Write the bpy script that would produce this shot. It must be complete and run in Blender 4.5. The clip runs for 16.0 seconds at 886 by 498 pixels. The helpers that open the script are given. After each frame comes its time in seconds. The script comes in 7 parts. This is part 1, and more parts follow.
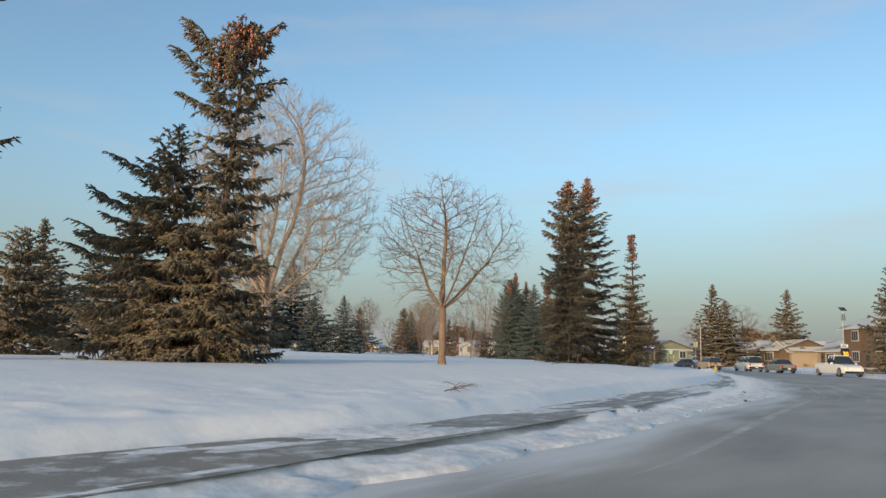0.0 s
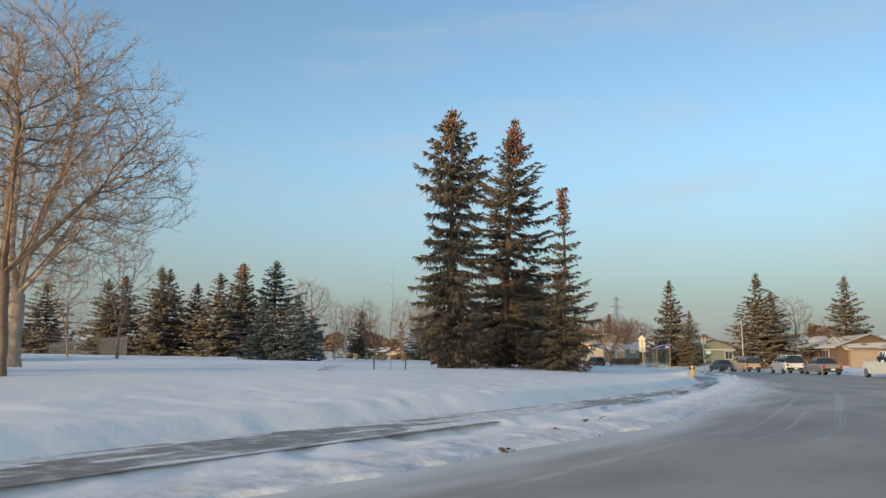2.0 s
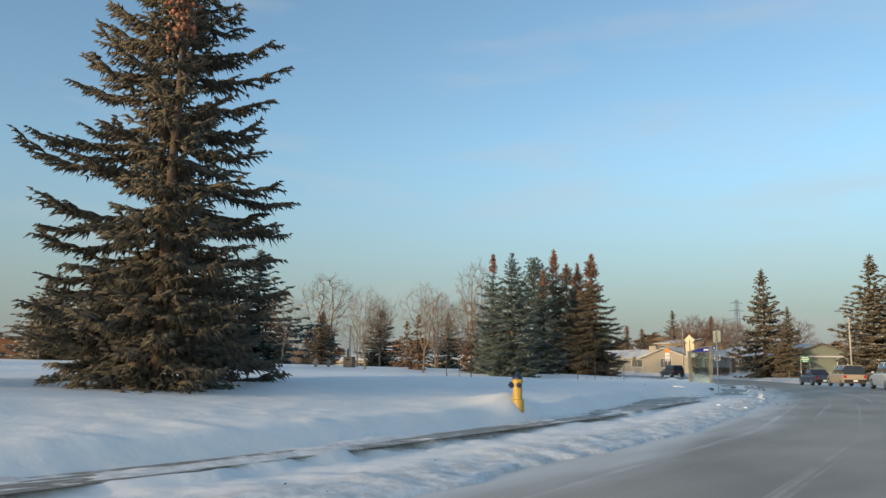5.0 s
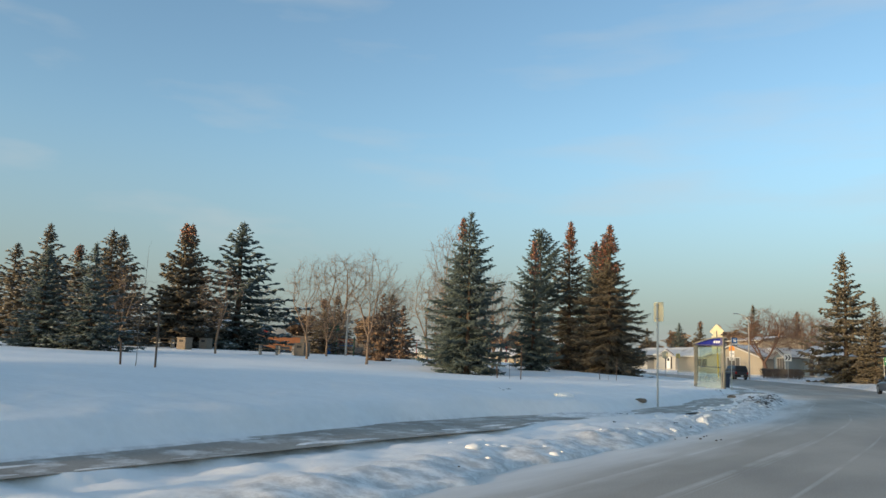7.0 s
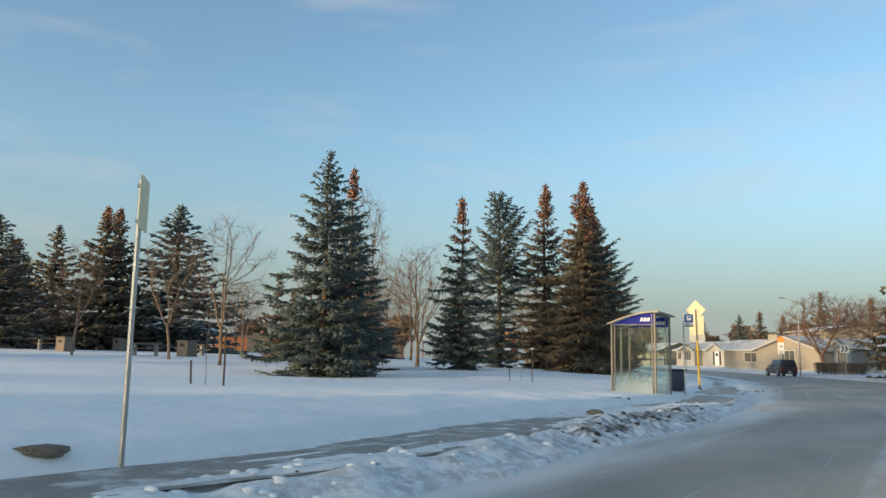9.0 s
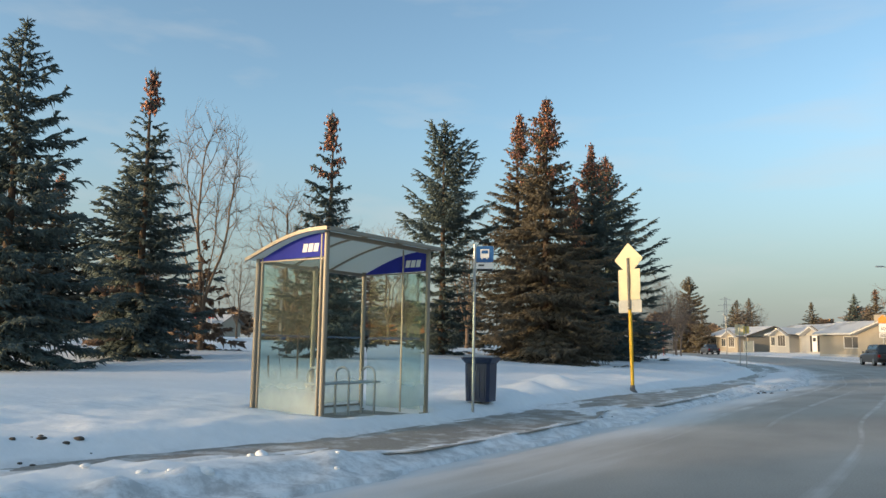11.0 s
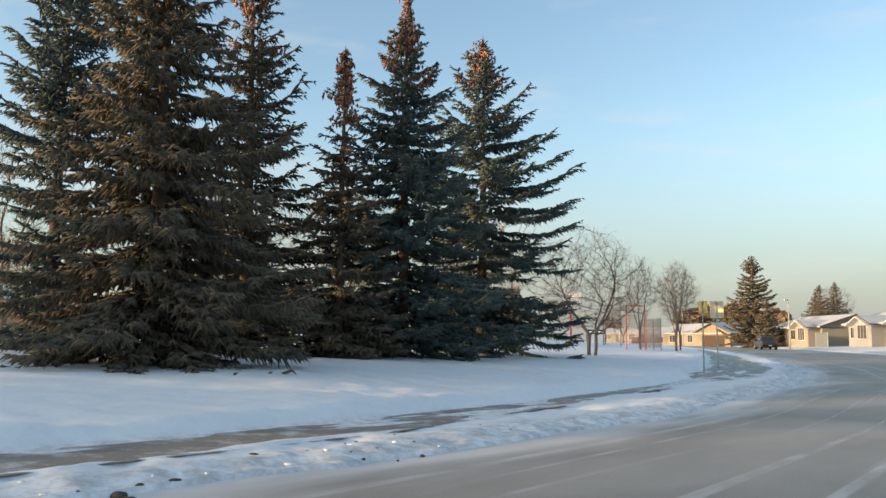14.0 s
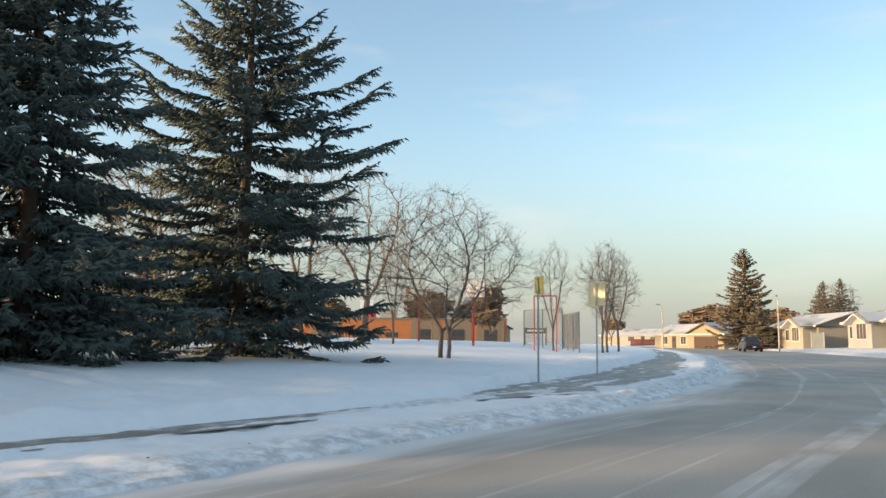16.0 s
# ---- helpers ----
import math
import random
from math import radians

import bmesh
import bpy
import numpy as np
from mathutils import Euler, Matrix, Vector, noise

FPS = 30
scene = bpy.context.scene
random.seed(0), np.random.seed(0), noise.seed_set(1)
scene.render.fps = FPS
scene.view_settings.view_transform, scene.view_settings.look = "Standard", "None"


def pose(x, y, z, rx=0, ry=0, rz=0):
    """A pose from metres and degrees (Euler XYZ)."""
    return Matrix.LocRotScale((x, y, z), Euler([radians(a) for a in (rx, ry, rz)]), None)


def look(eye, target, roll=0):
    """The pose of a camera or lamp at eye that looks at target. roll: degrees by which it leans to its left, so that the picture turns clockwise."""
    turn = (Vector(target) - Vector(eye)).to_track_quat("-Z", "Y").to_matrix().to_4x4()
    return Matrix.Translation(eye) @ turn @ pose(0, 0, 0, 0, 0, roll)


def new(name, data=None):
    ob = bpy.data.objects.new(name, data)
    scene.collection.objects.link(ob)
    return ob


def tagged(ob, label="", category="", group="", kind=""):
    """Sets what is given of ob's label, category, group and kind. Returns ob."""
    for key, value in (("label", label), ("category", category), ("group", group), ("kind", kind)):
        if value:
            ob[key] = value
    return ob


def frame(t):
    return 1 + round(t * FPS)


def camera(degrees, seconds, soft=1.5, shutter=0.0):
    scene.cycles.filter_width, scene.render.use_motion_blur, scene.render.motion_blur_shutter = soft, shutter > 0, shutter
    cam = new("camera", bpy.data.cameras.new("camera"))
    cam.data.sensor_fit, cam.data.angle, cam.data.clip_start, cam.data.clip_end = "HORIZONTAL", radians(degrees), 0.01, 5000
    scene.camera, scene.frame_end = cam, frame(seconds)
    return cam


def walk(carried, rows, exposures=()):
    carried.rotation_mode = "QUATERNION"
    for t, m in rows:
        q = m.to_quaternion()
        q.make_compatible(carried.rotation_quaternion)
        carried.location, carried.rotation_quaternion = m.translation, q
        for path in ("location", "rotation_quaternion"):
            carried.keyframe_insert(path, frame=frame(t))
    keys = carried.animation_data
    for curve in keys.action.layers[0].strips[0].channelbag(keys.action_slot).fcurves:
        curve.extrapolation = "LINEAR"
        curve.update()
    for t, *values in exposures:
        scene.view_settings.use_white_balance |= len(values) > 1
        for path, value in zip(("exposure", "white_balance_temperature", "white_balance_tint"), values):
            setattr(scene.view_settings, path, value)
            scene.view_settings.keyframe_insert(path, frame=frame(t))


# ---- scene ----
cam = camera(59.1, 16.0)
PATH = [
    (0, (1.195, 1.527, 1.025), (1.183, 3.509, 1.294), 1.4),
    (0.5, (3.608, 4.833, 1.018), (3.584, 6.814, 1.292), 0.7),
    (1, (5.983, 8.165, 1.012), (5.926, 10.144, 1.293), 0.1),
    (1.5, (8.27, 11.544, 1.015), (8.154, 13.521, 1.295), 0.2),
    (2, (10.465, 15.011, 1.031), (10.283, 16.982, 1.314), 0.3),
    (2.5, (12.552, 18.565, 1.035), (12.319, 20.53, 1.323), 0.3),
    (3, (14.467, 22.17, 1.049), (14.178, 24.128, 1.341), 0.2),
    (3.5, (16.259, 25.859, 1.071), (15.922, 27.808, 1.366), 0.2),
    (4, (17.978, 29.647, 1.059), (17.603, 31.589, 1.357), 0.4),
    (4.5, (19.586, 33.472, 1.045), (19.157, 35.403, 1.345), 0.4),
    (5, (21.078, 37.315, 1.052), (20.581, 39.229, 1.354), 0.6),
    (5.2, (21.631, 38.851, 1.054), (21.105, 40.757, 1.357), 0.7),
    (7.3, (26.886, 54.951, 1.099), (26.139, 56.784, 1.387), 1.6),
    (7.5, (27.321, 56.498, 1.1), (26.559, 58.324, 1.393), 1.1),
    (8, (28.273, 60.407, 1.121), (27.477, 62.219, 1.408), 1.2),
    (8.2, (28.613, 61.986, 1.122), (27.809, 63.794, 1.41), 1.2),
    (10.3, (31.614, 78.685, 1.172), (30.54, 80.354, 1.422), 1.0),
    (10.5, (31.815, 80.289, 1.174), (30.723, 81.947, 1.421), 1.0),
    (11, (32.163, 84.346, 1.189), (31.027, 85.974, 1.433), 1.0),
    (11.5, (32.373, 88.361, 1.207), (31.194, 89.959, 1.447), 1.0),
    (12, (32.491, 92.36, 1.187), (31.273, 93.928, 1.427), 1.0),
    (12.5, (32.523, 96.292, 1.164), (31.264, 97.828, 1.403), 1.1),
    (13, (32.51, 100.081, 1.157), (31.216, 101.587, 1.389), 1.1),
    (13.5, (32.396, 103.702, 1.129), (31.077, 105.188, 1.36), 0.9),
    (14, (32.227, 107.189, 1.084), (30.891, 108.659, 1.317), 0.7),
    (14.5, (32.036, 110.532, 1.045), (30.688, 111.99, 1.282), 0.6),
    (15, (31.859, 113.72, 1.009), (30.497, 115.165, 1.25), 0.6),
    (15.5, (31.672, 116.768, 0.985), (30.299, 118.202, 1.226), 0.6),
    (16, (31.489, 119.751, 0.965), (30.117, 121.185, 1.206), 0.6),
]
EXPOSURES = [(0, 0.98, 6600, 6), (5, 1.02, 6600, 4), (8.2, 1.12, 6650, 3), (11, 1.26, 6800, 5), (13, 1.48, 7250, 8), (16, 1.74, 7600, 9)]
walk(cam, [(t, look(eye, goal, roll)) for t, eye, goal, roll in PATH], EXPOSURES)

# ---- world, sun, exposure ----
SUN_FROM = Vector((-0.50, -0.87, 0.125)).normalized()
world = bpy.data.worlds.new("sky")
scene.world = world
world.use_nodes = True
wn = world.node_tree.nodes
wl = world.node_tree.links
sky = wn.new("ShaderNodeTexSky")
sky.sky_type = "NISHITA"
sky.sun_disc = False
sky.sun_elevation = math.asin(SUN_FROM.z)
sky.sun_rotation = math.atan2(SUN_FROM.x, SUN_FROM.y)
sky.altitude = 600
sky.air_density = 1.0
sky.dust_density = 2.8
sky.ozone_density = 2.0
wn["Background"].inputs["Strength"].default_value = 0.15
# thin wisps of cirrus over the blue
wco = wn.new("ShaderNodeTexCoord")
wmap = wn.new("ShaderNodeMapping")
wmap.inputs["Scale"].default_value = (1.2, 2.2, 7.0)
wnz = wn.new("ShaderNodeTexNoise")
wnz.inputs["Scale"].default_value = 2.3
wnz.inputs["Detail"].default_value = 6
wrm = wn.new("ShaderNodeMapRange")
wrm.inputs[1].default_value, wrm.inputs[2].default_value = 0.52, 0.80
wrm.inputs[3].default_value, wrm.inputs[4].default_value = 0.0, 0.45
wmx = wn.new("ShaderNodeMix")
wmx.data_type = "RGBA"
wmx.inputs["B"].default_value = (1.9, 1.9, 2.0, 1)
wl.new(wco.outputs["Generated"], wmap.inputs["Vector"])
wl.new(wmap.outputs["Vector"], wnz.inputs["Vector"])
wl.new(wnz.outputs["Fac"], wrm.inputs[0])
wl.new(wrm.outputs[0], wmx.inputs["Factor"])
# the low belt of winter haze
wsep = wn.new("ShaderNodeSeparateXYZ")
wl.new(wco.outputs["Generated"], wsep.inputs[0])
whz = wn.new("ShaderNodeMapRange")
whz.interpolation_type = "SMOOTHSTEP"
whz.inputs[1].default_value, whz.inputs[2].default_value = -0.02, 0.30
whz.inputs[3].default_value, whz.inputs[4].default_value = 0.90, 0.0
wl.new(wsep.outputs["Z"], whz.inputs[0])
wha = wn.new("ShaderNodeMix")
wha.data_type = "RGBA"
wha.inputs["B"].default_value = (0.92, 1.03, 1.13, 1)
# the haze thins towards the low sun, whose own glow fills that side
wdot = wn.new("ShaderNodeVectorMath")
wdot.operation = "DOT_PRODUCT"
wdot.inputs[1].default_value = (SUN_FROM.x, SUN_FROM.y, 0)
wl.new(wco.outputs["Generated"], wdot.inputs[0])
wside = wn.new("ShaderNodeMapRange")
wside.inputs[1].default_value, wside.inputs[2].default_value = 0.0, 0.75
wside.inputs[3].default_value, wside.inputs[4].default_value = 1.0, 0.0
wl.new(wdot.outputs["Value"], wside.inputs[0])
wmul = wn.new("ShaderNodeMath")
wmul.operation = "MULTIPLY"
wl.new(whz.outputs[0], wmul.inputs[0])
wl.new(wside.outputs[0], wmul.inputs[1])
wl.new(wmul.outputs[0], wha.inputs["Factor"])
wl.new(sky.outputs["Color"], wha.inputs["A"])
wl.new(wha.outputs["Result"], wmx.inputs["A"])
wl.new(wmx.outputs["Result"], wn["Background"].inputs["Color"])

sun_data = bpy.data.lights.new("sun", "SUN")
sun_data.energy = 1.55
sun_data.angle = radians(0.6)
sun_data.color = (1.0, 0.72, 0.47)
sun = new("sun", sun_data)
sun.matrix_world = look(SUN_FROM * 100, (0, 0, 0))


# ---- materials ----
def mat(name, col, rough=0.7, var=0.25, scale=3.0, metal=0.0, bump=0.3, dist=0.01, fine=40.0, col2=None, spec=0.4, rand=0.0):
    """A procedural surface: colour mottled at two scales, with relief; rand varies it from piece to piece."""
    m = bpy.data.materials.new(name)
    m.use_nodes = True
    n, l = m.node_tree.nodes, m.node_tree.links
    b = n["Principled BSDF"]
    co = n.new("ShaderNodeTexCoord")
    big = n.new("ShaderNodeTexNoise")
    big.inputs["Scale"].default_value, big.inputs["Detail"].default_value = scale, 5
    small = n.new("ShaderNodeTexNoise")
    small.inputs["Scale"].default_value, small.inputs["Detail"].default_value = fine, 4
    for t in (big, small):
        l.new(co.outputs["Object"], t.inputs["Vector"])
    dark = col2 or tuple(c * (1 - var) for c in col)
    lite = tuple(min(1, c * (1 + var)) for c in col)
    ramp = n.new("ShaderNodeValToRGB")
    ramp.color_ramp.elements[0].color, ramp.color_ramp.elements[0].position = (*dark, 1), 0.3
    ramp.color_ramp.elements[1].color, ramp.color_ramp.elements[1].position = (*lite, 1), 0.7
    add = n.new("ShaderNodeMath")
    add.operation = "MULTIPLY_ADD"
    add.inputs[1].default_value = 0.5
    l.new(small.outputs["Fac"], add.inputs[0])
    half = n.new("ShaderNodeMath")
    half.operation = "MULTIPLY"
    half.inputs[1].default_value = 0.5
    l.new(big.outputs["Fac"], half.inputs[0])
    l.new(half.outputs[0], add.inputs[2])
    last = add.outputs[0]
    if rand:
        info = n.new("ShaderNodeObjectInfo")
        sh = n.new("ShaderNodeMath")
        sh.operation = "MULTIPLY_ADD"
        sh.inputs[1].default_value = rand
        l.new(info.outputs["Random"], sh.inputs[0])
        sub = n.new("ShaderNodeMath")
        sub.operation = "SUBTRACT"
        sub.inputs[1].default_value = rand / 2
        l.new(last, sub.inputs[0])
        l.new(sub.outputs[0], sh.inputs[2])
        last = sh.outputs[0]
    l.new(last, ramp.inputs["Fac"])
    l.new(ramp.outputs["Color"], b.inputs["Base Color"])
    b.inputs["Roughness"].default_value = rough
    b.inputs["Metallic"].default_value = metal
    b.inputs["Specular IOR Level"].default_value = spec
    if bump:
        bp = n.new("ShaderNodeBump")
        bp.inputs["Strength"].default_value, bp.inputs["Distance"].default_value = bump, dist
        l.new(last, bp.inputs["Height"])
        l.new(bp.outputs["Normal"], b.inputs["Normal"])
    return m


def math_node(n, l, op, a, b=None):
    t = n.new("ShaderNodeMath")
    t.operation = op
    for i, v in enumerate((a, b)):
        if v is None:
            continue
        if isinstance(v, (int, float)):
            t.inputs[i].default_value = v
        else:
            l.new(v, t.inputs[i])
    return t.outputs[0]


def snowy(name, col, col2, rough=0.8, scale=1.2, fine=14.0, lo=0.62, amount=0.8, noise_scale=2.6):
    """Dark needles or shingles with snow lying in patches on faces that look up."""
    m = mat(name, col, rough, scale=scale, fine=fine, col2=col2, bump=0.0, spec=0.25)
    n, l = m.node_tree.nodes, m.node_tree.links
    b = n["Principled BSDF"]
    was = b.inputs["Base Color"].links[0].from_socket
    geo = n.new("ShaderNodeNewGeometry")
    sep = n.new("ShaderNodeSeparateXYZ")
    l.new(geo.outputs["True Normal"], sep.inputs[0])
    up = n.new("ShaderNodeMapRange")
    up.inputs[1].default_value, up.inputs[2].default_value = lo, lo + 0.2
    l.new(sep.outputs["Z"], up.inputs[0])
    nz = n.new("ShaderNodeTexNoise")
    nz.inputs["Scale"].default_value, nz.inputs["Detail"].default_value = noise_scale, 4
    l.new(geo.outputs["Position"], nz.inputs["Vector"])
    th = n.new("ShaderNodeMapRange")
    th.inputs[1].default_value, th.inputs[2].default_value = 0.52, 0.62
    l.new(nz.outputs["Fac"], th.inputs[0])
    f = math_node(n, l, "MULTIPLY", up.outputs[0], th.outputs[0])
    f = math_node(n, l, "MULTIPLY", f, amount)
    mx = n.new("ShaderNodeMix")
    mx.data_type = "RGBA"
    mx.inputs["B"].default_value = (0.8, 0.83, 0.87, 1)
    l.new(was, mx.inputs["A"])
    l.new(f, mx.inputs["Factor"])
    l.new(mx.outputs["Result"], b.inputs["Base Color"])
    return m


def snow_material():
    m = mat("snow", (0.90, 0.885, 0.865), 0.65, var=0.05, scale=0.9, fine=7.0, bump=0.28, dist=0.05, spec=0.3)
    n, l = m.node_tree.nodes, m.node_tree.links
    b = n["Principled BSDF"]
    was = b.inputs["Base Color"].links[0].from_socket
    at = n.new("ShaderNodeAttribute")
    at.attribute_name = "grit"
    nz = n.new("ShaderNodeTexNoise")
    nz.inputs["Scale"].default_value, nz.inputs["Detail"].default_value = 4.5, 9
    nz.inputs["Roughness"].default_value = 0.68
    geo = n.new("ShaderNodeNewGeometry")
    l.new(geo.outputs["Position"], nz.inputs["Vector"])
    th = n.new("ShaderNodeMapRange")
    th.inputs[1].default_value, th.inputs[2].default_value = 0.40, 0.60
    l.new(nz.outputs["Fac"], th.inputs[0])
    f = math_node(n, l, "MULTIPLY", at.outputs["Fac"], th.outputs[0])
    mx = n.new("ShaderNodeMix")
    mx.data_type = "RGBA"
    mx.inputs["B"].default_value = (0.10, 0.078, 0.06, 1)
    l.new(was, mx.inputs["A"])
    l.new(f, mx.inputs["Factor"])
    l.new(mx.outputs["Result"], b.inputs["Base Color"])
    b.inputs["Subsurface Weight"].default_value = 0.0
    return m


def road_material():
    """Asphalt under a film of packed snow and sand, with pale wheel-drawn streaks along the lane (uv: metres along, metres across)."""
    m = bpy.data.materials.new("road_asphalt")
    m.use_nodes = True
    n, l = m.node_tree.nodes, m.node_tree.links
    b = n["Principled BSDF"]
    uv = n.new("ShaderNodeUVMap")
    uv.uv_map = "lane"

    def nz(sx, sy, scale, detail=5):
        mp = n.new("ShaderNodeMapping")
        mp.inputs["Scale"].default_value = (sx, sy, 1)
        t = n.new("ShaderNodeTexNoise")
        t.inputs["Scale"].default_value, t.inputs["Detail"].default_value = scale, detail
        l.new(uv.outputs["UV"], mp.inputs["Vector"])
        l.new(mp.outputs["Vector"], t.inputs["Vector"])
        return t.outputs["Fac"]

    grain, blot, streak = nz(1, 1, 55), nz(0.25, 0.6, 0.9), nz(0.020, 2.6, 1.0, 4)
    ramp = n.new("ShaderNodeValToRGB")
    ramp.color_ramp.elements[0].position, ramp.color_ramp.elements[0].color = 0.36, (0.26, 0.225, 0.185, 1)
    ramp.color_ramp.elements[1].position, ramp.color_ramp.elements[1].color = 0.66, (0.46, 0.405, 0.34, 1)
    mixf = math_node(n, l, "ADD", math_node(n, l, "MULTIPLY", blot, 0.65), math_node(n, l, "MULTIPLY", grain, 0.35))
    l.new(mixf, ramp.inputs["Fac"])
    th = n.new("ShaderNodeMapRange")
    th.inputs[1].default_value, th.inputs[2].default_value = 0.585, 0.64
    l.new(streak, th.inputs[0])
    blob = n.new("ShaderNodeMapRange")
    blob.inputs[1].default_value, blob.inputs[2].default_value = 0.35, 0.7
    l.new(nz(0.5, 1.5, 1.6), blob.inputs[0])
    f = math_node(n, l, "MULTIPLY", math_node(n, l, "MULTIPLY", th.outputs[0], blob.outputs[0]), 0.6)
    mx = n.new("ShaderNodeMix")
    mx.data_type = "RGBA"
    mx.inputs["B"].default_value = (0.72, 0.70, 0.67, 1)
    l.new(f, mx.inputs["Factor"])
    l.new(ramp.outputs["Color"], mx.inputs["A"])
    sep = n.new("ShaderNodeSeparateXYZ")
    l.new(uv.outputs["UV"], sep.inputs[0])
    ragged = math_node(n, l, "MULTIPLY", math_node(n, l, "SUBTRACT", nz(0.16, 0.9, 1.3, 7), 0.5), 2.6)
    drift = n.new("ShaderNodeMapRange")
    drift.interpolation_type = "SMOOTHSTEP"
    drift.inputs[1].default_value, drift.inputs[2].default_value = -1.5, 0.25
    l.new(math_node(n, l, "ADD", sep.outputs["Y"], ragged), drift.inputs[0])
    other = n.new("ShaderNodeMapRange")
    other.interpolation_type = "SMOOTHSTEP"
    other.inputs[1].default_value, other.inputs[2].default_value = -10.6, -12.4
    l.new(math_node(n, l, "ADD", sep.outputs["Y"], ragged), other.inputs[0])
    film = math_node(n, l, "MULTIPLY", math_node(n, l, "MAXIMUM", drift.outputs[0], other.outputs[0]), 0.8)
    snow_mix = n.new("ShaderNodeMix")
    snow_mix.data_type = "RGBA"
    snow_mix.inputs["B"].default_value = (0.80, 0.785, 0.765, 1)
    l.new(film, snow_mix.inputs["Factor"])
    l.new(mx.outputs["Result"], snow_mix.inputs["A"])
    l.new(snow_mix.outputs["Result"], b.inputs["Base Color"])
    b.inputs["Roughness"].default_value = 0.62
    b.inputs["Specular IOR Level"].default_value = 0.35
    bp = n.new("ShaderNodeBump")
    bp.inputs["Strength"].default_value, bp.inputs["Distance"].default_value = 0.35, 0.01
    l.new(mixf, bp.inputs["Height"])
    l.new(bp.outputs["Normal"], b.inputs["Normal"])
    return m


def glass_material(name, tint=(0.8, 0.88, 0.86), rough=0.02, clear=0.75, frost=0.0):
    """Thin sheet glass: mostly lets through, with a Fresnel gloss."""
    m = bpy.data.materials.new(name)
    m.use_nodes = True
    n, l = m.node_tree.nodes, m.node_tree.links
    out = n["Material Output"]
    n.remove(n["Principled BSDF"])
    tr = n.new("ShaderNodeBsdfTransparent")
    tr.inputs["Color"].default_value = (*tint, 1)
    gl = n.new("ShaderNodeBsdfGlossy")
    gl.inputs["Roughness"].default_value = rough
    df = n.new("ShaderNodeBsdfTranslucent")
    df.inputs["Color"].default_value = (0.75, 0.82, 0.80, 1)
    lw = n.new("ShaderNodeLayerWeight")
    lw.inputs["Blend"].default_value = 0.5
    fac = math_node(n, l, "ADD", math_node(n, l, "MULTIPLY", math_node(n, l, "POWER", lw.outputs["Facing"], 5.0), 0.25), 0.004)
    a = n.new("ShaderNodeMixShader")
    a.inputs[0].default_value = 1 - clear
    if frost:
        # rime thickening towards the foot of the pane
        co = n.new("ShaderNodeTexCoord")
        sep = n.new("ShaderNodeSeparateXYZ")
        l.new(co.outputs["Object"], sep.inputs[0])
        nz = n.new("ShaderNodeTexNoise")
        nz.inputs["Scale"].default_value, nz.inputs["Detail"].default_value = 5.0, 6
        l.new(co.outputs["Object"], nz.inputs["Vector"])
        hz = math_node(n, l, "ADD", sep.outputs["Z"], math_node(n, l, "MULTIPLY", nz.outputs["Fac"], 0.35))
        mr = n.new("ShaderNodeMapRange")
        mr.interpolation_type = "SMOOTHSTEP"
        mr.inputs[1].default_value, mr.inputs[2].default_value = 0.20, 1.05
        mr.inputs[3].default_value, mr.inputs[4].default_value = frost, 1 - clear
        l.new(hz, mr.inputs[0])
        l.new(mr.outputs[0], a.inputs[0])
    l.new(tr.outputs[0], a.inputs[1])
    rime = n.new("ShaderNodeBsdfDiffuse")
    rime.inputs["Color"].default_value = (0.80, 0.85, 0.84, 1)
    both = n.new("ShaderNodeMixShader")
    both.inputs[0].default_value = 0.6
    l.new(df.outputs[0], both.inputs[1])
    l.new(rime.outputs[0], both.inputs[2])
    l.new(both.outputs[0], a.inputs[2])
    c = n.new("ShaderNodeMixShader")
    l.new(fac, c.inputs[0])
    l.new(a.outputs[0], c.inputs[1])
    l.new(gl.outputs[0], c.inputs[2])
    l.new(c.outputs[0], out.inputs["Surface"])
    return m


SNOW = snow_material()
ROAD = road_material()
WALK = mat("wet_concrete", (0.27, 0.235, 0.195), 0.55, var=0.35, scale=0.8, fine=30, bump=0.3)
wnn, wll = WALK.node_tree.nodes, WALK.node_tree.links
path_geo = wnn.new("ShaderNodeNewGeometry")
path_noise = wnn.new("ShaderNodeTexNoise")
path_noise.inputs["Scale"].default_value, path_noise.inputs["Detail"].default_value, path_noise.inputs["Roughness"].default_value = 2.2, 9, 0.68
wll.new(path_geo.outputs["Position"], path_noise.inputs["Vector"])
path_range = wnn.new("ShaderNodeMapRange")
path_range.inputs[1].default_value, path_range.inputs[2].default_value = 0.50, 0.64
path_range.inputs[4].default_value = 0.85
wll.new(path_noise.outputs["Fac"], path_range.inputs[0])
path_mix = wnn.new("ShaderNodeMix")
path_mix.data_type = "RGBA"
path_mix.inputs["B"].default_value = (0.66, 0.65, 0.63, 1)
wll.new(wnn["Principled BSDF"].inputs["Base Color"].links[0].from_socket, path_mix.inputs["A"])
wll.new(path_range.outputs[0], path_mix.inputs["Factor"])
wll.new(path_mix.outputs["Result"], wnn["Principled BSDF"].inputs["Base Color"])
DIRT = mat("frozen_dirt", (0.07, 0.058, 0.047), 0.9, var=0.4, scale=9, bump=0.4)
KERB = mat("kerb_concrete", (0.3, 0.29, 0.27), 0.8, fine=25)
NEEDLE = snowy("spruce_needles", (0.138, 0.114, 0.079), (0.072, 0.065, 0.049), fine=10, lo=0.5, amount=0.45)
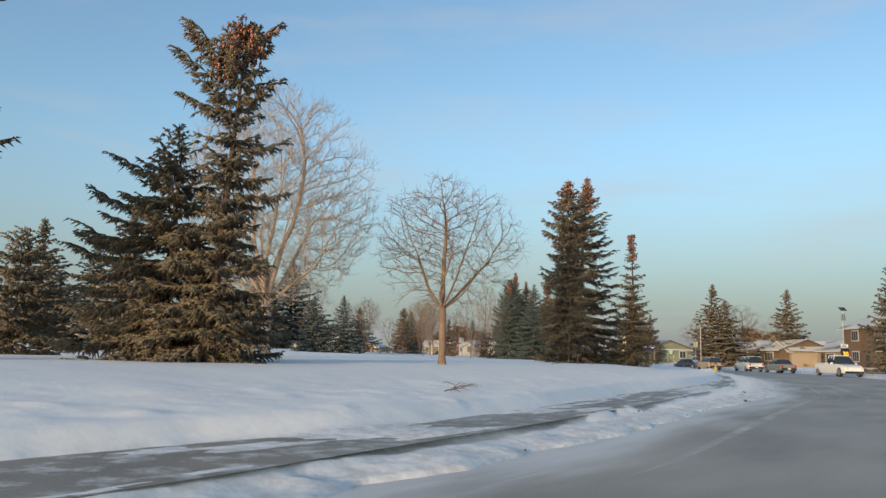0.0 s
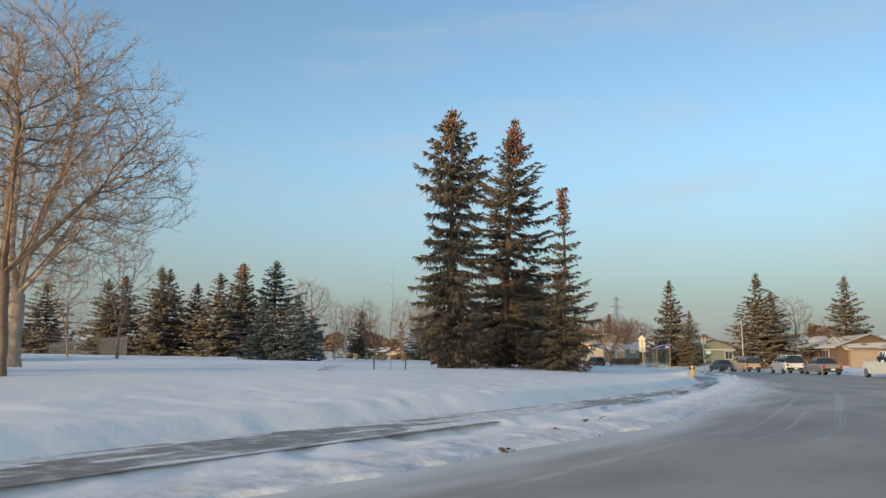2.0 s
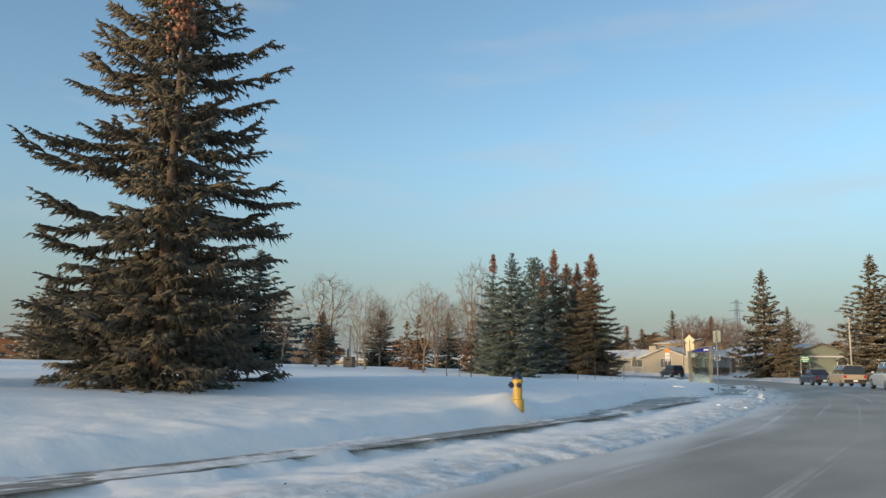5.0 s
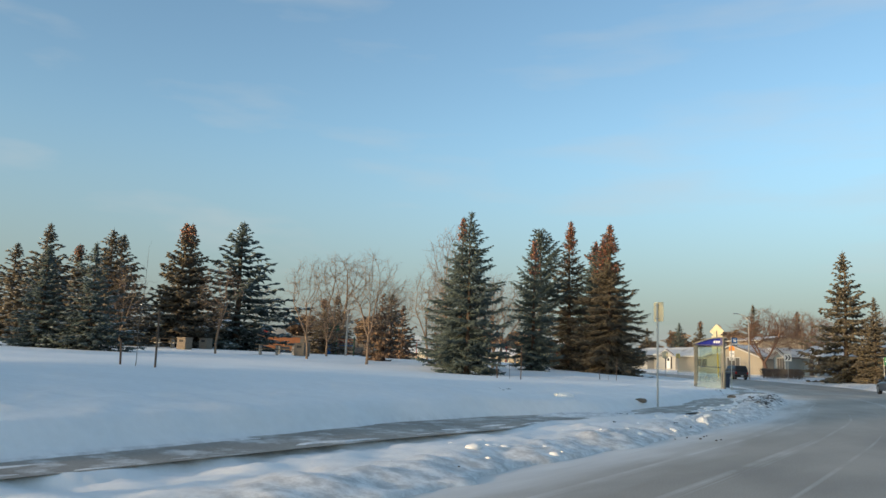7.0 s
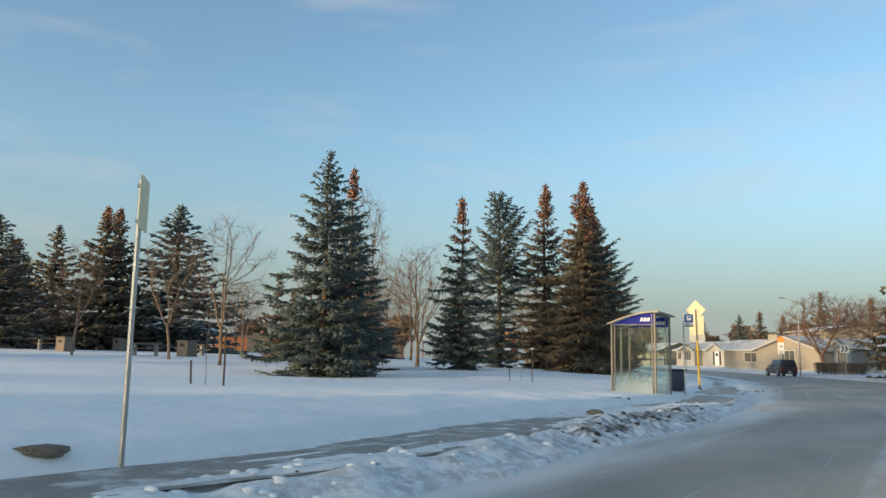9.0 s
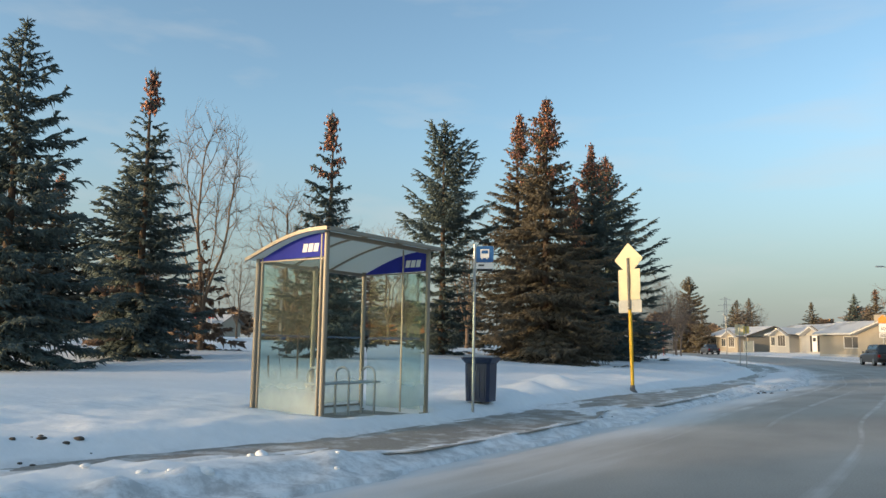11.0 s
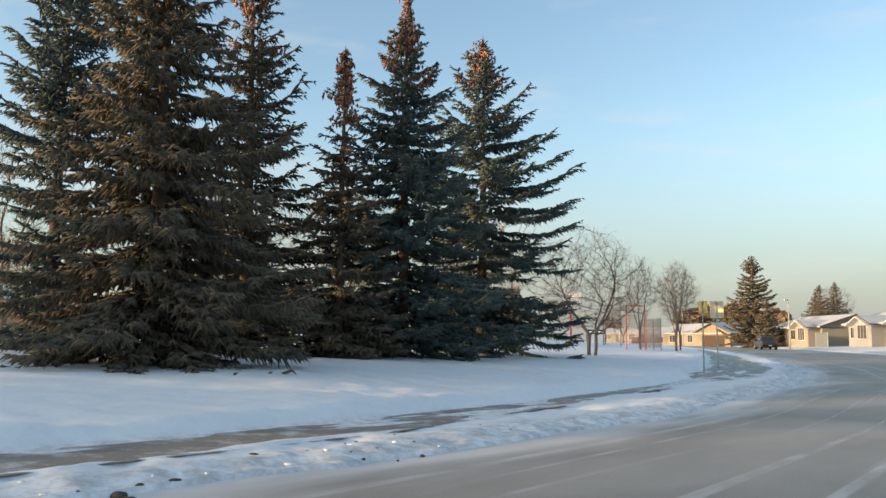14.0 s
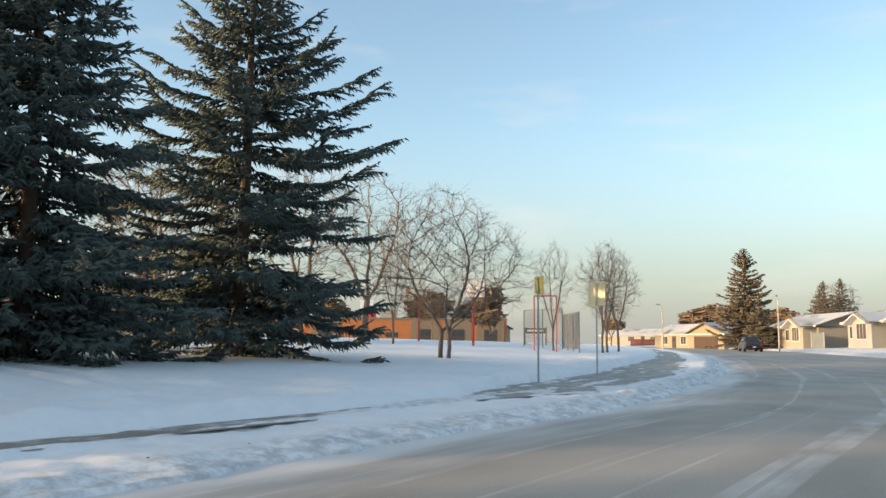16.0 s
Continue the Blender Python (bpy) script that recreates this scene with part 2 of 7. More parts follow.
NEEDLE_BLUE = snowy("blue_spruce_needles", (0.096, 0.122, 0.110), (0.053, 0.070, 0.066), fine=10, lo=0.5, amount=0.55)
NEEDLE_BROWN = snowy("bare_larch_twigs", (0.17, 0.115, 0.08), (0.09, 0.058, 0.04), fine=10, amount=0.3)
CONE = mat("spruce_cones", (0.34, 0.15, 0.095), 0.7, var=0.4, scale=4, bump=0)
SPRUCE_BARK = mat("spruce_bark", (0.10, 0.07, 0.05), 0.9, var=0.4, scale=6, bump=0.6, dist=0.03)
BARK = mat("ash_bark", (0.205, 0.143, 0.098), 0.9, var=0.35, scale=5, fine=25, bump=0.6, dist=0.02)
BARK_PALE = mat("poplar_bark", (0.37, 0.29, 0.22), 0.9, var=0.35, scale=4, fine=22, bump=0.6, dist=0.02)
BARK_RUST = mat("rusty_bark", (0.17, 0.10, 0.07), 0.9, var=0.35, scale=5, fine=25, bump=0.6, dist=0.02)
BARK_GREY = mat("crab_apple_bark", (0.16, 0.13, 0.11), 0.9, var=0.35, scale=5, fine=25, bump=0.6, dist=0.02)
STEEL = mat("galvanised_steel", (0.42, 0.43, 0.43), 0.42, var=0.15, scale=3, fine=30, metal=0.85, bump=0.05)
ALU = mat("bronze_aluminium", (0.27, 0.24, 0.195), 0.5, var=0.12, scale=2, fine=50, metal=0.55, bump=0.03)
# bare sign metal; the low sun's gold reflection is mixed into its colour
SIGN_BACK_SUNLIT = mat("sun_gilded_sign_metal", (0.76, 0.65, 0.41), 0.5, var=0.08, scale=4, fine=25, metal=0.1, bump=0.03)
YELLOW = mat("yellow_paint", (0.80, 0.46, 0.02), 0.5, var=0.12, scale=5, fine=30, bump=0.05)
HYD_YELLOW = mat("hydrant_yellow_paint", (0.45, 0.30, 0.07), 0.5, var=0.2, scale=9, fine=40, bump=0.1)
BLUE_DARK = mat("dark_blue_paint", (0.014, 0.026, 0.065), 0.45, var=0.2, scale=6, bump=0.05)
BLUE_PANEL = mat("blue_panel", (0.025, 0.035, 0.30), 0.65, var=0.10, scale=4, bump=0.02, spec=0.15)
BLUE_SIGN = mat("blue_sign_sheet", (0.01, 0.10, 0.30), 0.45, var=0.1, bump=0.0)
WHITE = mat("white_paint", (0.78, 0.77, 0.74), 0.5, var=0.06, scale=3, bump=0.03)
BLACK = mat("black_rubber", (0.02, 0.02, 0.021), 0.75, var=0.3, scale=8, bump=0.1)
ORANGE = mat("orange_paint", (0.75, 0.27, 0.03), 0.5, var=0.1, bump=0.02)
RED = mat("red_paint", (0.48, 0.05, 0.035), 0.5, var=0.2, scale=5, bump=0.05)
GREEN_PAINT = mat("green_paint", (0.03, 0.085, 0.05), 0.5, var=0.2, bump=0.03)
BIN_BROWN = mat("pebbled_concrete", (0.2, 0.16, 0.12), 0.9, var=0.3, scale=9, fine=60, bump=0.5)
TABLE_WOOD = mat("weathered_timber", (0.24, 0.155, 0.085), 0.8, var=0.3, scale=3, fine=30, bump=0.3, rand=0.3)
POLE_WOOD = mat("pale_pole", (0.45, 0.4, 0.34), 0.7, var=0.15, scale=3, bump=0.1)
SHELTER_GLASS = glass_material("shelter_glass", (0.87, 0.93, 0.91), 0.03, 0.99, 0.5)
DECAL = glass_material("blue_decal", (0.35, 0.48, 0.75), 0.1, 0.85)
CAR_GLASS = mat("car_glass", (0.03, 0.035, 0.04), 0.08, var=0.2, bump=0, spec=0.6)
PANE = mat("window_pane", (0.05, 0.06, 0.07), 0.08, var=0.3, scale=0.8, bump=0, spec=0.7)
CURTAIN_PANE = mat("curtained_pane", (0.11, 0.10, 0.09), 0.2, var=0.25, scale=1.2, bump=0, spec=0.6)
ROOF = snowy("snowy_shingles", (0.16, 0.14, 0.12), (0.10, 0.09, 0.08), scale=2, fine=12, lo=0.3, amount=0.93, noise_scale=0.22)
ROOF.node_tree.nodes["Map Range.001"].inputs[1].default_value = 0.30
ROOF.node_tree.nodes["Map Range.001"].inputs[2].default_value = 0.46
ROOF.node_tree.nodes["Mix"].inputs["B"].default_value = (0.62, 0.62, 0.62, 1)
BRICK = mat("school_brick", (0.40, 0.15, 0.06), 0.85, var=0.2, scale=1.5, fine=18, bump=0.3)
STONE_GREY = mat("grey_render", (0.38, 0.38, 0.37), 0.85, var=0.1, scale=1.5, fine=18, bump=0.2)


# ---- building helpers ----
def finish(name, bm, material, smooth=False):
    me = bpy.data.meshes.new(name)
    bm.normal_update()
    bm.to_mesh(me)
    bm.free()
    me.materials.append(material)
    if smooth:
        me.polygons.foreach_set("use_smooth", [True] * len(me.polygons))
    return me


def part(name, bm, material, parent, label="", smooth=False):
    ob = new(name, finish(name, bm, material, smooth))
    ob.parent = parent
    if label:
        ob["label"] = label
    return ob


def thing(name, m, label, category, group="", kind=""):
    e = new(name)
    e.matrix_basis = m
    return tagged(e, label, category, group, kind)


def box(bm, x0, y0, z0, x1, y1, z1, bevel=0.0):
    r = bmesh.ops.create_cube(bm, size=1.0)
    vs = r["verts"]
    for v in vs:
        v.co = Vector(((x0 + x1) / 2 + v.co.x * (x1 - x0), (y0 + y1) / 2 + v.co.y * (y1 - y0), (z0 + z1) / 2 + v.co.z * (z1 - z0)))
    if bevel:
        es = list({e for v in vs for e in v.link_edges})
        bmesh.ops.bevel(bm, geom=es, offset=bevel, segments=2, profile=0.6, affect="EDGES")
    return bm


def boxed(*a, bevel=0.0):
    return box(bmesh.new(), *a, bevel=bevel)


def tube(bm, pts, radii, sides=8, cap=True):
    """A round bar along pts."""
    rings = []
    pts = [Vector(p) for p in pts]
    for i, p in enumerate(pts):
        d = (pts[min(i + 1, len(pts) - 1)] - pts[max(i - 1, 0)]).normalized()
        a = d.orthogonal().normalized()
        if abs(d.z) < 0.9:
            a = d.cross(Vector((0, 0, 1))).normalized()
        b = d.cross(a)
        r = radii[i] if hasattr(radii, "__len__") else radii
        rings.append([bm.verts.new(p + (a * math.cos(k * 2 * math.pi / sides) + b * math.sin(k * 2 * math.pi / sides)) * r) for k in range(sides)])
    for r0, r1 in zip(rings, rings[1:]):
        for k in range(sides):
            bm.faces.new((r0[k], r0[(k + 1) % sides], r1[(k + 1) % sides], r1[k]))
    if cap:
        bm.faces.new(rings[0][::-1])
        bm.faces.new(rings[-1])
    return bm


def lathe(bm, prof, sides=20):
    """A turned shape from (radius, height) pairs."""
    rings = [[bm.verts.new((r * math.cos(k * 2 * math.pi / sides), r * math.sin(k * 2 * math.pi / sides), z)) for k in range(sides)] for r, z in prof]
    for r0, r1 in zip(rings, rings[1:]):
        for k in range(sides):
            bm.faces.new((r0[k], r0[(k + 1) % sides], r1[(k + 1) % sides], r1[k]))
    bm.faces.new(rings[0][::-1])
    bm.faces.new(rings[-1])
    return bm


def prism(bm, outline, y0, y1):
    """Extrude an x-z outline from y0 to y1."""
    a = [bm.verts.new((x, y0, z)) for x, z in outline]
    b = [bm.verts.new((x, y1, z)) for x, z in outline]
    bm.faces.new(a)
    bm.faces.new(b[::-1])
    for i in range(len(a)):
        j = (i + 1) % len(a)
        bm.faces.new((a[j], a[i], b[i], b[j]))
    bmesh.ops.recalc_face_normals(bm, faces=bm.faces)
    return bm


def shift(bm, m):
    bmesh.ops.transform(bm, matrix=m, verts=bm.verts)
    return bm


def letters(text, size, m, material, parent, name="lettering", depth=0.004):
    cu = bpy.data.curves.new(name, "FONT")
    cu.body, cu.size, cu.extrude, cu.align_x, cu.align_y = text, 1.0, depth / size, "CENTER", "CENTER"
    tmp = bpy.data.objects.new(name, cu)
    me = bpy.data.meshes.new_from_object(tmp)
    bpy.data.objects.remove(tmp)
    bpy.data.curves.remove(cu)
    me.transform(Matrix(((size, 0, 0, 0), (0, size, 0, 0), (0, 0, size, 0), (0, 0, 0, 1))))
    me.materials.append(material)
    ob = new(name, me)
    ob.parent = parent
    ob.matrix_basis = m
    return ob


# ---- ground, road and pavement ----
rng = np.random.default_rng(7)
LATT = rng.random((256, 256))


def vnoise(x, y, seed=0):
    """Smooth value noise in 0..1, on arrays."""
    x = np.asarray(x, float) + seed * 37.17
    y = np.asarray(y, float) + seed * 11.71
    xi, yi = np.floor(x).astype(int), np.floor(y).astype(int)
    fx, fy = x - xi, y - yi
    fx, fy = fx * fx * (3 - 2 * fx), fy * fy * (3 - 2 * fy)
    g = lambda a, b: LATT[a % 256, b % 256]
    return (g(xi, yi) * (1 - fx) + g(xi + 1, yi) * fx) * (1 - fy) + (g(xi, yi + 1) * (1 - fx) + g(xi + 1, yi + 1) * fx) * fy


def fbm(x, y, seed=0, octaves=3):
    t, a, s = 0, 0.5, 0
    for k in range(octaves):
        t = t + a * vnoise(np.asarray(x) * 2 ** k, np.asarray(y) * 2 ** k, seed + k)
        s += a
        a *= 0.5
    return t / s


def smooth(a, b, x):
    t = np.clip((np.asarray(x, float) - a) / (b - a), 0, 1)
    return t * t * (3 - 2 * t)


# the kerb line on the park's side of the road: x as a function of y
EDGE_Y = [-400, -60, -20, 0, 8, 12, 23.3, 30.2, 44.3, 54.1, 68, 75, 82, 86, 91, 95.5, 99, 103, 111, 118, 122, 127, 130.5, 134, 139.4, 145, 150, 162, 176, 196, 222, 255, 300, 420, 3000]
EDGE_X = [-110, -36, -16, -4.6, 0.2, 2.8, 9.1, 13.1, 18.8, 22.1, 25.3, 26.6, 27.15, 27.65, 27.65, 27.5, 27.0, 26.8, 26.4, 25.9, 25.6, 24.75, 24.3, 23.7, 22.0, 20.1, 18.0, 12.3, 4.7, -8.0, -25, -52, -95, -200, -300]
YS_FINE = np.arange(-420, 480, 0.5)
XS_FINE = np.interp(YS_FINE, EDGE_Y, EDGE_X)
KER = np.hanning(13)
KER /= KER.sum()
XS_FINE = np.convolve(np.pad(XS_FINE, 6, mode="edge"), KER, mode="valid")
SL_FINE = np.gradient(XS_FINE, YS_FINE)


def edge_x(y):
    return np.interp(y, YS_FINE, XS_FINE)


def edge_cos(y):
    return 1 / np.sqrt(1 + np.interp(y, YS_FINE, SL_FINE) ** 2)


def road_z(y):
    return np.interp(y, [-60, 40, 62, 85, 95, 106, 120, 150, 200, 260, 400], [-0.14, -0.10, -0.05, 0.02, 0.02, -0.03, -0.18, 0.05, 0.55, 0.75, 1.0])


ROAD_W = 12.0


# the footpath's near and far side, in metres from the kerb, along the road
WALK_Y = [0, 8, 12, 18, 25, 30, 36, 45, 50, 62, 64.5, 67, 70, 75, 84, 88, 91, 96, 97.5, 100, 105, 110, 114, 117, 122, 127, 131, 134, 137, 147, 162, 185]
WALK_N = [0.9, 0.8, 1.0, 1.1, 1.5, 1.8, 1.65, 1.9, 1.95, 2.0, 1.85, 2.25, 1.3, 0.85, 1.3, 1.65, 0.5, 0.5, 0.8, 0.4, 0.5, 1.1, 1.1, 1.6, 2.25, 2.0, 2.2, 1.4, 1.2, 1.5, 1.8, 1.4]
WALK_F = [2.7, 2.6, 2.2, 2.3, 2.9, 3.1, 2.8, 2.45, 2.4, 3.1, 3.4, 3.2, 2.2, 2.2, 2.4, 2.3, 1.9, 1.85, 1.9, 2.05, 2.1, 2.3, 2.4, 2.65, 2.9, 2.6, 2.9, 3.8, 3.7, 4.1, 3.6, 2.8]


def walk_mid(y):
    return (np.interp(y, WALK_Y, WALK_N) + np.interp(y, WALK_Y, WALK_F)) / 2


def walk_half(y):
    return (np.interp(y, WALK_Y, WALK_F) - np.interp(y, WALK_Y, WALK_N)) / 2


def walk_rise(y):
    return np.interp(y, [0, 80, 92, 300], [0.15, 0.13, 0.07, 0.07])


# height of the lawn's snow over the road: rows along the road, columns into the park
LAWN_U = [0, 3.0, 7.5, 11, 16, 24, 45, 70]
LAWN_Y = [20, 38, 52, 66, 81, 94, 106, 118, 140, 155, 210]
LAWN_H = [
    [0.25, 0.40, 0.72, 0.80, 0.80, 0.85, 0.78, 1.5],
    [0.25, 0.42, 0.86, 0.92, 0.86, 0.84, 0.75, 1.6],
    [0.25, 0.42, 0.70, 0.78, 0.78, 0.82, 0.85, 1.6],
    [0.25, 0.42, 0.72, 0.82, 0.84, 0.90, 1.05, 1.5],
    [0.25, 0.36, 0.50, 0.52, 0.52, 0.70, 1.15, 1.5],
    [0.22, 0.26, 0.34, 0.36, 0.40, 0.66, 1.25, 1.6],
    [0.22, 0.26, 0.45, 0.62, 0.72, 0.90, 1.40, 1.6],
    [0.22, 0.28, 0.58, 0.72, 0.88, 1.05, 1.50, 1.7],
    [0.22, 0.26, 0.45, 0.58, 0.80, 1.00, 1.40, 1.7],
    [0.22, 0.30, 0.58, 0.78, 1.00, 1.10, 1.40, 1.6],
    [0.22, 0.30, 0.40, 0.50, 0.60, 0.80, 1.30, 1.5],
]


def lawn_z(u, y):
    """Height of the snow over the road, u metres into the park from the kerb."""
    u, y = np.broadcast_arrays(np.asarray(u, float), np.asarray(y, float))
    rows = np.stack([np.interp(u, LAWN_U, r) for r in LAWN_H], 0)
    k = np.clip(np.interp(y, LAWN_Y, np.arange(len(LAWN_Y))), 0, len(LAWN_Y) - 1.001)
    i = k.astype(int)
    f = k - i
    f = f * f * (3 - 2 * f)
    lo = np.take_along_axis(rows, i[None], 0)[0]
    hi = np.take_along_axis(rows, i[None] + 1, 0)[0]
    return lo * (1 - f) + hi * f


def ground_z(x, y):
    x, y = np.asarray(x, float), np.asarray(y, float)
    c = edge_cos(y)
    u = (edge_x(y) - x) * c
    zr = road_z(y)
    s = y / c
    wob = 0.55 * (fbm(s / 2.1, u * 0 + 3, 1) - 0.5) + 0.28 * (vnoise(s / 0.45, u * 0, 5) - 0.5)
    ue = u + wob
    tall = np.interp(y, [0, 40, 58, 66, 74, 80, 86, 89.5, 92, 110, 122, 138, 160], [0.07, 0.07, 0.09, 0.13, 0.15, 0.19, 0.24, 0.16, 0.05, 0.07, 0.06, 0.12, 0.14])
    wm, wh = walk_mid(y), walk_half(y)
    bank = tall * smooth(0.0, 0.7, ue) * (1 - 0.45 * smooth(0.6, np.maximum(wm - wh, 0.8), u))
    clump = (fbm(x / 0.55, y / 0.55, 9, 3) - 0.5) * 0.22 * smooth(0.02, 0.3, ue) * (1 - smooth(wm - wh, wm, u)) * (0.25 + tall * 2.4)
    lump = 1 - np.abs(2 * fbm(x / 0.42, y / 0.42, 13, 2) - 1) * 2.2
    crumb = (0.6 * (fbm(x / 0.26, y / 0.26, 13, 3) - 0.5) + 0.18 * (np.maximum(lump, -0.4) - 0.45)) * 0.26 * smooth(0.02, 0.25, ue) * (1 - smooth(1.2, 1.9, u)) * np.interp(y, [50, 60, 66, 78, 80, 86.5, 89, 92, 100, 115], [0.1, 0.3, 0.75, 0.75, 1.0, 1.0, 0.6, 0.15, 0.35, 0.3])
    # loose crumbs of snow all along the verge
    grain = (fbm(x / 0.16, y / 0.16, 17, 2) - 0.5) * 0.055 * smooth(0.05, 0.35, ue)
    z = zr + bank + clump + crumb + grain - 0.3 * (1 - smooth(-0.12, 0.03, ue))
    # the shovelled pavement: snow lies above or below its slab in patches
    n = fbm(s / 2.6, u / 0.42, 21, 4) - 0.5 + 0.3 * (fbm(s / 0.55, u / 0.2, 23, 3) - 0.5) + 0.25 * (fbm(s / 9.0, u / 3, 33, 2) - 0.5)
    bias = np.interp(y, [0, 7, 10.6, 11.4, 12.2, 13, 16, 18, 30, 34, 36, 47, 50, 60, 62, 67.5, 68.2, 69.4, 70, 72, 84, 88, 90.5, 91, 96.6, 97.2, 98, 98.6, 106, 110, 117, 119, 126, 128, 130, 131.5, 136, 150, 180],
                     [-0.15, -0.22, -0.2, 0.22, 0.2, -0.12, -0.1, -0.08, -0.05, -0.06, -0.07, -0.05, 0.0, 0.03, -0.15, -0.13, 0.22, 0.2, -0.06, -0.08, -0.05, 0.03, 0.0, -0.26, -0.24, 0.2, 0.2, -0.22, -0.2, -0.12, -0.1, -0.06, -0.04, 0.12, 0.12, -0.12, -0.05, -0.22, -0.15])
    across = np.abs(u + 0.5 * (fbm(s / 1.9, u * 0 + 7, 25, 3) - 0.5) + 0.14 * (vnoise(s / 0.33, u / 0.5, 27) - 0.5) - wm) / wh
    walkz = zr + walk_rise(y) + (n + bias + 0.35 * smooth(0.72, 1.12, across)) * 0.10
    k = 1 - smooth(0.95, 1.3, across)
    lawn = zr + lawn_z(u, y) + 0.10 * (fbm(x / 3.2, y / 3.2, 41, 3) - 0.5) + 0.35 * (fbm(x / 24, y / 24, 51, 2) - 0.5) * smooth(8, 30, u)
    lawn = lawn + (0.12 * np.maximum(fbm(x / 0.5, y / 0.5, 61, 2) - 0.60, 0) + 0.04 * (fbm(x / 0.22, y / 0.22, 62, 2) - 0.5)) * (1 - smooth(3, 9, u))
    rough = (1 - smooth(4.5, 9.0, u)) * np.interp(y, [0, 50, 62, 100, 118, 124, 150, 170], [0.25, 0.3, 0.8, 0.6, 0.5, 1.2, 1.2, 0.6])
    lawn = lawn + rough * (0.13 * (fbm(x / 0.9, y / 0.9, 63, 3) - 0.5) + 0.16 * np.maximum(fbm(x / 0.42, y / 0.42, 65, 2) - 0.6, 0))
    # trodden hollows by the bare sign post
    for hx, hy, hr, hd in ((24.9, 97.0, 0.8, 0.12), (24.1, 96.9, 0.9, 0.10), (23.7, 100.8, 0.55, -0.14), (23.0, 102.5, 0.55, 0.20), (23.9, 99.6, 0.5, 0.16), (23.3, 101.6, 0.35, -0.08)):
        lawn = lawn + hd * np.exp(-((x - hx) ** 2 + (y - hy) ** 2) / hr ** 2)
    # wheel ruts left in the lawn's snow
    for mid, lo, hi, bend in ((119.0, 14.5, 22.8, 0.03), (120.2, 14.0, 22.4, 0.03), (118.0, 15.5, 22.0, 0.02), (124.6, 14.0, 21.0, -0.02), (125.3, 15.0, 20.0, -0.02)):
        off = y - mid - bend * (x - 20) ** 2
        ends = smooth(lo, lo + 1.5, x) * (1 - smooth(hi - 1.5, hi, x))
        lawn = lawn - (0.07 * np.exp(-(off / 0.10) ** 2) - 0.04 * np.exp(-((off - 0.22) / 0.09) ** 2)) * ends
    z = np.where(u > wm, lawn + (z - lawn) * (1 - smooth(wm + wh * 0.8, wm + wh * 0.8 + 0.6, u)), z)
    z = z * (1 - k) + walkz * k
    # snow heaped round the hydrant
    z = z + 0.26 * np.exp(-((x - 18.6) ** 2 + (y - 52.75) ** 2) / 0.7) * (1 - k)
    # bare slab inside the bus shelter
    bay = smooth(23.78, 23.95, x) * (1 - smooth(25.2, 25.4, x)) * smooth(91.6, 91.85, y) * (1 - smooth(93.95, 94.2, y))
    z = z * (1 - bay) + (0.10 + 0.10 * (fbm(x / 0.6, y / 0.6, 77, 2) - 0.35) * (x < 24.6)) * bay
    # the far side: shoulder bank, then front lawns
    r = -(u + ROAD_W) + 0.5 * (fbm(s / 2.3, u * 0 + 9, 71) - 0.5)
    right = zr + 0.24 * smooth(0.0, 0.8, r) + 0.35 * smooth(2, 12, r) + 0.08 * (fbm(x / 2.5, y / 2.5, 81) - 0.5) - 0.3 * (1 - smooth(-0.12, 0.05, r))
    z = np.where(u < -ROAD_W / 2, right, z)
    far = smooth(260, 600, np.hypot(x - 10, y - 80))
    return z * (1 - far) + (1.0 + 0 * z) * far


def lines(fine_lo, fine_hi, step, lo, hi, grow=1.13):
    mid = list(np.arange(fine_lo, fine_hi, step))
    a, d = [], step
    p = fine_lo
    while p > lo:
        d *= grow
        p -= d
        a.append(p)
    b, d = [], step
    p = mid[-1]
    while p < hi:
        d *= grow
        p += d
        b.append(p)
    return np.array(a[::-1] + mid + b)


def sheet_mesh(name, X, Y, Z):
    ny, nx = X.shape
    co = np.stack([X, Y, Z], -1).reshape(-1, 3)
    i = np.arange(ny * nx).reshape(ny, nx)
    f = np.stack([i[:-1, :-1], i[:-1, 1:], i[1:, 1:], i[1:, :-1]], -1).reshape(-1, 4)
    me = bpy.data.meshes.new(name)
    me.vertices.add(len(co))
    me.vertices.foreach_set("co", co.ravel())
    me.loops.add(f.size)
    me.loops.foreach_set("vertex_index", f.ravel().astype(np.int32))
    me.polygons.add(len(f))
    me.polygons.foreach_set("loop_start", np.arange(0, f.size, 4, dtype=np.int32))
    me.polygons.foreach_set("use_smooth", np.ones(len(f), bool))
    me.update(calc_edges=True)
    me.validate()
    return me


gy = lines(3.0, 150.0, 0.14, -2600, 4200, 1.14)
gu_lines = lines(-1.1, 6.0, 0.09, -3000, 3000, 1.2)[::-1]
GU, GY = np.meshgrid(gu_lines, gy)
GX = edge_x(GY) - GU / edge_cos(GY)
GZ = ground_z(GX, GY)
ground = tagged(new("ground", sheet_mesh("ground", GX, GY, GZ)), "snow-covered park lawn and verges with a ploughed bank along the kerb", "ground", kind="structure")
ground.data.materials.append(SNOW)
gu = GU
grit = np.clip(0.85 * (1 - smooth(0.15, 0.9, np.abs(gu - 0.25))) * np.interp(GY, [0, 40, 60, 78, 84, 90, 93, 110, 130, 150], [0.35, 0.4, 0.5, 0.6, 0.8, 0.5, 0.4, 0.5, 0.5, 0.6]), 0, 1)
plough = 1.25 * smooth(0.05, 0.25, gu) * (1 - smooth(0.8, 1.25, gu)) * smooth(78.5, 80.5, GY) * (1 - smooth(85.4, 86.6, GY))
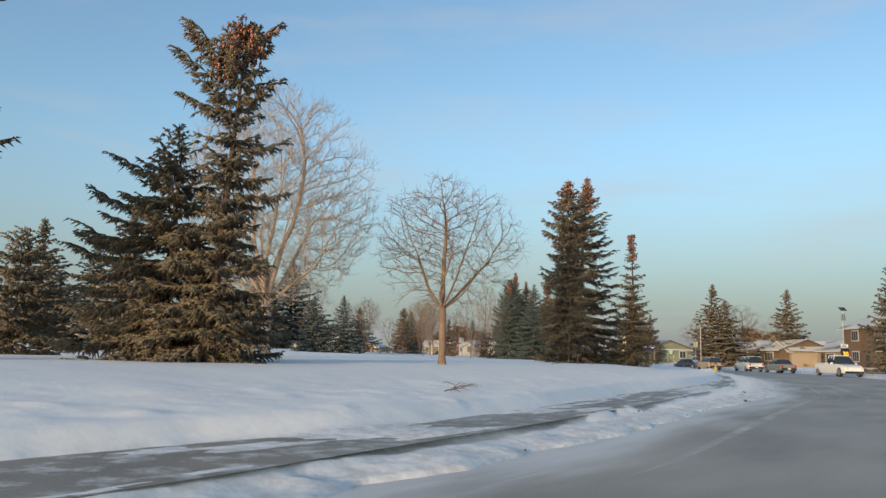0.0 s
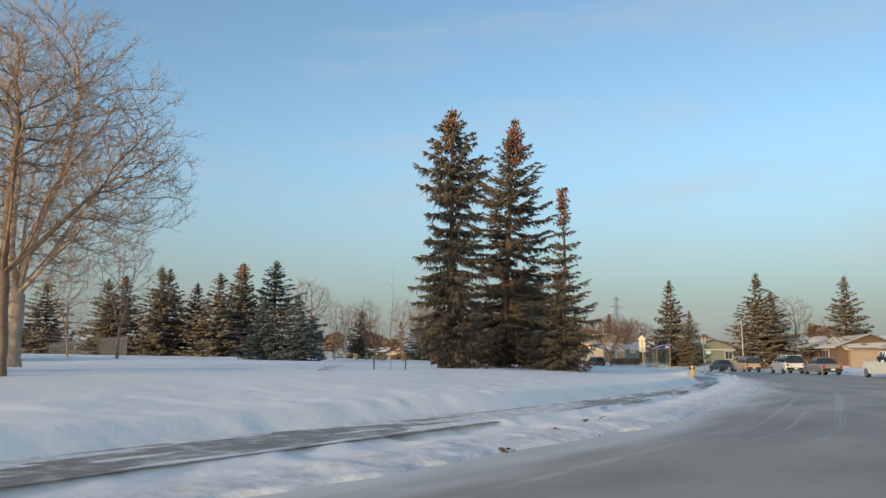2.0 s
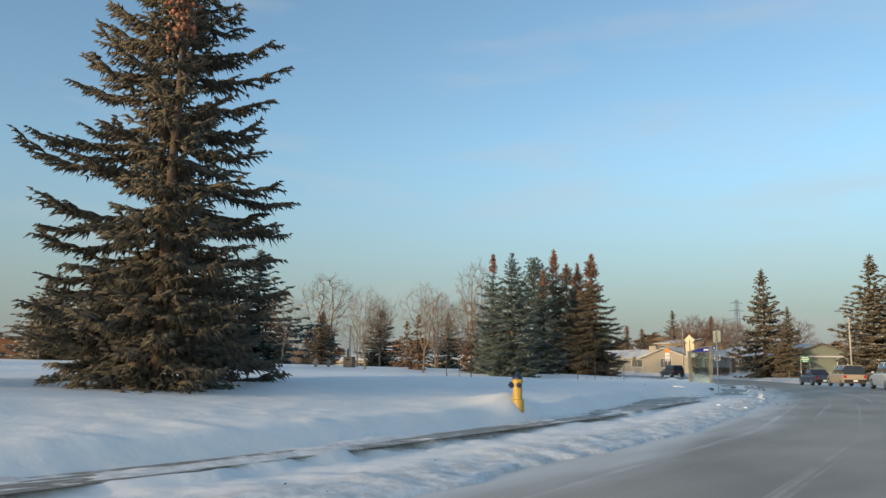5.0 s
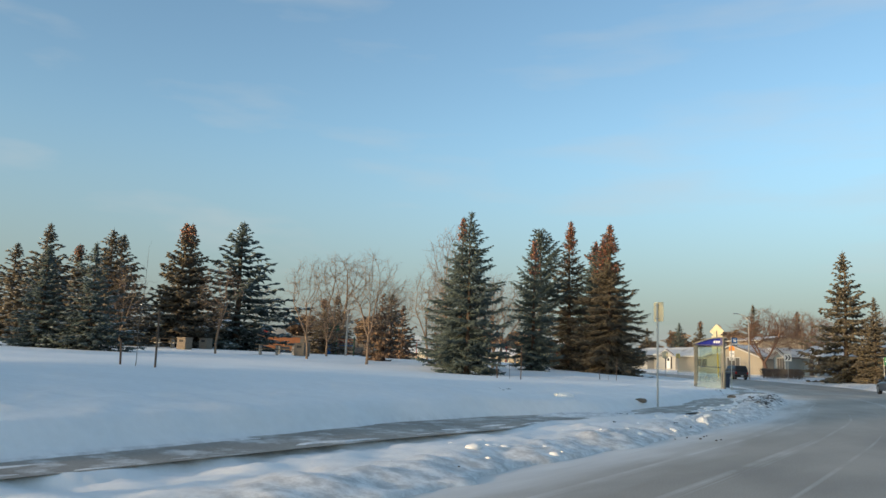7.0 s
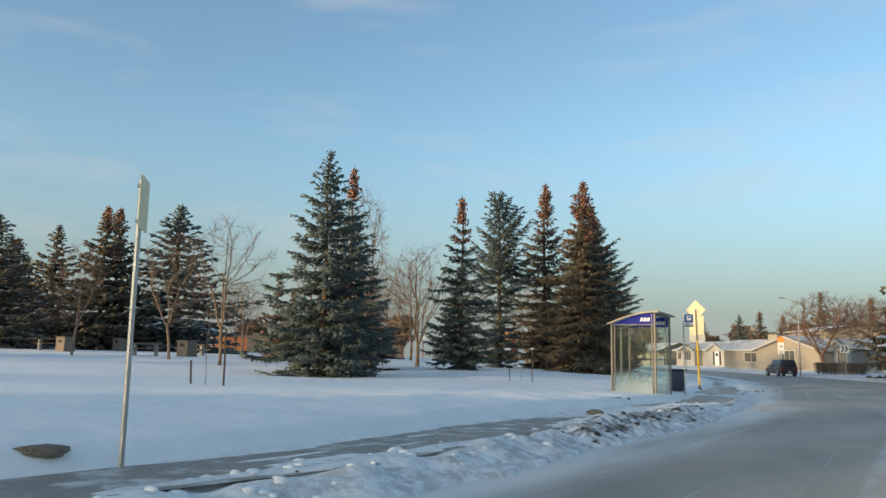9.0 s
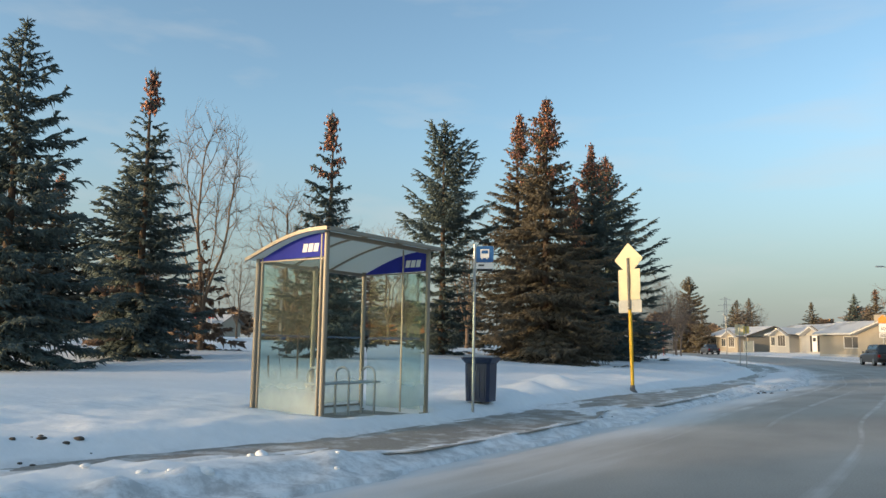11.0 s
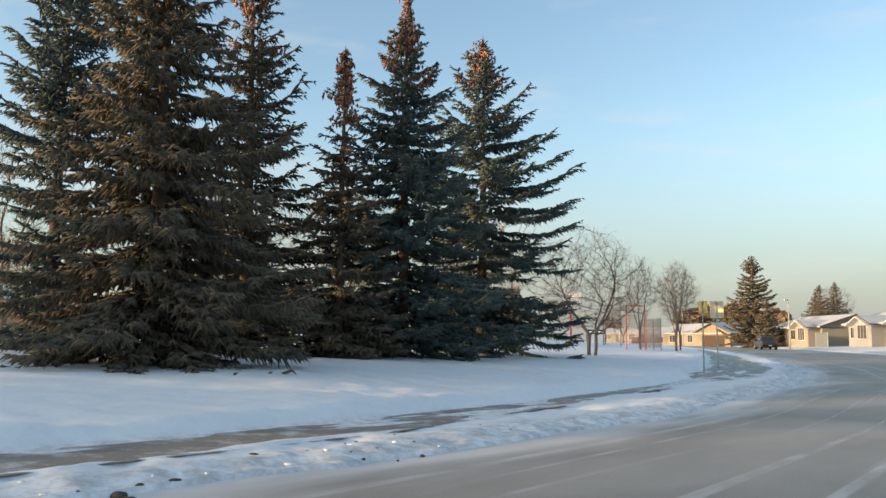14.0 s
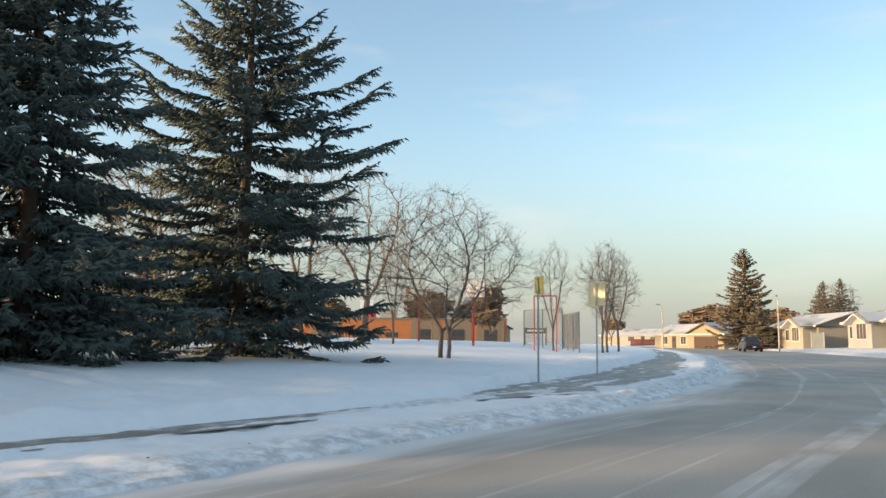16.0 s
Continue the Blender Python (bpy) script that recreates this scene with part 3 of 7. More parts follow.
grit = np.minimum(np.maximum(grit, plough), 1)
grit = np.maximum(grit, 0.5 * (1 - smooth(0.3, 1.2, np.abs(-gu - ROAD_W - 0.3))))
grit = np.maximum(grit, 0.35 * (1 - smooth(0.8, 1.3, np.abs(gu - walk_mid(GY)) / walk_half(GY))))
attr = ground.data.attributes.new("grit", "FLOAT", "POINT")
attr.data.foreach_set("value", grit.astype(np.float32).ravel())


def ribbon(name, ys, us, zfun, material, label, category):
    U, Y = np.meshgrid(us, ys)
    X = edge_x(Y) - U / edge_cos(Y)
    me = sheet_mesh(name, X, Y, zfun(U, Y))
    uvl = me.uv_layers.new(name="lane")
    li = np.zeros(len(me.loops), np.int32)
    me.loops.foreach_get("vertex_index", li)
    uv = np.stack([(Y / edge_cos(Y)).ravel()[li], U.ravel()[li]], -1)
    uvl.data.foreach_set("uv", uv.ravel().astype(np.float32))
    me.materials.append(material)
    return tagged(new(name, me), label, category, kind="structure")


ry = np.concatenate([np.arange(-400, -20, 6), np.arange(-20, 260, 0.8), np.arange(260, 400, 5)])
ribbon("road", ry, np.linspace(0.9, -ROAD_W - 0.9, 36)[::-1], lambda u, y: road_z(y) + 0.06 * (1 - ((u + ROAD_W / 2) / (ROAD_W / 2)) ** 2) - 0.04 + 0.012 * (fbm(u * 1.3, y / 6, 91) - 0.5),
       ROAD, "grey asphalt road with a film of packed snow and pale streaks", "road")
_walk_y = np.arange(-30, 262, 0.5)
WU, WY = np.meshgrid(np.linspace(-0.85, 0.85, 6)[::-1], _walk_y)
WU = WU * walk_half(WY) / 0.72 + walk_mid(WY)
WX = edge_x(WY) - WU / edge_cos(WY)
walk_me = sheet_mesh("pavement", WX, WY, road_z(WY) + walk_rise(WY) + 0.0 * WU)
walk_me.materials.append(WALK)
tagged(new("pavement", walk_me), "wet dark concrete footpath with patches of snow", "pavement", kind="structure")


def floor_at(x, y):
    return float(ground_z(x, y))


# ---- trees ----
def mesh_from(name, verts, tris, material, flat=True):
    me = bpy.data.meshes.new(name)
    me.vertices.add(len(verts))
    me.vertices.foreach_set("co", np.asarray(verts, np.float32).ravel())
    me.loops.add(tris.size)
    me.loops.foreach_set("vertex_index", np.asarray(tris, np.int32).ravel())
    k = tris.shape[1]
    me.polygons.add(len(tris))
    me.polygons.foreach_set("loop_start", np.arange(0, tris.size, k, dtype=np.int32))
    if not flat:
        me.polygons.foreach_set("use_smooth", np.ones(len(tris), bool))
    me.update(calc_edges=True)
    me.materials.append(material)
    return me


def frames_of(d):
    """Two unit vectors square to each row of d."""
    d = d / np.maximum(np.linalg.norm(d, axis=1, keepdims=True), 1e-9)
    ref = np.where(np.abs(d[:, 2:3]) > 0.9, np.array([[1.0, 0, 0]]), np.array([[0, 0, 1.0]]))
    a = np.cross(d, ref)
    a /= np.maximum(np.linalg.norm(a, axis=1, keepdims=True), 1e-9)
    return a, np.cross(d, a)


def spindles(p, q, r, waist=0.4):
    """Needle-clad twigs: a slim double point from p to q."""
    a, b = frames_of(q - p)
    mid = p + (q - p) * waist
    n = len(p)
    ring = [mid + r[:, None] * (a * math.cos(t) + b * math.sin(t)) for t in (0.5, 2.6, 4.7)]
    v = np.stack([p, q, *ring], 1).reshape(-1, 3)
    f = np.array([[0, 3, 2], [0, 4, 3], [0, 2, 4], [1, 2, 3], [1, 3, 4], [1, 4, 2]])
    return v, (f[None] + 5 * np.arange(n)[:, None, None]).reshape(-1, 3)


def spikes(p, q, r):
    """Short hanging twigs: a blunt root running to a point."""
    a, b = frames_of(q - p)
    n = len(p)
    ring = [p + (q - p) * 0.12 + r[:, None] * (a * math.cos(t) + b * math.sin(t)) for t in (0.5, 2.6, 4.7)]
    v = np.stack([q, *ring], 1).reshape(-1, 3)
    f = np.array([[0, 1, 2], [0, 2, 3], [0, 3, 1]])
    return v, (f[None] + 4 * np.arange(n)[:, None, None]).reshape(-1, 3)


def frusta(p, q, r0, r1, sides):
    """Open round bars from p to q."""
    a, b = frames_of(q - p)
    n = len(p)
    ang = np.arange(sides) * 2 * math.pi / sides
    ring = a[:, None] * np.cos(ang)[None, :, None] + b[:, None] * np.sin(ang)[None, :, None]
    v = np.concatenate([p[:, None] + ring * r0[:, None, None], q[:, None] + ring * r1[:, None, None]], 1).reshape(-1, 3)
    k = np.arange(sides)
    f = np.stack([k, (k + 1) % sides, sides + (k + 1) % sides, sides + k], -1)
    return v, (f[None] + 2 * sides * np.arange(n)[:, None, None]).reshape(-1, 4)


SHAPES = {
    "cone": [(0.0, 0.80), (0.06, 1.0), (0.2, 0.95), (0.45, 0.68), (0.7, 0.37), (0.88, 0.12), (0.95, 0.04), (1.0, 0.01)],
    "column": [(0.0, 0.45), (0.05, 0.65), (0.2, 0.75), (0.38, 1.0), (0.46, 0.9), (0.53, 0.55), (0.6, 0.62), (0.70, 0.85), (0.82, 0.60), (0.92, 0.28), (0.97, 0.08), (1.0, 0.02)],
    "spire": [(0.0, 0.8), (0.1, 1.0), (0.35, 0.85), (0.6, 0.55), (0.75, 0.30), (0.9, 0.14), (0.96, 0.06), (1.0, 0.01)],
    "full": [(0.0, 0.85), (0.07, 1.0), (0.2, 0.98), (0.45, 0.80), (0.62, 0.60), (0.8, 0.32), (0.91, 0.13), (0.96, 0.05), (1.0, 0.01)],
    "plume": [(0.0, 0.75), (0.1, 0.70), (0.24, 0.55), (0.33, 0.42), (0.40, 0.95), (0.5, 1.0), (0.62, 0.80), (0.78, 0.66), (0.9, 0.36), (0.96, 0.12), (1.0, 0.02)],
    "dense": [(0.0, 0.85), (0.06, 1.0), (0.2, 1.0), (0.4, 0.86), (0.6, 0.64), (0.8, 0.36), (0.92, 0.15), (1.0, 0.02)],
    "crowned": [(0.0, 0.3), (0.18, 0.4), (0.3, 0.85), (0.45, 1.0), (0.7, 0.9), (0.85, 0.6), (0.95, 0.3), (1.0, 0.05)],
    "pointed": [(0.0, 0.85), (0.06, 1.0), (0.2, 0.97), (0.4, 0.80), (0.6, 0.55), (0.8, 0.27), (0.92, 0.10), (0.97, 0.04), (1.0, 0.01)],
    "ragged": [(0.0, 0.95), (0.1, 1.0), (0.3, 0.8), (0.42, 0.5), (0.55, 0.55), (0.68, 0.4), (0.8, 0.52), (0.9, 0.38), (0.97, 0.2), (1.0, 0.05)],
}


def spruce_meshes(height, radius, shape, seed, detail=1.0, needle=None, cones=0.0, droop=1.0, sparse=0.0, upsweep=0.0, tier=1.0, limbs=()):
    """Trunk, crown and cones of one spruce standing on z = 0: whorls of plume-like boughs with turned-up tips.
    limbs adds single stray boughs: (height share, azimuth in degrees, length, rise)."""
    g = np.random.default_rng(seed)
    prof = np.array(SHAPES[shape])
    P, Q, R = [], [], []
    SP, SQ, SR = [], [], []
    CP, CQ = [], []
    near = detail > 0.7
    up_axis = np.array([0, 0, 1.0])
    ph = g.uniform(0, 6.28, 4)

    def lobes(az, h):
        """Uneven reach of the crown round the trunk and up it."""
        return 1 + 0.13 * math.sin(2 * az + ph[0] + 0.9 * h) + 0.10 * math.sin(3 * az + ph[1] - 1.6 * h) + 0.09 * math.sin(az + ph[2] + 0.5 * h) + 0.07 * math.sin(5 * az + ph[3] + 2.3 * h)

    def bough(h, az, L, f, rise, inner=False):
        out = np.array([math.cos(az), math.sin(az), 0])
        side = np.array([-math.sin(az), math.cos(az), 0])
        up0 = np.interp(f, [0, 0.12, 0.3, 0.55, 0.75, 0.9, 1], [-0.34, -0.26, -0.15, 0.01, 0.22, 0.52, 0.95]) + g.normal() * 0.08 + rise
        dr = droop * np.interp(f, [0, 0.5, 1], [0.34, 0.34, 0.12])
        lift = np.interp(f, [0, 0.5, 1], [0.42, 0.44, 0.16]) * g.uniform(0.7, 1.25)
        bend = side * g.normal() * 0.10
        root = np.array([0, 0, h + g.normal() * 0.05])

        def at(t):
            t = np.asarray(t)[:, None]
            return root + out * L * t + bend * L * t ** 2 + up_axis * L * (up0 * t - dr * t ** 2 + lift * t ** 3)

        small = min(1, 0.35 + L * 0.8)
        m = max(2, int(L / 0.4))
        ts = np.linspace(0.05, 1.0, m + 1)
        pp = at(ts)
        P.append(pp[:-1]), Q.append(pp[1:] + (pp[1:] - pp[:-1]) * 0.3), R.append(np.full(m, min(0.06, 0.018 + 0.05 * L) + (0 if near else 0.03) * min(1, L)))
        gap = 0.20 / detail ** 0.7
        ns = max(2, int(L * 0.9 / gap))
        tk = np.clip(np.repeat(np.linspace(0.16, 0.98, ns), 2) + g.normal(size=2 * ns) * 0.02, 0.05, 1)
        sg = np.tile([1.0, -1.0], ns)
        b = at(tk)
        ls = np.minimum((0.27 * L * (1 - 0.62 * tk) + min(0.17, 0.05 + 0.08 * L)) * g.uniform(0.7, 1.25, 2 * ns), 0.68)
        wa = g.uniform(0.40, 0.85, 2 * ns)
        d = out[None] * np.cos(wa)[:, None] + side[None] * (sg * np.sin(wa))[:, None]
        d[:, 2] = g.normal(size=2 * ns) * 0.12 - 0.16 * droop + (0.30 + 0.3 * f) * tk ** 2
        P.append(b), Q.append(b + d * ls[:, None]), R.append((0.034 + 0.045 * ls / (1 + ls) + (0 if near else 0.05)) * small)
        # twigs along each shoot, most of them hanging
        m2 = max(1, int(round(3.6 * detail))) if near else 1
        if inner:
            m2 = max(1, m2 - 2)
        for fr in np.linspace(0.28, 0.95, m2):
            for s2 in (1, -1):
                w2 = g.uniform(0.35, 0.85, 2 * ns) * s2
                d2 = d * np.cos(w2)[:, None] + np.cross(d, up_axis) * np.sin(w2)[:, None]
                d2[:, 2] -= g.uniform(-0.15, 0.95, 2 * ns) * droop
                b2 = b + d * (ls * fr)[:, None]
                l2 = ((0.115 if near else 0.15) * min(1, 0.25 + L) + (0.22 if near else 0.34) * ls * (1.1 - fr)) * g.uniform(0.7, 1.35, 2 * ns)
                SP.append(b2), SQ.append(b2 + d2 * l2[:, None]), SR.append((0.030 + 0.036 * l2 + (0 if near else 0.07)) * small)
        # the plume's hanging fringe below the stem
        nf = max(2, int(1.5 * L / gap))
        tf = g.uniform(0.1, 0.97, nf)
        bf = at(tf)
        df = np.stack([g.normal(size=nf) * 0.30, g.normal(size=nf) * 0.30, np.full(nf, -1.0)], -1) * droop + out * 0.30
        SP.append(bf), SQ.append(bf + df * (g.uniform(0.14, 0.32, nf) * min(1, 0.2 + L))[:, None]), SR.append(np.full(nf, (0.034 if near else 0.06) * small))
        if cones and not inner and f > 1 - cones * g.uniform(0.5, 1.15):
            c = 2 + int(L * g.uniform(16, 34)) if near else 1 + int(L * 8)
            t3 = g.uniform(0.30, 1.04, c)
            b3 = at(t3) + g.normal(size=(c, 3)) * 0.08
            CP.append(b3), CQ.append(b3 + np.array([[0, 0, -1.0]]) * g.uniform(0.13, 0.23, c)[:, None] + g.normal(size=(c, 3)) * 0.025)

    h = 0.25
    while h < height * 0.985:
        f = h / height
        rad = radius * np.interp(f, prof[:, 0], prof[:, 1])
        n = int(g.integers(6, 9)) if f < 0.75 else int(g.integers(5, 7))
        a0 = g.random() * 6.28
        for k in range(n):
            if g.random() < sparse:
                continue
            az = a0 + k * 6.283 / n + g.normal() * 0.20
            L = max(0.12, rad * lobes(az, h) * g.uniform(0.84, 1.08) * (0.6 if g.random() < 0.14 else 1))
            bough(h, az, L, f, upsweep * f)
        step = tier * g.uniform(0.42, 0.62) * (0.45 if f > 0.80 else (0.75 if f < 0.2 else 1))
        # short boughs close to the trunk, between the whorls
        if near and f < 0.8 and rad > 0.7:
            for k in range(4):
                if g.random() > sparse * 1.5:
                    bough(h + step * 0.5, g.uniform(0, 6.28), rad * g.uniform(0.35, 0.65), f, upsweep * f, True)
        h += step
    for share, turn, L, rise in limbs:
        bough(share * height, radians(turn), L, share, rise)
    # leader
    P.append(np.array([[0, 0, height * 0.93], [0, 0, height * 0.97]])), Q.append(np.array([[0, 0, height * 1.015], [0.05, 0.02, height * 0.998]])), R.append(np.array([0.05, 0.04]))
    v, t = spindles(np.concatenate(P), np.concatenate(Q), np.concatenate(R))
    v2, t2 = spikes(np.concatenate(SP), np.concatenate(SQ), np.concatenate(SR))
    crown = mesh_from("crown", np.concatenate([v, v2]), np.concatenate([t, t2 + len(v)]), needle or NEEDLE)
    hs = np.linspace(-0.3, height * 0.98, 14)
    wob = np.cumsum(g.normal(size=(14, 2)) * 0.015, 0)
    c = np.stack([wob[:, 0], wob[:, 1], hs], -1)
    r = 0.022 * height * np.clip(1 - hs / height, 0.03, 1) ** 0.8 * 0.75
    v, t = frusta(c[:-1], c[1:], r[:-1], r[1:], 9)
    trunk = mesh_from("trunk", v, t, SPRUCE_BARK, False)
    cone = None
    if CP:
        v, t = spindles(np.concatenate(CP), np.concatenate(CQ), np.full(sum(len(x) for x in CP), 0.052 if near else 0.08), 0.45)
        cone = mesh_from("cone", v, t, CONE)
    return trunk, crown, cone


def spruce(x, y, top, radius, shape, seed, label, z=None, detail=1.0, needle=None, cones=0.0, droop=1.0, sparse=0.0, lean=(0, 0), upsweep=0.0, tier=1.0, limbs=(), group="spruces in the park"):
    z0 = floor_at(x, y) if z is None else z
    e = thing("spruce_tree", pose(x, y, z0, lean[0], lean[1], 0), label, "tree", group)
    trunk, crown, cone = spruce_meshes(top - z0, radius, shape, seed, detail, needle, cones, droop, sparse, upsweep, tier, limbs)
    for me in (trunk, crown, cone):
        if me:
            o = new(me.name.split(".")[0], me)
            o.parent = e
            if me == cone:
                o["kind"] = "stuff"
    return e


CONED = "tall dark green spruce with clusters of rust-brown cones near its top"
BLUEISH = "conical blue-green spruce with snow-dusted branches down to the snow"
# beside the start of the shot
spruce(-12.0, 18.0, 12.6, 2.3, "crowned", 2, "tall dark olive-green spruce with cones high up, thin towards its foot", detail=0.8, cones=0.5)
spruce(-5.3, 22.9, 10.3, 1.7, "ragged", 3, "leaning old olive-brown spruce with a broken ragged top and cones", cones=0.16, detail=1.0, lean=(0, 3.2), droop=1.15,
       limbs=((0.78, 178, 1.9, 0.45), (0.84, 172, 1.75, 0.25), (0.87, 190, 1.45, 0.3), (0.72, 186, 1.5, 0.1), (0.93, 5, 0.95, 0.2), (0.80, 0, 1.1, 0.1), (0.62, 8, 1.35, 0.1), (0.48, -5, 1.7, 0.1)))
spruce(-7.0, 24.4, 7.7, 2.9, "full", 4, "broad olive-brown spruce with long drooping lower branches", detail=1.0, droop=1.2,
       limbs=((0.62, 182, 2.3, 0.25), (0.74, 176, 1.9, 0.35), (0.50, 185, 2.6, 0.2), (0.40, 180, 2.7, 0.15)))
spruce(-15.0, 31.0, 5.5, 2.5, "dense", 5, "squat dense olive-green spruce behind the tall pair", detail=0.75)
# the three in the open lawn
spruce(8.0, 45.4, 11.1, 1.5, "column", 11, "narrow column-like spruce with a pinched waist, rusty cones on top", cones=0.14, detail=1.0, droop=1.5)
spruce(9.85, 53.35, 13.2, 2.95, "full", 12, CONED, cones=0.22, detail=1.0, sparse=0.06, lean=(0, 3.2), upsweep=0.1, tier=1.1)
spruce(12.6, 49.7, 8.7, 1.45, "spire", 13, CONED, cones=0.2, detail=0.9)
# the group along the bus stop
spruce(11.6, 94.3, 9.6, 2.35, "full", 21, BLUEISH, needle=NEEDLE_BLUE, detail=1.0)
spruce(9.1, 99.9, 10.45, 2.0, "cone", 22, CONED, needle=NEEDLE_BLUE, cones=0.22, detail=1.0)
spruce(12.45, 105.2, 9.8, 1.75, "cone", 23, CONED, needle=NEEDLE_BLUE, cones=0.25, detail=1.0)
spruce(10.3, 115.7, 12.2, 2.25, "plume", 24, "tall dark blue-green spruce with upswept upper branches and a narrow waist", needle=NEEDLE_BLUE, detail=1.0, sparse=0.10, upsweep=0.55, tier=1.1)
spruce(11.7, 120.8, 13.9, 2.7, "spire", 25, CONED, cones=0.26, detail=0.95, sparse=0.06, tier=1.1, upsweep=0.2)
spruce(16.0, 115.6, 12.55, 2.9, "spire", 26, "dense olive-brown spruce, cones on its narrow top, snow on lower boughs", cones=0.3, detail=1.0, droop=1.3)
spruce(14.1, 122.5, 10.1, 1.6, "spire", 27, CONED, cones=0.34, detail=0.9)
spruce(13.8, 125.5, 12.9, 3.4, "cone", 28, CONED, needle=NEEDLE_BLUE, cones=0.3, detail=1.0, tier=1.0)
spruce(12.0, 131.8, 13.8, 4.15, "full", 29, "broad regular blue-green spruce with tiered branches and brown cones", needle=NEEDLE_BLUE, cones=0.2, detail=1.0, sparse=0.05, upsweep=0.15, tier=1.12)

# farther spruces share four meshes
FAR = []
for i, (shape, needle, cone) in enumerate((("pointed", NEEDLE, 0.0), ("spire", NEEDLE, 0.16), ("pointed", NEEDLE_BLUE, 0.0), ("cone", NEEDLE_BLUE, 0.0))):
    FAR.append(spruce_meshes(10.0, 2.3, shape, 60 + i, 0.45, needle, cone, 1.0, 0.0, 0.1, 0.85))


def far_spruce(x, y, top, width, kind, z=None, label="", group="spruces beyond the lawn"):
    z0 = floor_at(x, y) if z is None else z
    k = (top - z0) / 10.0
    e = thing("spruce_tree", pose(x, y, z0, 0, 0, (x * 37 + y * 91) % 360), label or ("distant dark green spruce among bare trees" if kind in (0, 2) else "distant slender spruce with a brownish top"), "tree", group)
    for me in FAR[kind]:
        if me:
            o = new(me.name.split(".")[0], me)
            o.parent = e
            o.scale = (width / 1.75, width / 1.75, k)
            if "cone" in me.name:
                o["kind"] = "stuff"
    return e


for x, y, top, w, k in (
        (-22.2, 119.6, 14.6, 4.2, 2), (-25.8, 116.0, 13.9, 2.6, 1), (-24.0, 103.8, 11.2, 2.8, 0), (-24.8, 113.9, 13.6, 2.6, 1),
        (-31.1, 103.7, 11.9, 2.6, 0), (-36.9, 118.5, 13.5, 2.9, 0), (-43.4, 118.8, 12.6, 2.9, 1), (-65.6, 135.7, 13.8, 4.2, 0),
        (-10.2, 88.5, 7.4, 1.6, 3), (-13.4, 88.0, 7.2, 1.6, 2), (-28.5, 108.0, 10.4, 2.4, 0), (-21.0, 56.0, 10.6, 2.7, 0), (-30.5, 62.0, 11.0, 2.4, 0),
        (-14.0, 139.0, 9.0, 2.4, 0), (-5.0, 141.0, 8.6, 2.0, 2), (-26.0, 147.0, 9.4, 2.4, 0), (-48.0, 140.0, 9.0, 2.6, 2), (-21.0, 135.0, 8.0, 1.9, 1),
        (-27.5, 65.0, 9.8, 2.2, 2), (-40.0, 108.0, 11.0, 2.6, 0)):
    far_spruce(x, y, top, w, k)
for x, y, top, w, k in (
        (36.2, 148.5, 14.7, 4.4, 0), (44.2, 127.8, 13.5, 4.8, 0), (45.6, 126.4, 10.9, 5.2, 0), (54.5, 124.0, 12.6, 4.2, 0), (38.7, 145.6, 9.4, 2.5, 0),
        (43.5, 76.0, 11.2, 2.9, 0), (-7.2, 217.0, 7.4, 2.6, 0), (-8.9, 246.0, 11.2, 4.0, 0), (-6.9, 247.5, 11.6, 4.0, 0), (-10.8, 250, 10.2, 3.6, 2), (27.5, 240, 16.0, 4.0, 0),
        (36, 232, 14.0, 3.6, 1), (2, 262, 11.5, 3.6, 0), (10, 262, 13.0, 3.6, 2), (20, 250, 12.0, 3.4, 1), (16.5, 236, 12.0, 3.4, 1)):
    far_spruce(x, y, top, w * 0.64, k, label="dark green garden spruce standing by the houses", group="spruces by the houses")


spruce(-10.6, 221.0, 13.9, 4.1, "dense", 44, "stout dense brown-green garden spruce at the bend", needle=NEEDLE, detail=0.66, group="spruces by the houses")


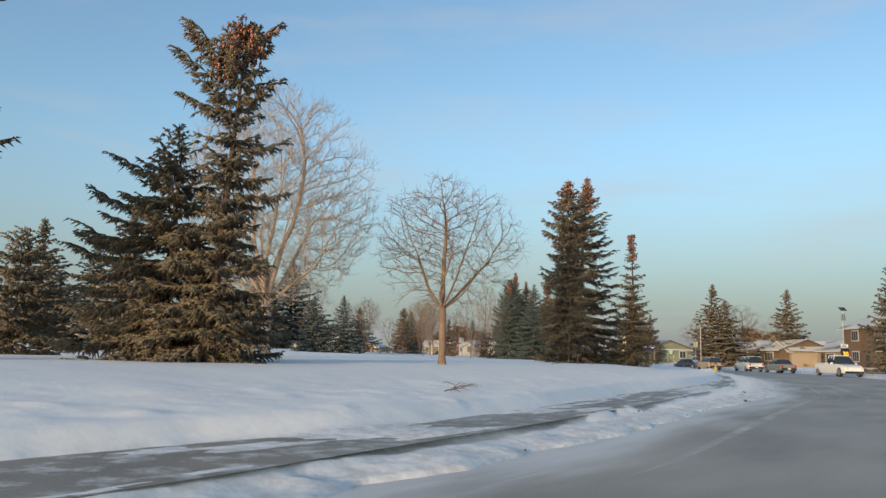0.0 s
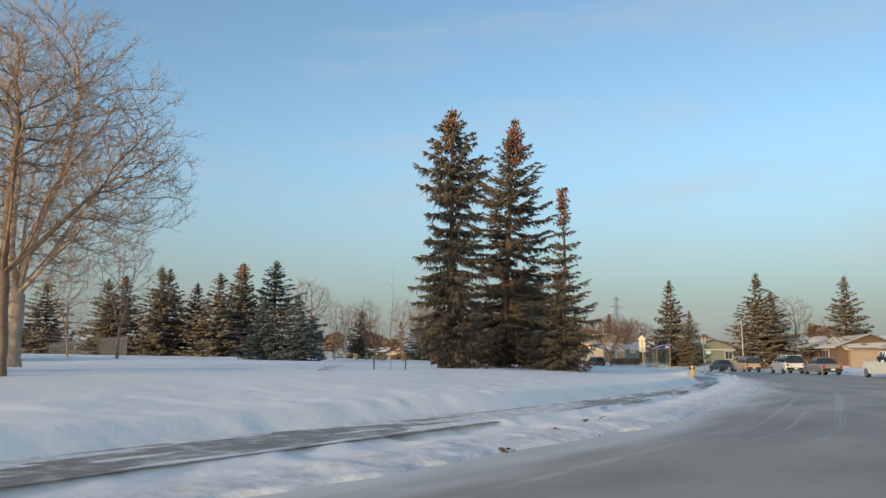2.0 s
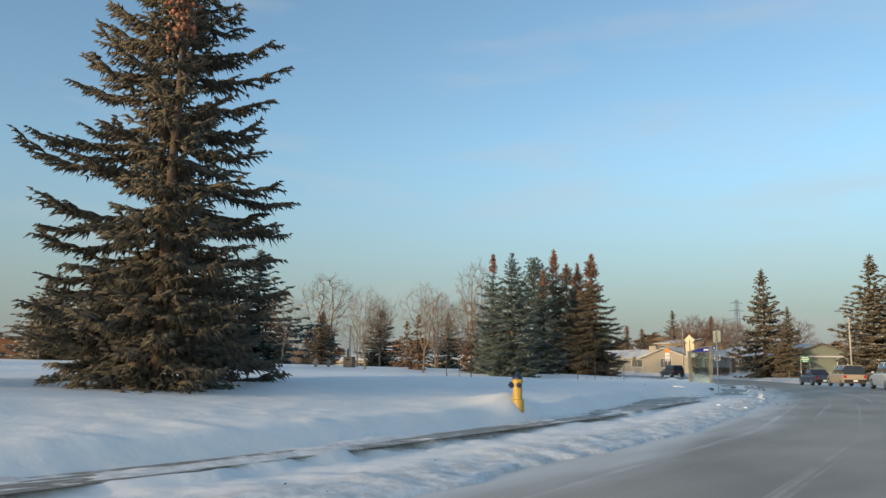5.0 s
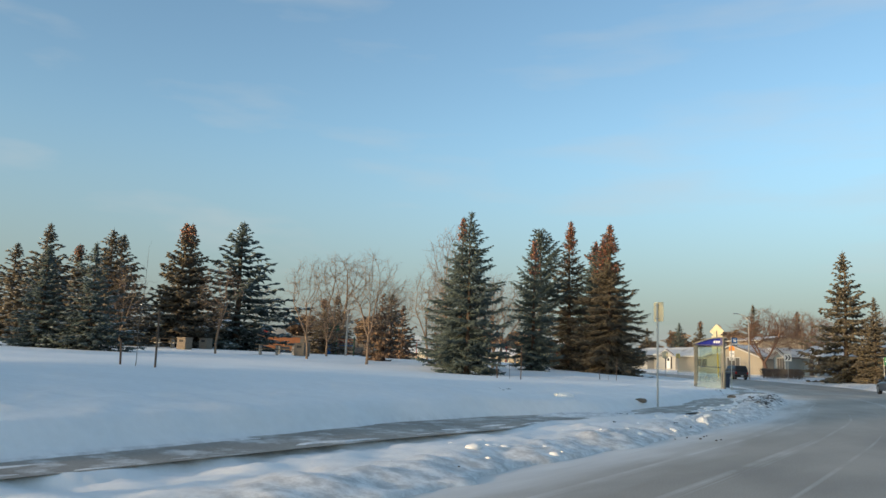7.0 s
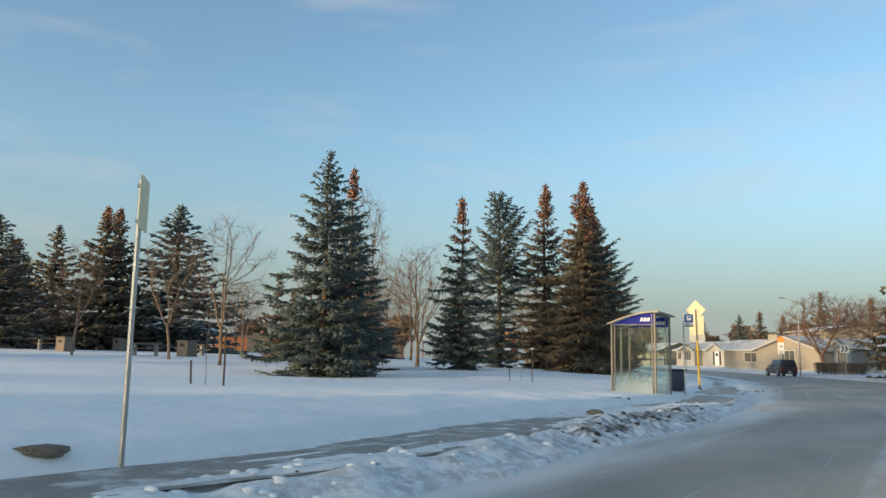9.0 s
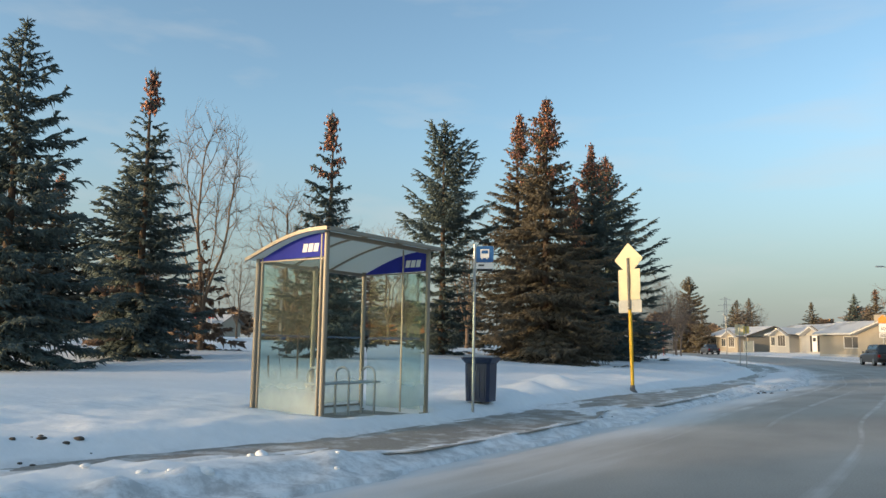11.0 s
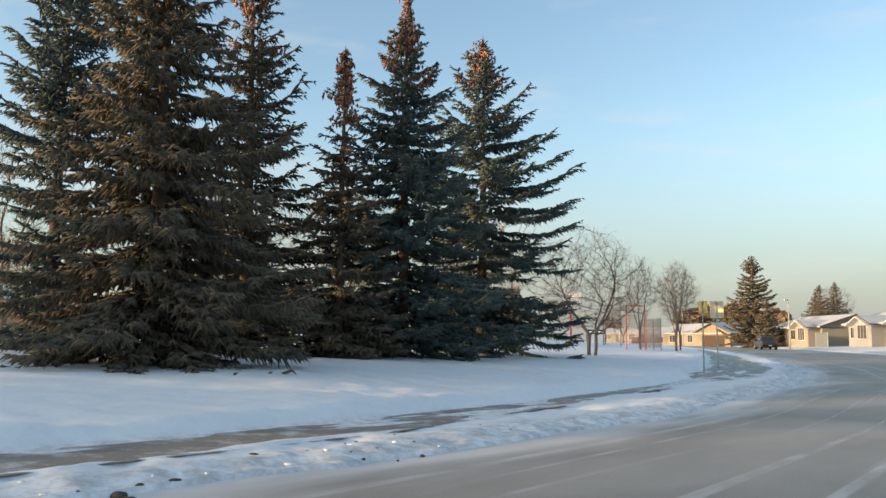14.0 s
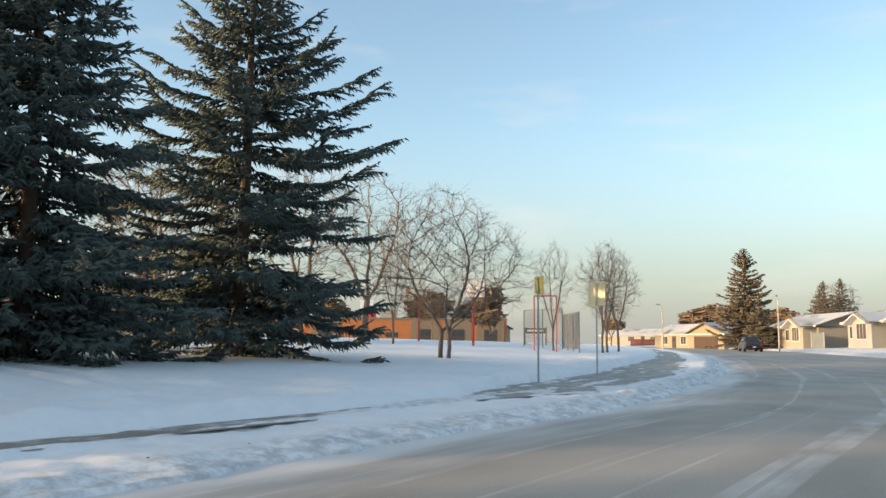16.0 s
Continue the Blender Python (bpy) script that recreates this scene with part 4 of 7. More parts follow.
def bare_meshes(height, reach, crown, leaders, seed, trunk=2.0, thick=0.012, bark=None, twig=0.006, points=1100, step=0.22, sweep=0.25, sprig=0.34, base=((0, 0),), rounds=(1.0, 0.9, 0.75, 0.6)):
    """Trunk with limbs, and the fine branches, of a leafless tree on z = 0. Shoots grow towards free room inside a
    crown of the given outline ((height share, reach share), ...); leaders are (azimuth, tilt, length) of the main
    limbs that part at the top of the trunk; base holds the feet of its stems."""
    g = np.random.default_rng(seed)
    prof = np.array(crown)
    fz = g.uniform(prof[0, 0], 1.0, points * 3)
    rr = np.interp(fz, prof[:, 0], prof[:, 1])
    keep = g.random(points * 3) < (rr / prof[:, 1].max()) ** 1.4
    fz, rr = fz[keep][:points], rr[keep][:points]
    az = g.uniform(0, 2 * math.pi, len(fz))
    q = np.sqrt(g.uniform(0.04, 1.0, len(fz)))
    # the outline swells and sinks round the crown
    q *= 1 + 0.16 * np.sin(2 * az + seed) + 0.12 * np.sin(3 * az + 6 * fz + seed * 1.7)
    goal = np.stack([np.cos(az) * q * rr * reach, np.sin(az) * q * rr * reach, fz * height], -1)
    node, par = [], []

    def chain(p, d, L, up, at_par):
        n = max(2, int(L / step))
        for i in range(n):
            d = d + g.normal(size=3) * 0.07
            d[2] += up
            d = d / np.linalg.norm(d)
            p = p + d * (L / n)
            node.append(p)
            par.append(at_par)
            at_par = len(node) - 1
        return p, at_par

    tops = []
    for bx, by in base:
        node.append(np.array([bx, by, -0.25]))
        par.append(-1)
        tip, k = chain(node[-1], np.array([-bx * 0.25, -by * 0.25, 1.0]), trunk + 0.25, 0.30, len(node) - 1)
        tops.append((tip, k))
    for i, (turn, tilt, L) in enumerate(leaders):
        tip, k = tops[i % len(tops)]
        t, a = radians(tilt), radians(turn)
        chain(tip, np.array([math.sin(t) * math.cos(a), math.sin(t) * math.sin(a), math.cos(t)]), L, 0.03, k)
    N, PAR = np.array(node), list(par)
    dist = np.full(len(goal), 1e9)
    best = np.zeros(len(goal), int)
    fresh = np.arange(len(N))
    alive = np.ones(len(goal), bool)
    for it in range(70):
        dd = np.linalg.norm(goal[:, None] - N[fresh][None], axis=2)
        j = dd.argmin(1)
        m = dd[np.arange(len(goal)), j]
        better = m < dist
        dist[better], best[better] = m[better], fresh[j[better]]
        alive &= dist > step * 1.1
        if not alive.any():
            break
        pull = goal[alive] - N[best[alive]]
        pull /= np.linalg.norm(pull, axis=1, keepdims=True)
        who, inv = np.unique(best[alive], return_inverse=True)
        full = np.bincount(np.array(PAR)[np.array(PAR) >= 0], minlength=len(N))[who] >= 3
        d = np.zeros((len(who), 3))
        np.add.at(d, inv, pull)
        d /= np.maximum(np.linalg.norm(d, axis=1, keepdims=True), 1e-6)
        old = N[who] - N[np.maximum(np.array(PAR)[who], 0)]
        d += 0.75 * old / np.maximum(np.linalg.norm(old, axis=1, keepdims=True), 1e-6) + g.normal(size=d.shape) * 0.16
        d[:, 2] += sweep * 0.5
        d /= np.linalg.norm(d, axis=1, keepdims=True)
        who, d = who[~full], d[~full]
        if not len(who):
            break
        fresh = np.arange(len(N), len(N) + len(who))
        N = np.concatenate([N, N[who] + d * step])
        PAR += list(who)
    PAR = np.array(PAR)
    n = len(N)
    load = np.zeros(n)
    kids = np.bincount(PAR[PAR >= 0], minlength=n)
    e = 2.15
    for i in range(n - 1, -1, -1):
        if kids[i] == 0:
            load[i] = 1.0
        if PAR[i] >= 0:
            load[PAR[i]] += load[i]
    r = twig * load ** (1 / e)
    r = np.minimum(r, height * thick * 1.25)
    root = N[:, 2] < 0.12
    r[root] *= 1.25
    c = np.nonzero(PAR >= 0)[0]
    p0, p1, r0, r1 = N[PAR[c]], N[c], np.minimum(r[PAR[c]], r[c] * 1.35 + 0.002), r[c]
    big = r1 > height * thick * 0.28
    # sprigs off the thin wood
    thin = c[r[c] < twig * 3.2]
    A, B, C, D = [], [], [], []
    for share in rounds:
        pick = thin[g.random(len(thin)) < share]
        d = N[pick] - N[PAR[pick]]
        d /= np.linalg.norm(d, axis=1, keepdims=True)
        outw = N[pick] * [1, 1, 0]
        outw /= np.maximum(np.linalg.norm(outw, axis=1, keepdims=True), 1e-6)
        d = d * 0.9 + outw * 0.35 + g.normal(size=d.shape) * 0.48
        d[:, 2] += sweep
        d /= np.linalg.norm(d, axis=1, keepdims=True)
        L = sprig * g.uniform(0.5, 1.3, len(pick))[:, None]
        mid = N[pick] + d * L * 0.55
        tip = mid + (d + g.normal(size=d.shape) * 0.25 + [0, 0, sweep * 0.4]) * L * 0.45
        fork = mid + (d + g.normal(size=d.shape) * 0.5 + [0, 0, sweep * 0.3]) * L * 0.40
        A += [N[pick]]
        B += [mid]
        C += [mid, mid]
        D += [tip, fork]
    A, B, C, D = (np.concatenate(k) for k in (A, B, C, D))
    out = []
    v, t = frusta(p0[big], p1[big], r0[big], r1[big], 8)
    out.append(("trunk", v, t))
    v, t = frusta(np.concatenate([p0[~big], A]), np.concatenate([p1[~big], B]), np.concatenate([r0[~big], np.full(len(A), twig * 0.75)]), np.concatenate([r1[~big], np.full(len(A), twig * 0.55)]), 3)
    v2, t2 = spikes(C, D, np.full(len(C), twig * 0.62))
    t = np.concatenate([t[:, [0, 1, 2]], t[:, [0, 2, 3]], t2 + len(v)])
    v = np.concatenate([v, v2])
    out.append(("crown", v, t))
    top = max(float(v[:, 2].max()) for _, v, _ in out)
    return [mesh_from(nm, v * np.array([1, 1, height / top]), t, bark or BARK, False) for nm, v, t in out]


def bare_tree(x, y, meshes, label, scale=1.0, wide=1.0, turn=0.0, z=None, group="", lean=(0, 0)):
    e = thing("bare_tree", pose(x, y, floor_at(x, y) if z is None else z, lean[0], lean[1], turn), label, "tree", group)
    for me in meshes:
        o = new(me.name.split(".")[0], me)
        o.parent = e
        o.scale = (scale * wide, scale * wide, scale)
    return e


DOME = ((0.17, 0.2), (0.26, 0.72), (0.42, 1.0), (0.62, 0.95), (0.8, 0.74), (0.92, 0.45), (1.0, 0.12))
VASE = ((0.28, 0.25), (0.36, 0.6), (0.52, 0.95), (0.68, 1.0), (0.84, 0.78), (0.95, 0.42), (1.0, 0.15))
BRUSH = ((0.2, 0.25), (0.35, 0.6), (0.6, 0.95), (0.75, 1.0), (0.9, 0.7), (1.0, 0.25))
POPLAR = bare_meshes(14.6, 5.2, DOME, ((185, 11, 10.5), (-12, 14, 10.0), (60, 5, 6.5), (165, 30, 6.0), (15, 30, 5.5), (260, 26, 6.0), (100, 26, 6.0), (200, 58, 3.6), (-20, 60, 3.4)), 101, 2.7, 0.020, BARK_PALE, 0.0105, 2600, 0.28, 0.75, 0.6, rounds=(0.95, 0.75, 0.5))
ELM = bare_meshes(6.95, 2.3, VASE, ((100, 4, 3.4), (170, 42, 2.3), (20, 40, 2.4), (-15, 52, 2.2), (240, 38, 2.4), (300, 36, 2.5)), 102, 2.0, 0.021, BARK, 0.0066, 1300, 0.17, 0.2, 0.38, rounds=(0.9, 0.6, 0.3))
SAPLING = bare_meshes(4.4, 0.55, ((0.3, 0.3), (0.5, 1.0), (0.8, 0.6), (1.0, 0.1)), ((0, 0, 0.6),), 103, 3.7, 0.006, BARK_GREY, 0.005, 12, 0.25, 0.5, 0.3, rounds=(0.5,))
LAWN_TREE = bare_meshes(7.0, 1.9, BRUSH, ((0, 12, 2.2), (130, 25, 2.2), (250, 22, 2.4)), 104, 1.7, 0.013, BARK, 0.008, 300, 0.22, 0.45, 0.5, rounds=(0.9, 0.6))
UPRIGHT = bare_meshes(10.0, 2.5, BRUSH, ((10, 8, 4.0), (120, 20, 3.4), (240, 18, 3.4), (60, 28, 3.0), (190, 24, 3.0)), 105, 1.5, 0.012, BARK, 0.012, 420, 0.3, 0.5, 0.7, rounds=(0.9, 0.5))
CRAB = bare_meshes(5.8, 3.0, ((0.2, 0.35), (0.32, 0.85), (0.5, 1.0), (0.7, 0.85), (0.88, 0.5), (1.0, 0.12)), ((200, 28, 2.6), (-10, 24, 2.6), (60, 50, 2.2), (-20, 58, 2.4), (140, 52, 2.2), (280, 45, 2.2)), 106, 0.9, 0.019, BARK_GREY, 0.0055, 1250, 0.17, 0.16, 0.38, ((-0.12, 0), (0.14, 0.05)), rounds=(0.95, 0.75, 0.5))
RUST_TREE = bare_meshes(5.8, 2.4, VASE, ((0, 30, 2), (90, 32, 2), (180, 28, 2), (270, 34, 2)), 109, 1.2, 0.016, BARK_RUST, 0.010, 600, 0.22, 0.3, 0.42, rounds=(0.95, 0.8, 0.6))
FORKED = bare_meshes(7.4, 1.9, VASE, ((0, 16, 3.4), (120, 20, 3.2), (235, 18, 3.2)), 107, 1.4, 0.015, BARK_GREY, 0.008, 420, 0.22, 0.45, 0.5, rounds=(0.9, 0.6))
HEDGEROW = bare_meshes(10.0, 3.0, BRUSH, ((0, 14, 3.5), (120, 20, 3.2), (240, 18, 3.2)), 108, 1.2, 0.012, BARK, 0.024, 170, 0.5, 0.5, 0.9, rounds=(0.8,))
bare_tree(-8.3, 43.0, POPLAR, "tall multi-stemmed poplar, bare, with pale sunlit bark", 1.08, 0.92)
bare_tree(1.1, 28.6, ELM, "bare spreading elm with a brown trunk and fine twigs", 1.0, 1.0)
for x, y, k in ((31.9, 213.0, 1.95), (36.0, 213.0, 2.0), (38.3, 199.0, 1.75), (45.1, 184.0, 1.75)):
    bare_tree(x, y, RUST_TREE, "rust-brown bare tree rising behind the houses", k, 1.1, x * 41, group="rust-brown trees behind the houses")
PARK_BARE = "small bare park tree with thin upright branches"
for x, y, s, w, m in ((-20.9, 67.8, 1.0, 0.75, LAWN_TREE), (-16.5, 66.3, 1.18, 0.75, LAWN_TREE), (4.2, 96.5, 0.98, 0.8, LAWN_TREE), (-1.5, 99.0, 0.95, 0.8, LAWN_TREE),
                      (-9.0, 99.0, 0.9, 0.8, LAWN_TREE), (-15.0, 96.0, 0.8, 0.8, LAWN_TREE), (-0.6, 118.2, 1.15, 0.85, LAWN_TREE), (-6.5, 110.5, 0.7, 1.1, LAWN_TREE)):
    bare_tree(x, y, m, PARK_BARE, s * 1.08, w * 1.2, x * 17, group="bare trees in the park")
for x, y, s, w in ((6.7, 104.3, 1.0, 0.75), (9.2, 106.6, 0.7, 1.1), (-3.0, 128, 0.9, 1.0), (-12, 133, 0.95, 1), (-33, 140, 0.9, 1), (-40, 133, 1.0, 1), (-54, 136, 0.9, 1), (-18, 150, 1.0, 1), (-1.5, 136.0, 0.95, 1.1), (3.0, 140.5, 0.85, 1.2)):
    bare_tree(x, y, UPRIGHT, "bare brownish tree with many upright branches", s, w, x * 29, group="bare trees beyond the lawn")
bare_tree(12.0, 140.2, CRAB, "low-forked bare crab apple with twisted spreading branches", 1.15, 0.98, 20)
bare_tree(8.2, 152.2, FORKED, "bare tree forking low into upright limbs", 0.8, 0.72, 70)
for x, y, s in ((8.1, 157.4, 0.88), (9.2, 155.2, 0.84), (6.9, 160.5, 0.86)):
    bare_tree(x, y, FORKED, "bare tree of a clump by the footpath", s, 0.85, x * 55, group="clump of bare trees")
bare_tree(1.3, 147.6, UPRIGHT, "slender bare tree with pale upright branches", 0.72, 0.6, 10)
bare_tree(28.7, 168.4, RUST_TREE, "rust-twigged bare ornamental tree in a front garden", 1.7, 1.2, 130)
for x, y, s in ((33.5, 176, 0.95), (24, 205, 0.8), (60, 140, 0.9), (51, 135, 1.05), (-4, 236, 0.9), (-40, 236, 0.9), (46.5, 143, .8), (-62, 215, .95)):
    bare_tree(x, y, UPRIGHT, "bare tree rising behind the houses", s, 1.3, x * 13, group="bare trees behind the houses")
bare_tree(-24.8, 145.8, UPRIGHT, "tall bare poplar with sunlit twigs behind the spruces", 1.4, 1.3, 40, group="bare trees beyond the lawn")
bare_tree(-3.5, 149.6, LAWN_TREE, "spreading bare tree with arching fine branches by the field", 1.5, 1.5, 110, group="bare trees beyond the lawn")
# the brown larch-like pair left standing with its twigs
for i, (x, y, top, w) in enumerate(((-5.4, 123.2, 6.4, 1.7), (6.3, 104.6, 5.2, 1.3))):
    spruce(x, y, top, w, "spire", 140 + i, "leafless rust-brown larch on a thin bare trunk", detail=0.5, needle=NEEDLE_BROWN, sparse=0.35, group="larches")
spruce(1.6, 104.0, 5.8, 1.2, "spire", 143, "small dense dark brown spruce on the lawn", detail=0.6, needle=NEEDLE_BROWN, sparse=0.05)


def staked_sapling(x, y, turn, lean=0.0, h=1.0, stakes=(0.5, 1.2)):
    bare_tree(x, y, SAPLING, "thin newly planted bare sapling", h, 0.8, turn, lean=(lean, 0), group="staked saplings")
    for dx, tall in zip((-0.5, 0.42), stakes):
        bm = tube(bmesh.new(), [(0, 0, -0.2), (0, 0, tall)], 0.021, 6)
        s = new("stake", finish("stake", bm, SPRUCE_BARK))
        s.matrix_basis = pose(x + dx, y + 0.1, floor_at(x + dx, y + 0.1), 2, 3 * dx, 0)
        tagged(s, "dark wooden stake beside a young tree", "stake", "tree stakes")


for x, y, tr, ln, hh in ((6.86, 37.7, 10, 1, 0.72), (14.4, 65.6, 50, 4, 0.6), (17.9, 81.1, 90, 0, 0.6), (19.0, 96.9, 140, -6, 0.5)):
    staked_sapling(x, y, tr, ln, hh, (0.45, 0.45) if y < 60 else (0.5, 1.2))


# ---- street things ----
def loft_body(bm, sections):
    """Skin rings of equal length, laid along y."""
    rings = [[bm.verts.new(p) for p in ring] for ring in sections]
    n = len(rings[0])
    for a, b in zip(rings, rings[1:]):
        for k in range(n):
            bm.faces.new((a[k], a[(k + 1) % n], b[(k + 1) % n], b[k]))
    bm.faces.new(rings[0][::-1])
    bm.faces.new(rings[-1])
    bmesh.ops.recalc_face_normals(bm, faces=bm.faces)
    return bm


def plate(bm, w, h, t=0.004, corner=0.03):
    """A sign sheet in the x-z plane, rounded at its corners, centred on 0."""
    pts = []
    for cx, cz, a0 in ((w / 2 - corner, h / 2 - corner, 0), (-w / 2 + corner, h / 2 - corner, 90), (-w / 2 + corner, -h / 2 + corner, 180), (w / 2 - corner, -h / 2 + corner, 270)):
        for k in range(4):
            a = radians(a0 + k * 30)
            pts.append((cx + corner * math.cos(a), cz + corner * math.sin(a)))
    return prism(bm, pts, -t, t)


def hydrant(x, y):
    e = thing("fire_hydrant", pose(x, y, floor_at(x, y) + 0.02, 0, 0, 200) @ Matrix.Scale(0.8, 4), "yellow fire hydrant with a dark blue cap standing in snow", "hydrant")
    part("barrel", lathe(bmesh.new(), [(0.15, -0.3), (0.15, 0.05), (0.115, 0.07), (0.11, 0.42), (0.125, 0.44), (0.13, 0.50), (0.14, 0.505), (0.14, 0.53), (0.12, 0.54)], 20), HYD_YELLOW, e, smooth=False)
    part("bonnet", lathe(bmesh.new(), [(0.125, 0.54), (0.12, 0.58), (0.095, 0.63), (0.05, 0.66), (0.035, 0.665), (0.035, 0.71), (0.02, 0.715)], 18), BLUE_DARK, e, "dark blue domed cap")
    for a, r in ((0, 0.075), (90, 0.06), (-90, 0.06)):
        bm = lathe(bmesh.new(), [(r * 0.8, 0.09), (r * 0.8, 0.14), (r, 0.142), (r, 0.19), (r * 0.4, 0.2), (r * 0.4, 0.225)], 12)
        shift(bm, pose(0, 0, 0.40, 0, 0, a) @ pose(0, 0, 0, 0, 90, 0))
        part("nozzle_cap", bm, BLUE_DARK, e, "dark blue nozzle cap")


hydrant(18.64, 52.55)


def bus_shelter(x, y, z):
    """Local frame: x towards the road, y along it, from the corner post's foot."""
    e = thing("bus_shelter", pose(x, y, z, 0, 0, 0), "glass bus shelter with aluminium posts and a blue-fronted curved roof", "bus shelter")
    W, D, H = 1.28, 2.25, 2.48

    def post(px, py, h, r=0.036):
        p = part("post", tube(bmesh.new(), [(px, py, -0.15), (px, py, h)], r, 12), ALU, e)
        part("foot_plate", boxed(px - 0.07, py - 0.07, -0.02, px + 0.07, py + 0.07, 0.012, bevel=0.004), ALU, p)

    for px, py, h in ((0, 0, H), (0, D, H), (-W, 0, 2.17), (-W, D, 2.17), (-W, D / 2, 2.17)):
        post(px, py, h)
    post(-W + 0.085, 0, 2.18, 0.02)
    post(-0.085, 0, 2.45, 0.02)

    def roof_z(t):
        return 2.17 + (H - 2.17) * math.sin(t * math.pi / 2) + 0.01

    # arched roof sheet, thin, with an edge rib at each end
    pts = [(-W - 0.10 + (W + 0.24) * i / 14, roof_z(min(1.0, max(0.0, (-0.10 + (W + 0.24) * i / 14) / W))) - (0.03 if i == 0 else 0)) for i in range(15)]
    outline = pts + [(a, b + 0.018) for a, b in pts[::-1]]
    part("roof", prism(bmesh.new(), outline, -0.14, D + 0.14), glass_material("roof_sheet", (0.62, 0.66, 0.66), 0.35, 0.30), e, "thin translucent curved roof sheet")
    for py in (-0.15, D * 0.33, D * 0.67, D + 0.15):
        rib = [(a, b - 0.022) for a, b in pts] + [(a, b + 0.024) for a, b in pts[::-1]]
        part("roof_rib", prism(bmesh.new(), rib, py - 0.018, py + 0.018), ALU, e)
    part("front_gutter", boxed(pts[-1][0] - 0.02, -0.13, pts[-1][1] - 0.03, pts[-1][0] + 0.02, D + 0.13, pts[-1][1] + 0.025, bevel=0.006), ALU, e)
    part("front_beam", boxed(-0.02, 0.04, H - 0.07, 0.02, D - 0.04, H - 0.01, bevel=0.006), ALU, e)
    part("back_beam", boxed(-W - 0.02, 0.04, 2.10, -W + 0.02, D - 0.04, 2.15, bevel=0.006), ALU, e)
    # end walls: blue crest over frosted glass
    for py, sgn in ((0.0, 1), (D, -1)):
        crest = [(-W + 0.04, 2.13), (-0.04, 2.15)] + [(-0.04 - (W - 0.08) * i / 8, roof_z(1 - i / 8) - 0.03) for i in range(9)]
        c = part("crest_panel", prism(bmesh.new(), crest, py - 0.012, py + 0.012), BLUE_PANEL, e, "deep blue arched panel with a white mark")
        for face in (-1, 1):
            y0, y1 = sorted((py + face * 0.0125, py + face * 0.0155))
            for k in range(3):
                bx, lean = -0.28 + (k - 1) * 0.1, -face * 0.012
                logo = [(bx - 0.04 - lean, 2.215), (bx + 0.04 - lean, 2.215), (bx + 0.04 + lean, 2.325), (bx - 0.04 + lean, 2.325)]
                part("logo_block", prism(bmesh.new(), logo, y0, y1), WHITE, c)
        part("glass_pane", boxed(-W + 0.11, py - 0.005, 0.05, -0.11, py + 0.005, 2.11), SHELTER_GLASS, e, "hazy end pane frosted at its foot")
    # grey strip where the crest meets the glass
        part("rail", boxed(-W + 0.036, py - 0.012, 2.112, -0.036, py + 0.012, 2.132, bevel=0.003), ALU, e)
    for y0, y1 in ((0.045, D / 2 - 0.045), (D / 2 + 0.045, D - 0.045)):
        part("glass_pane", boxed(-W - 0.005, y0, 0.12, -W + 0.005, y1, 2.06), SHELTER_GLASS, e, "clear back pane")
        part("rail", boxed(-W - 0.012, y0, 0.06, -W + 0.012, y1, 0.085, bevel=0.004), ALU, e)
    # front windscreen wing beside the far post
    part("glass_pane", boxed(-0.005, D - 0.62, 0.12, 0.005, D - 0.045, 2.06), SHELTER_GLASS, e, "front wing pane")
    part("rail", boxed(-0.012, D - 0.635, 0.06, 0.012, D - 0.62, H - 0.08, bevel=0.004), ALU, e)
    # bench with hoop arms
    part("bench_seat", boxed(-W + 0.40, 0.55, 0.44, -W + 0.68, D - 0.35, 0.47, bevel=0.012), STEEL, e)
    for py in (0.62, 1.2, D - 0.47):
        hoop = [(-W + 0.54 - 0.13 * math.cos(a), py, 0.56 + 0.12 * math.sin(a)) for a in [i * math.pi / 10 for i in range(11)]]
        part("arm_hoop", tube(bmesh.new(), [(-W + 0.41, py, -0.05)] + hoop + [(-W + 0.67, py, -0.05)], 0.018, 8), STEEL, e)
    for y0, y1 in ((0.05, D / 2 - 0.05), (D / 2 + 0.05, D - 0.05)):
        part("decal_band", boxed(-W + 0.007, y0, 1.10, -W + 0.009, y1, 1.13), DECAL, e, "thin blue band on the glass")
    part("decal_band", boxed(-W + 0.12, D - 0.009, 1.09, -0.12, D - 0.007, 1.13), DECAL, e, "thin blue band on the glass")
    return e


bus_shelter(25.15, 91.76, 0.165)
slab = tagged(new("shelter_slab", finish("shelter_slab", boxed(23.75, 91.55, 0.02, 25.4, 94.2, 0.145, bevel=0.02), WALK)), "wet concrete slab under the bus shelter", "slab", kind="structure")


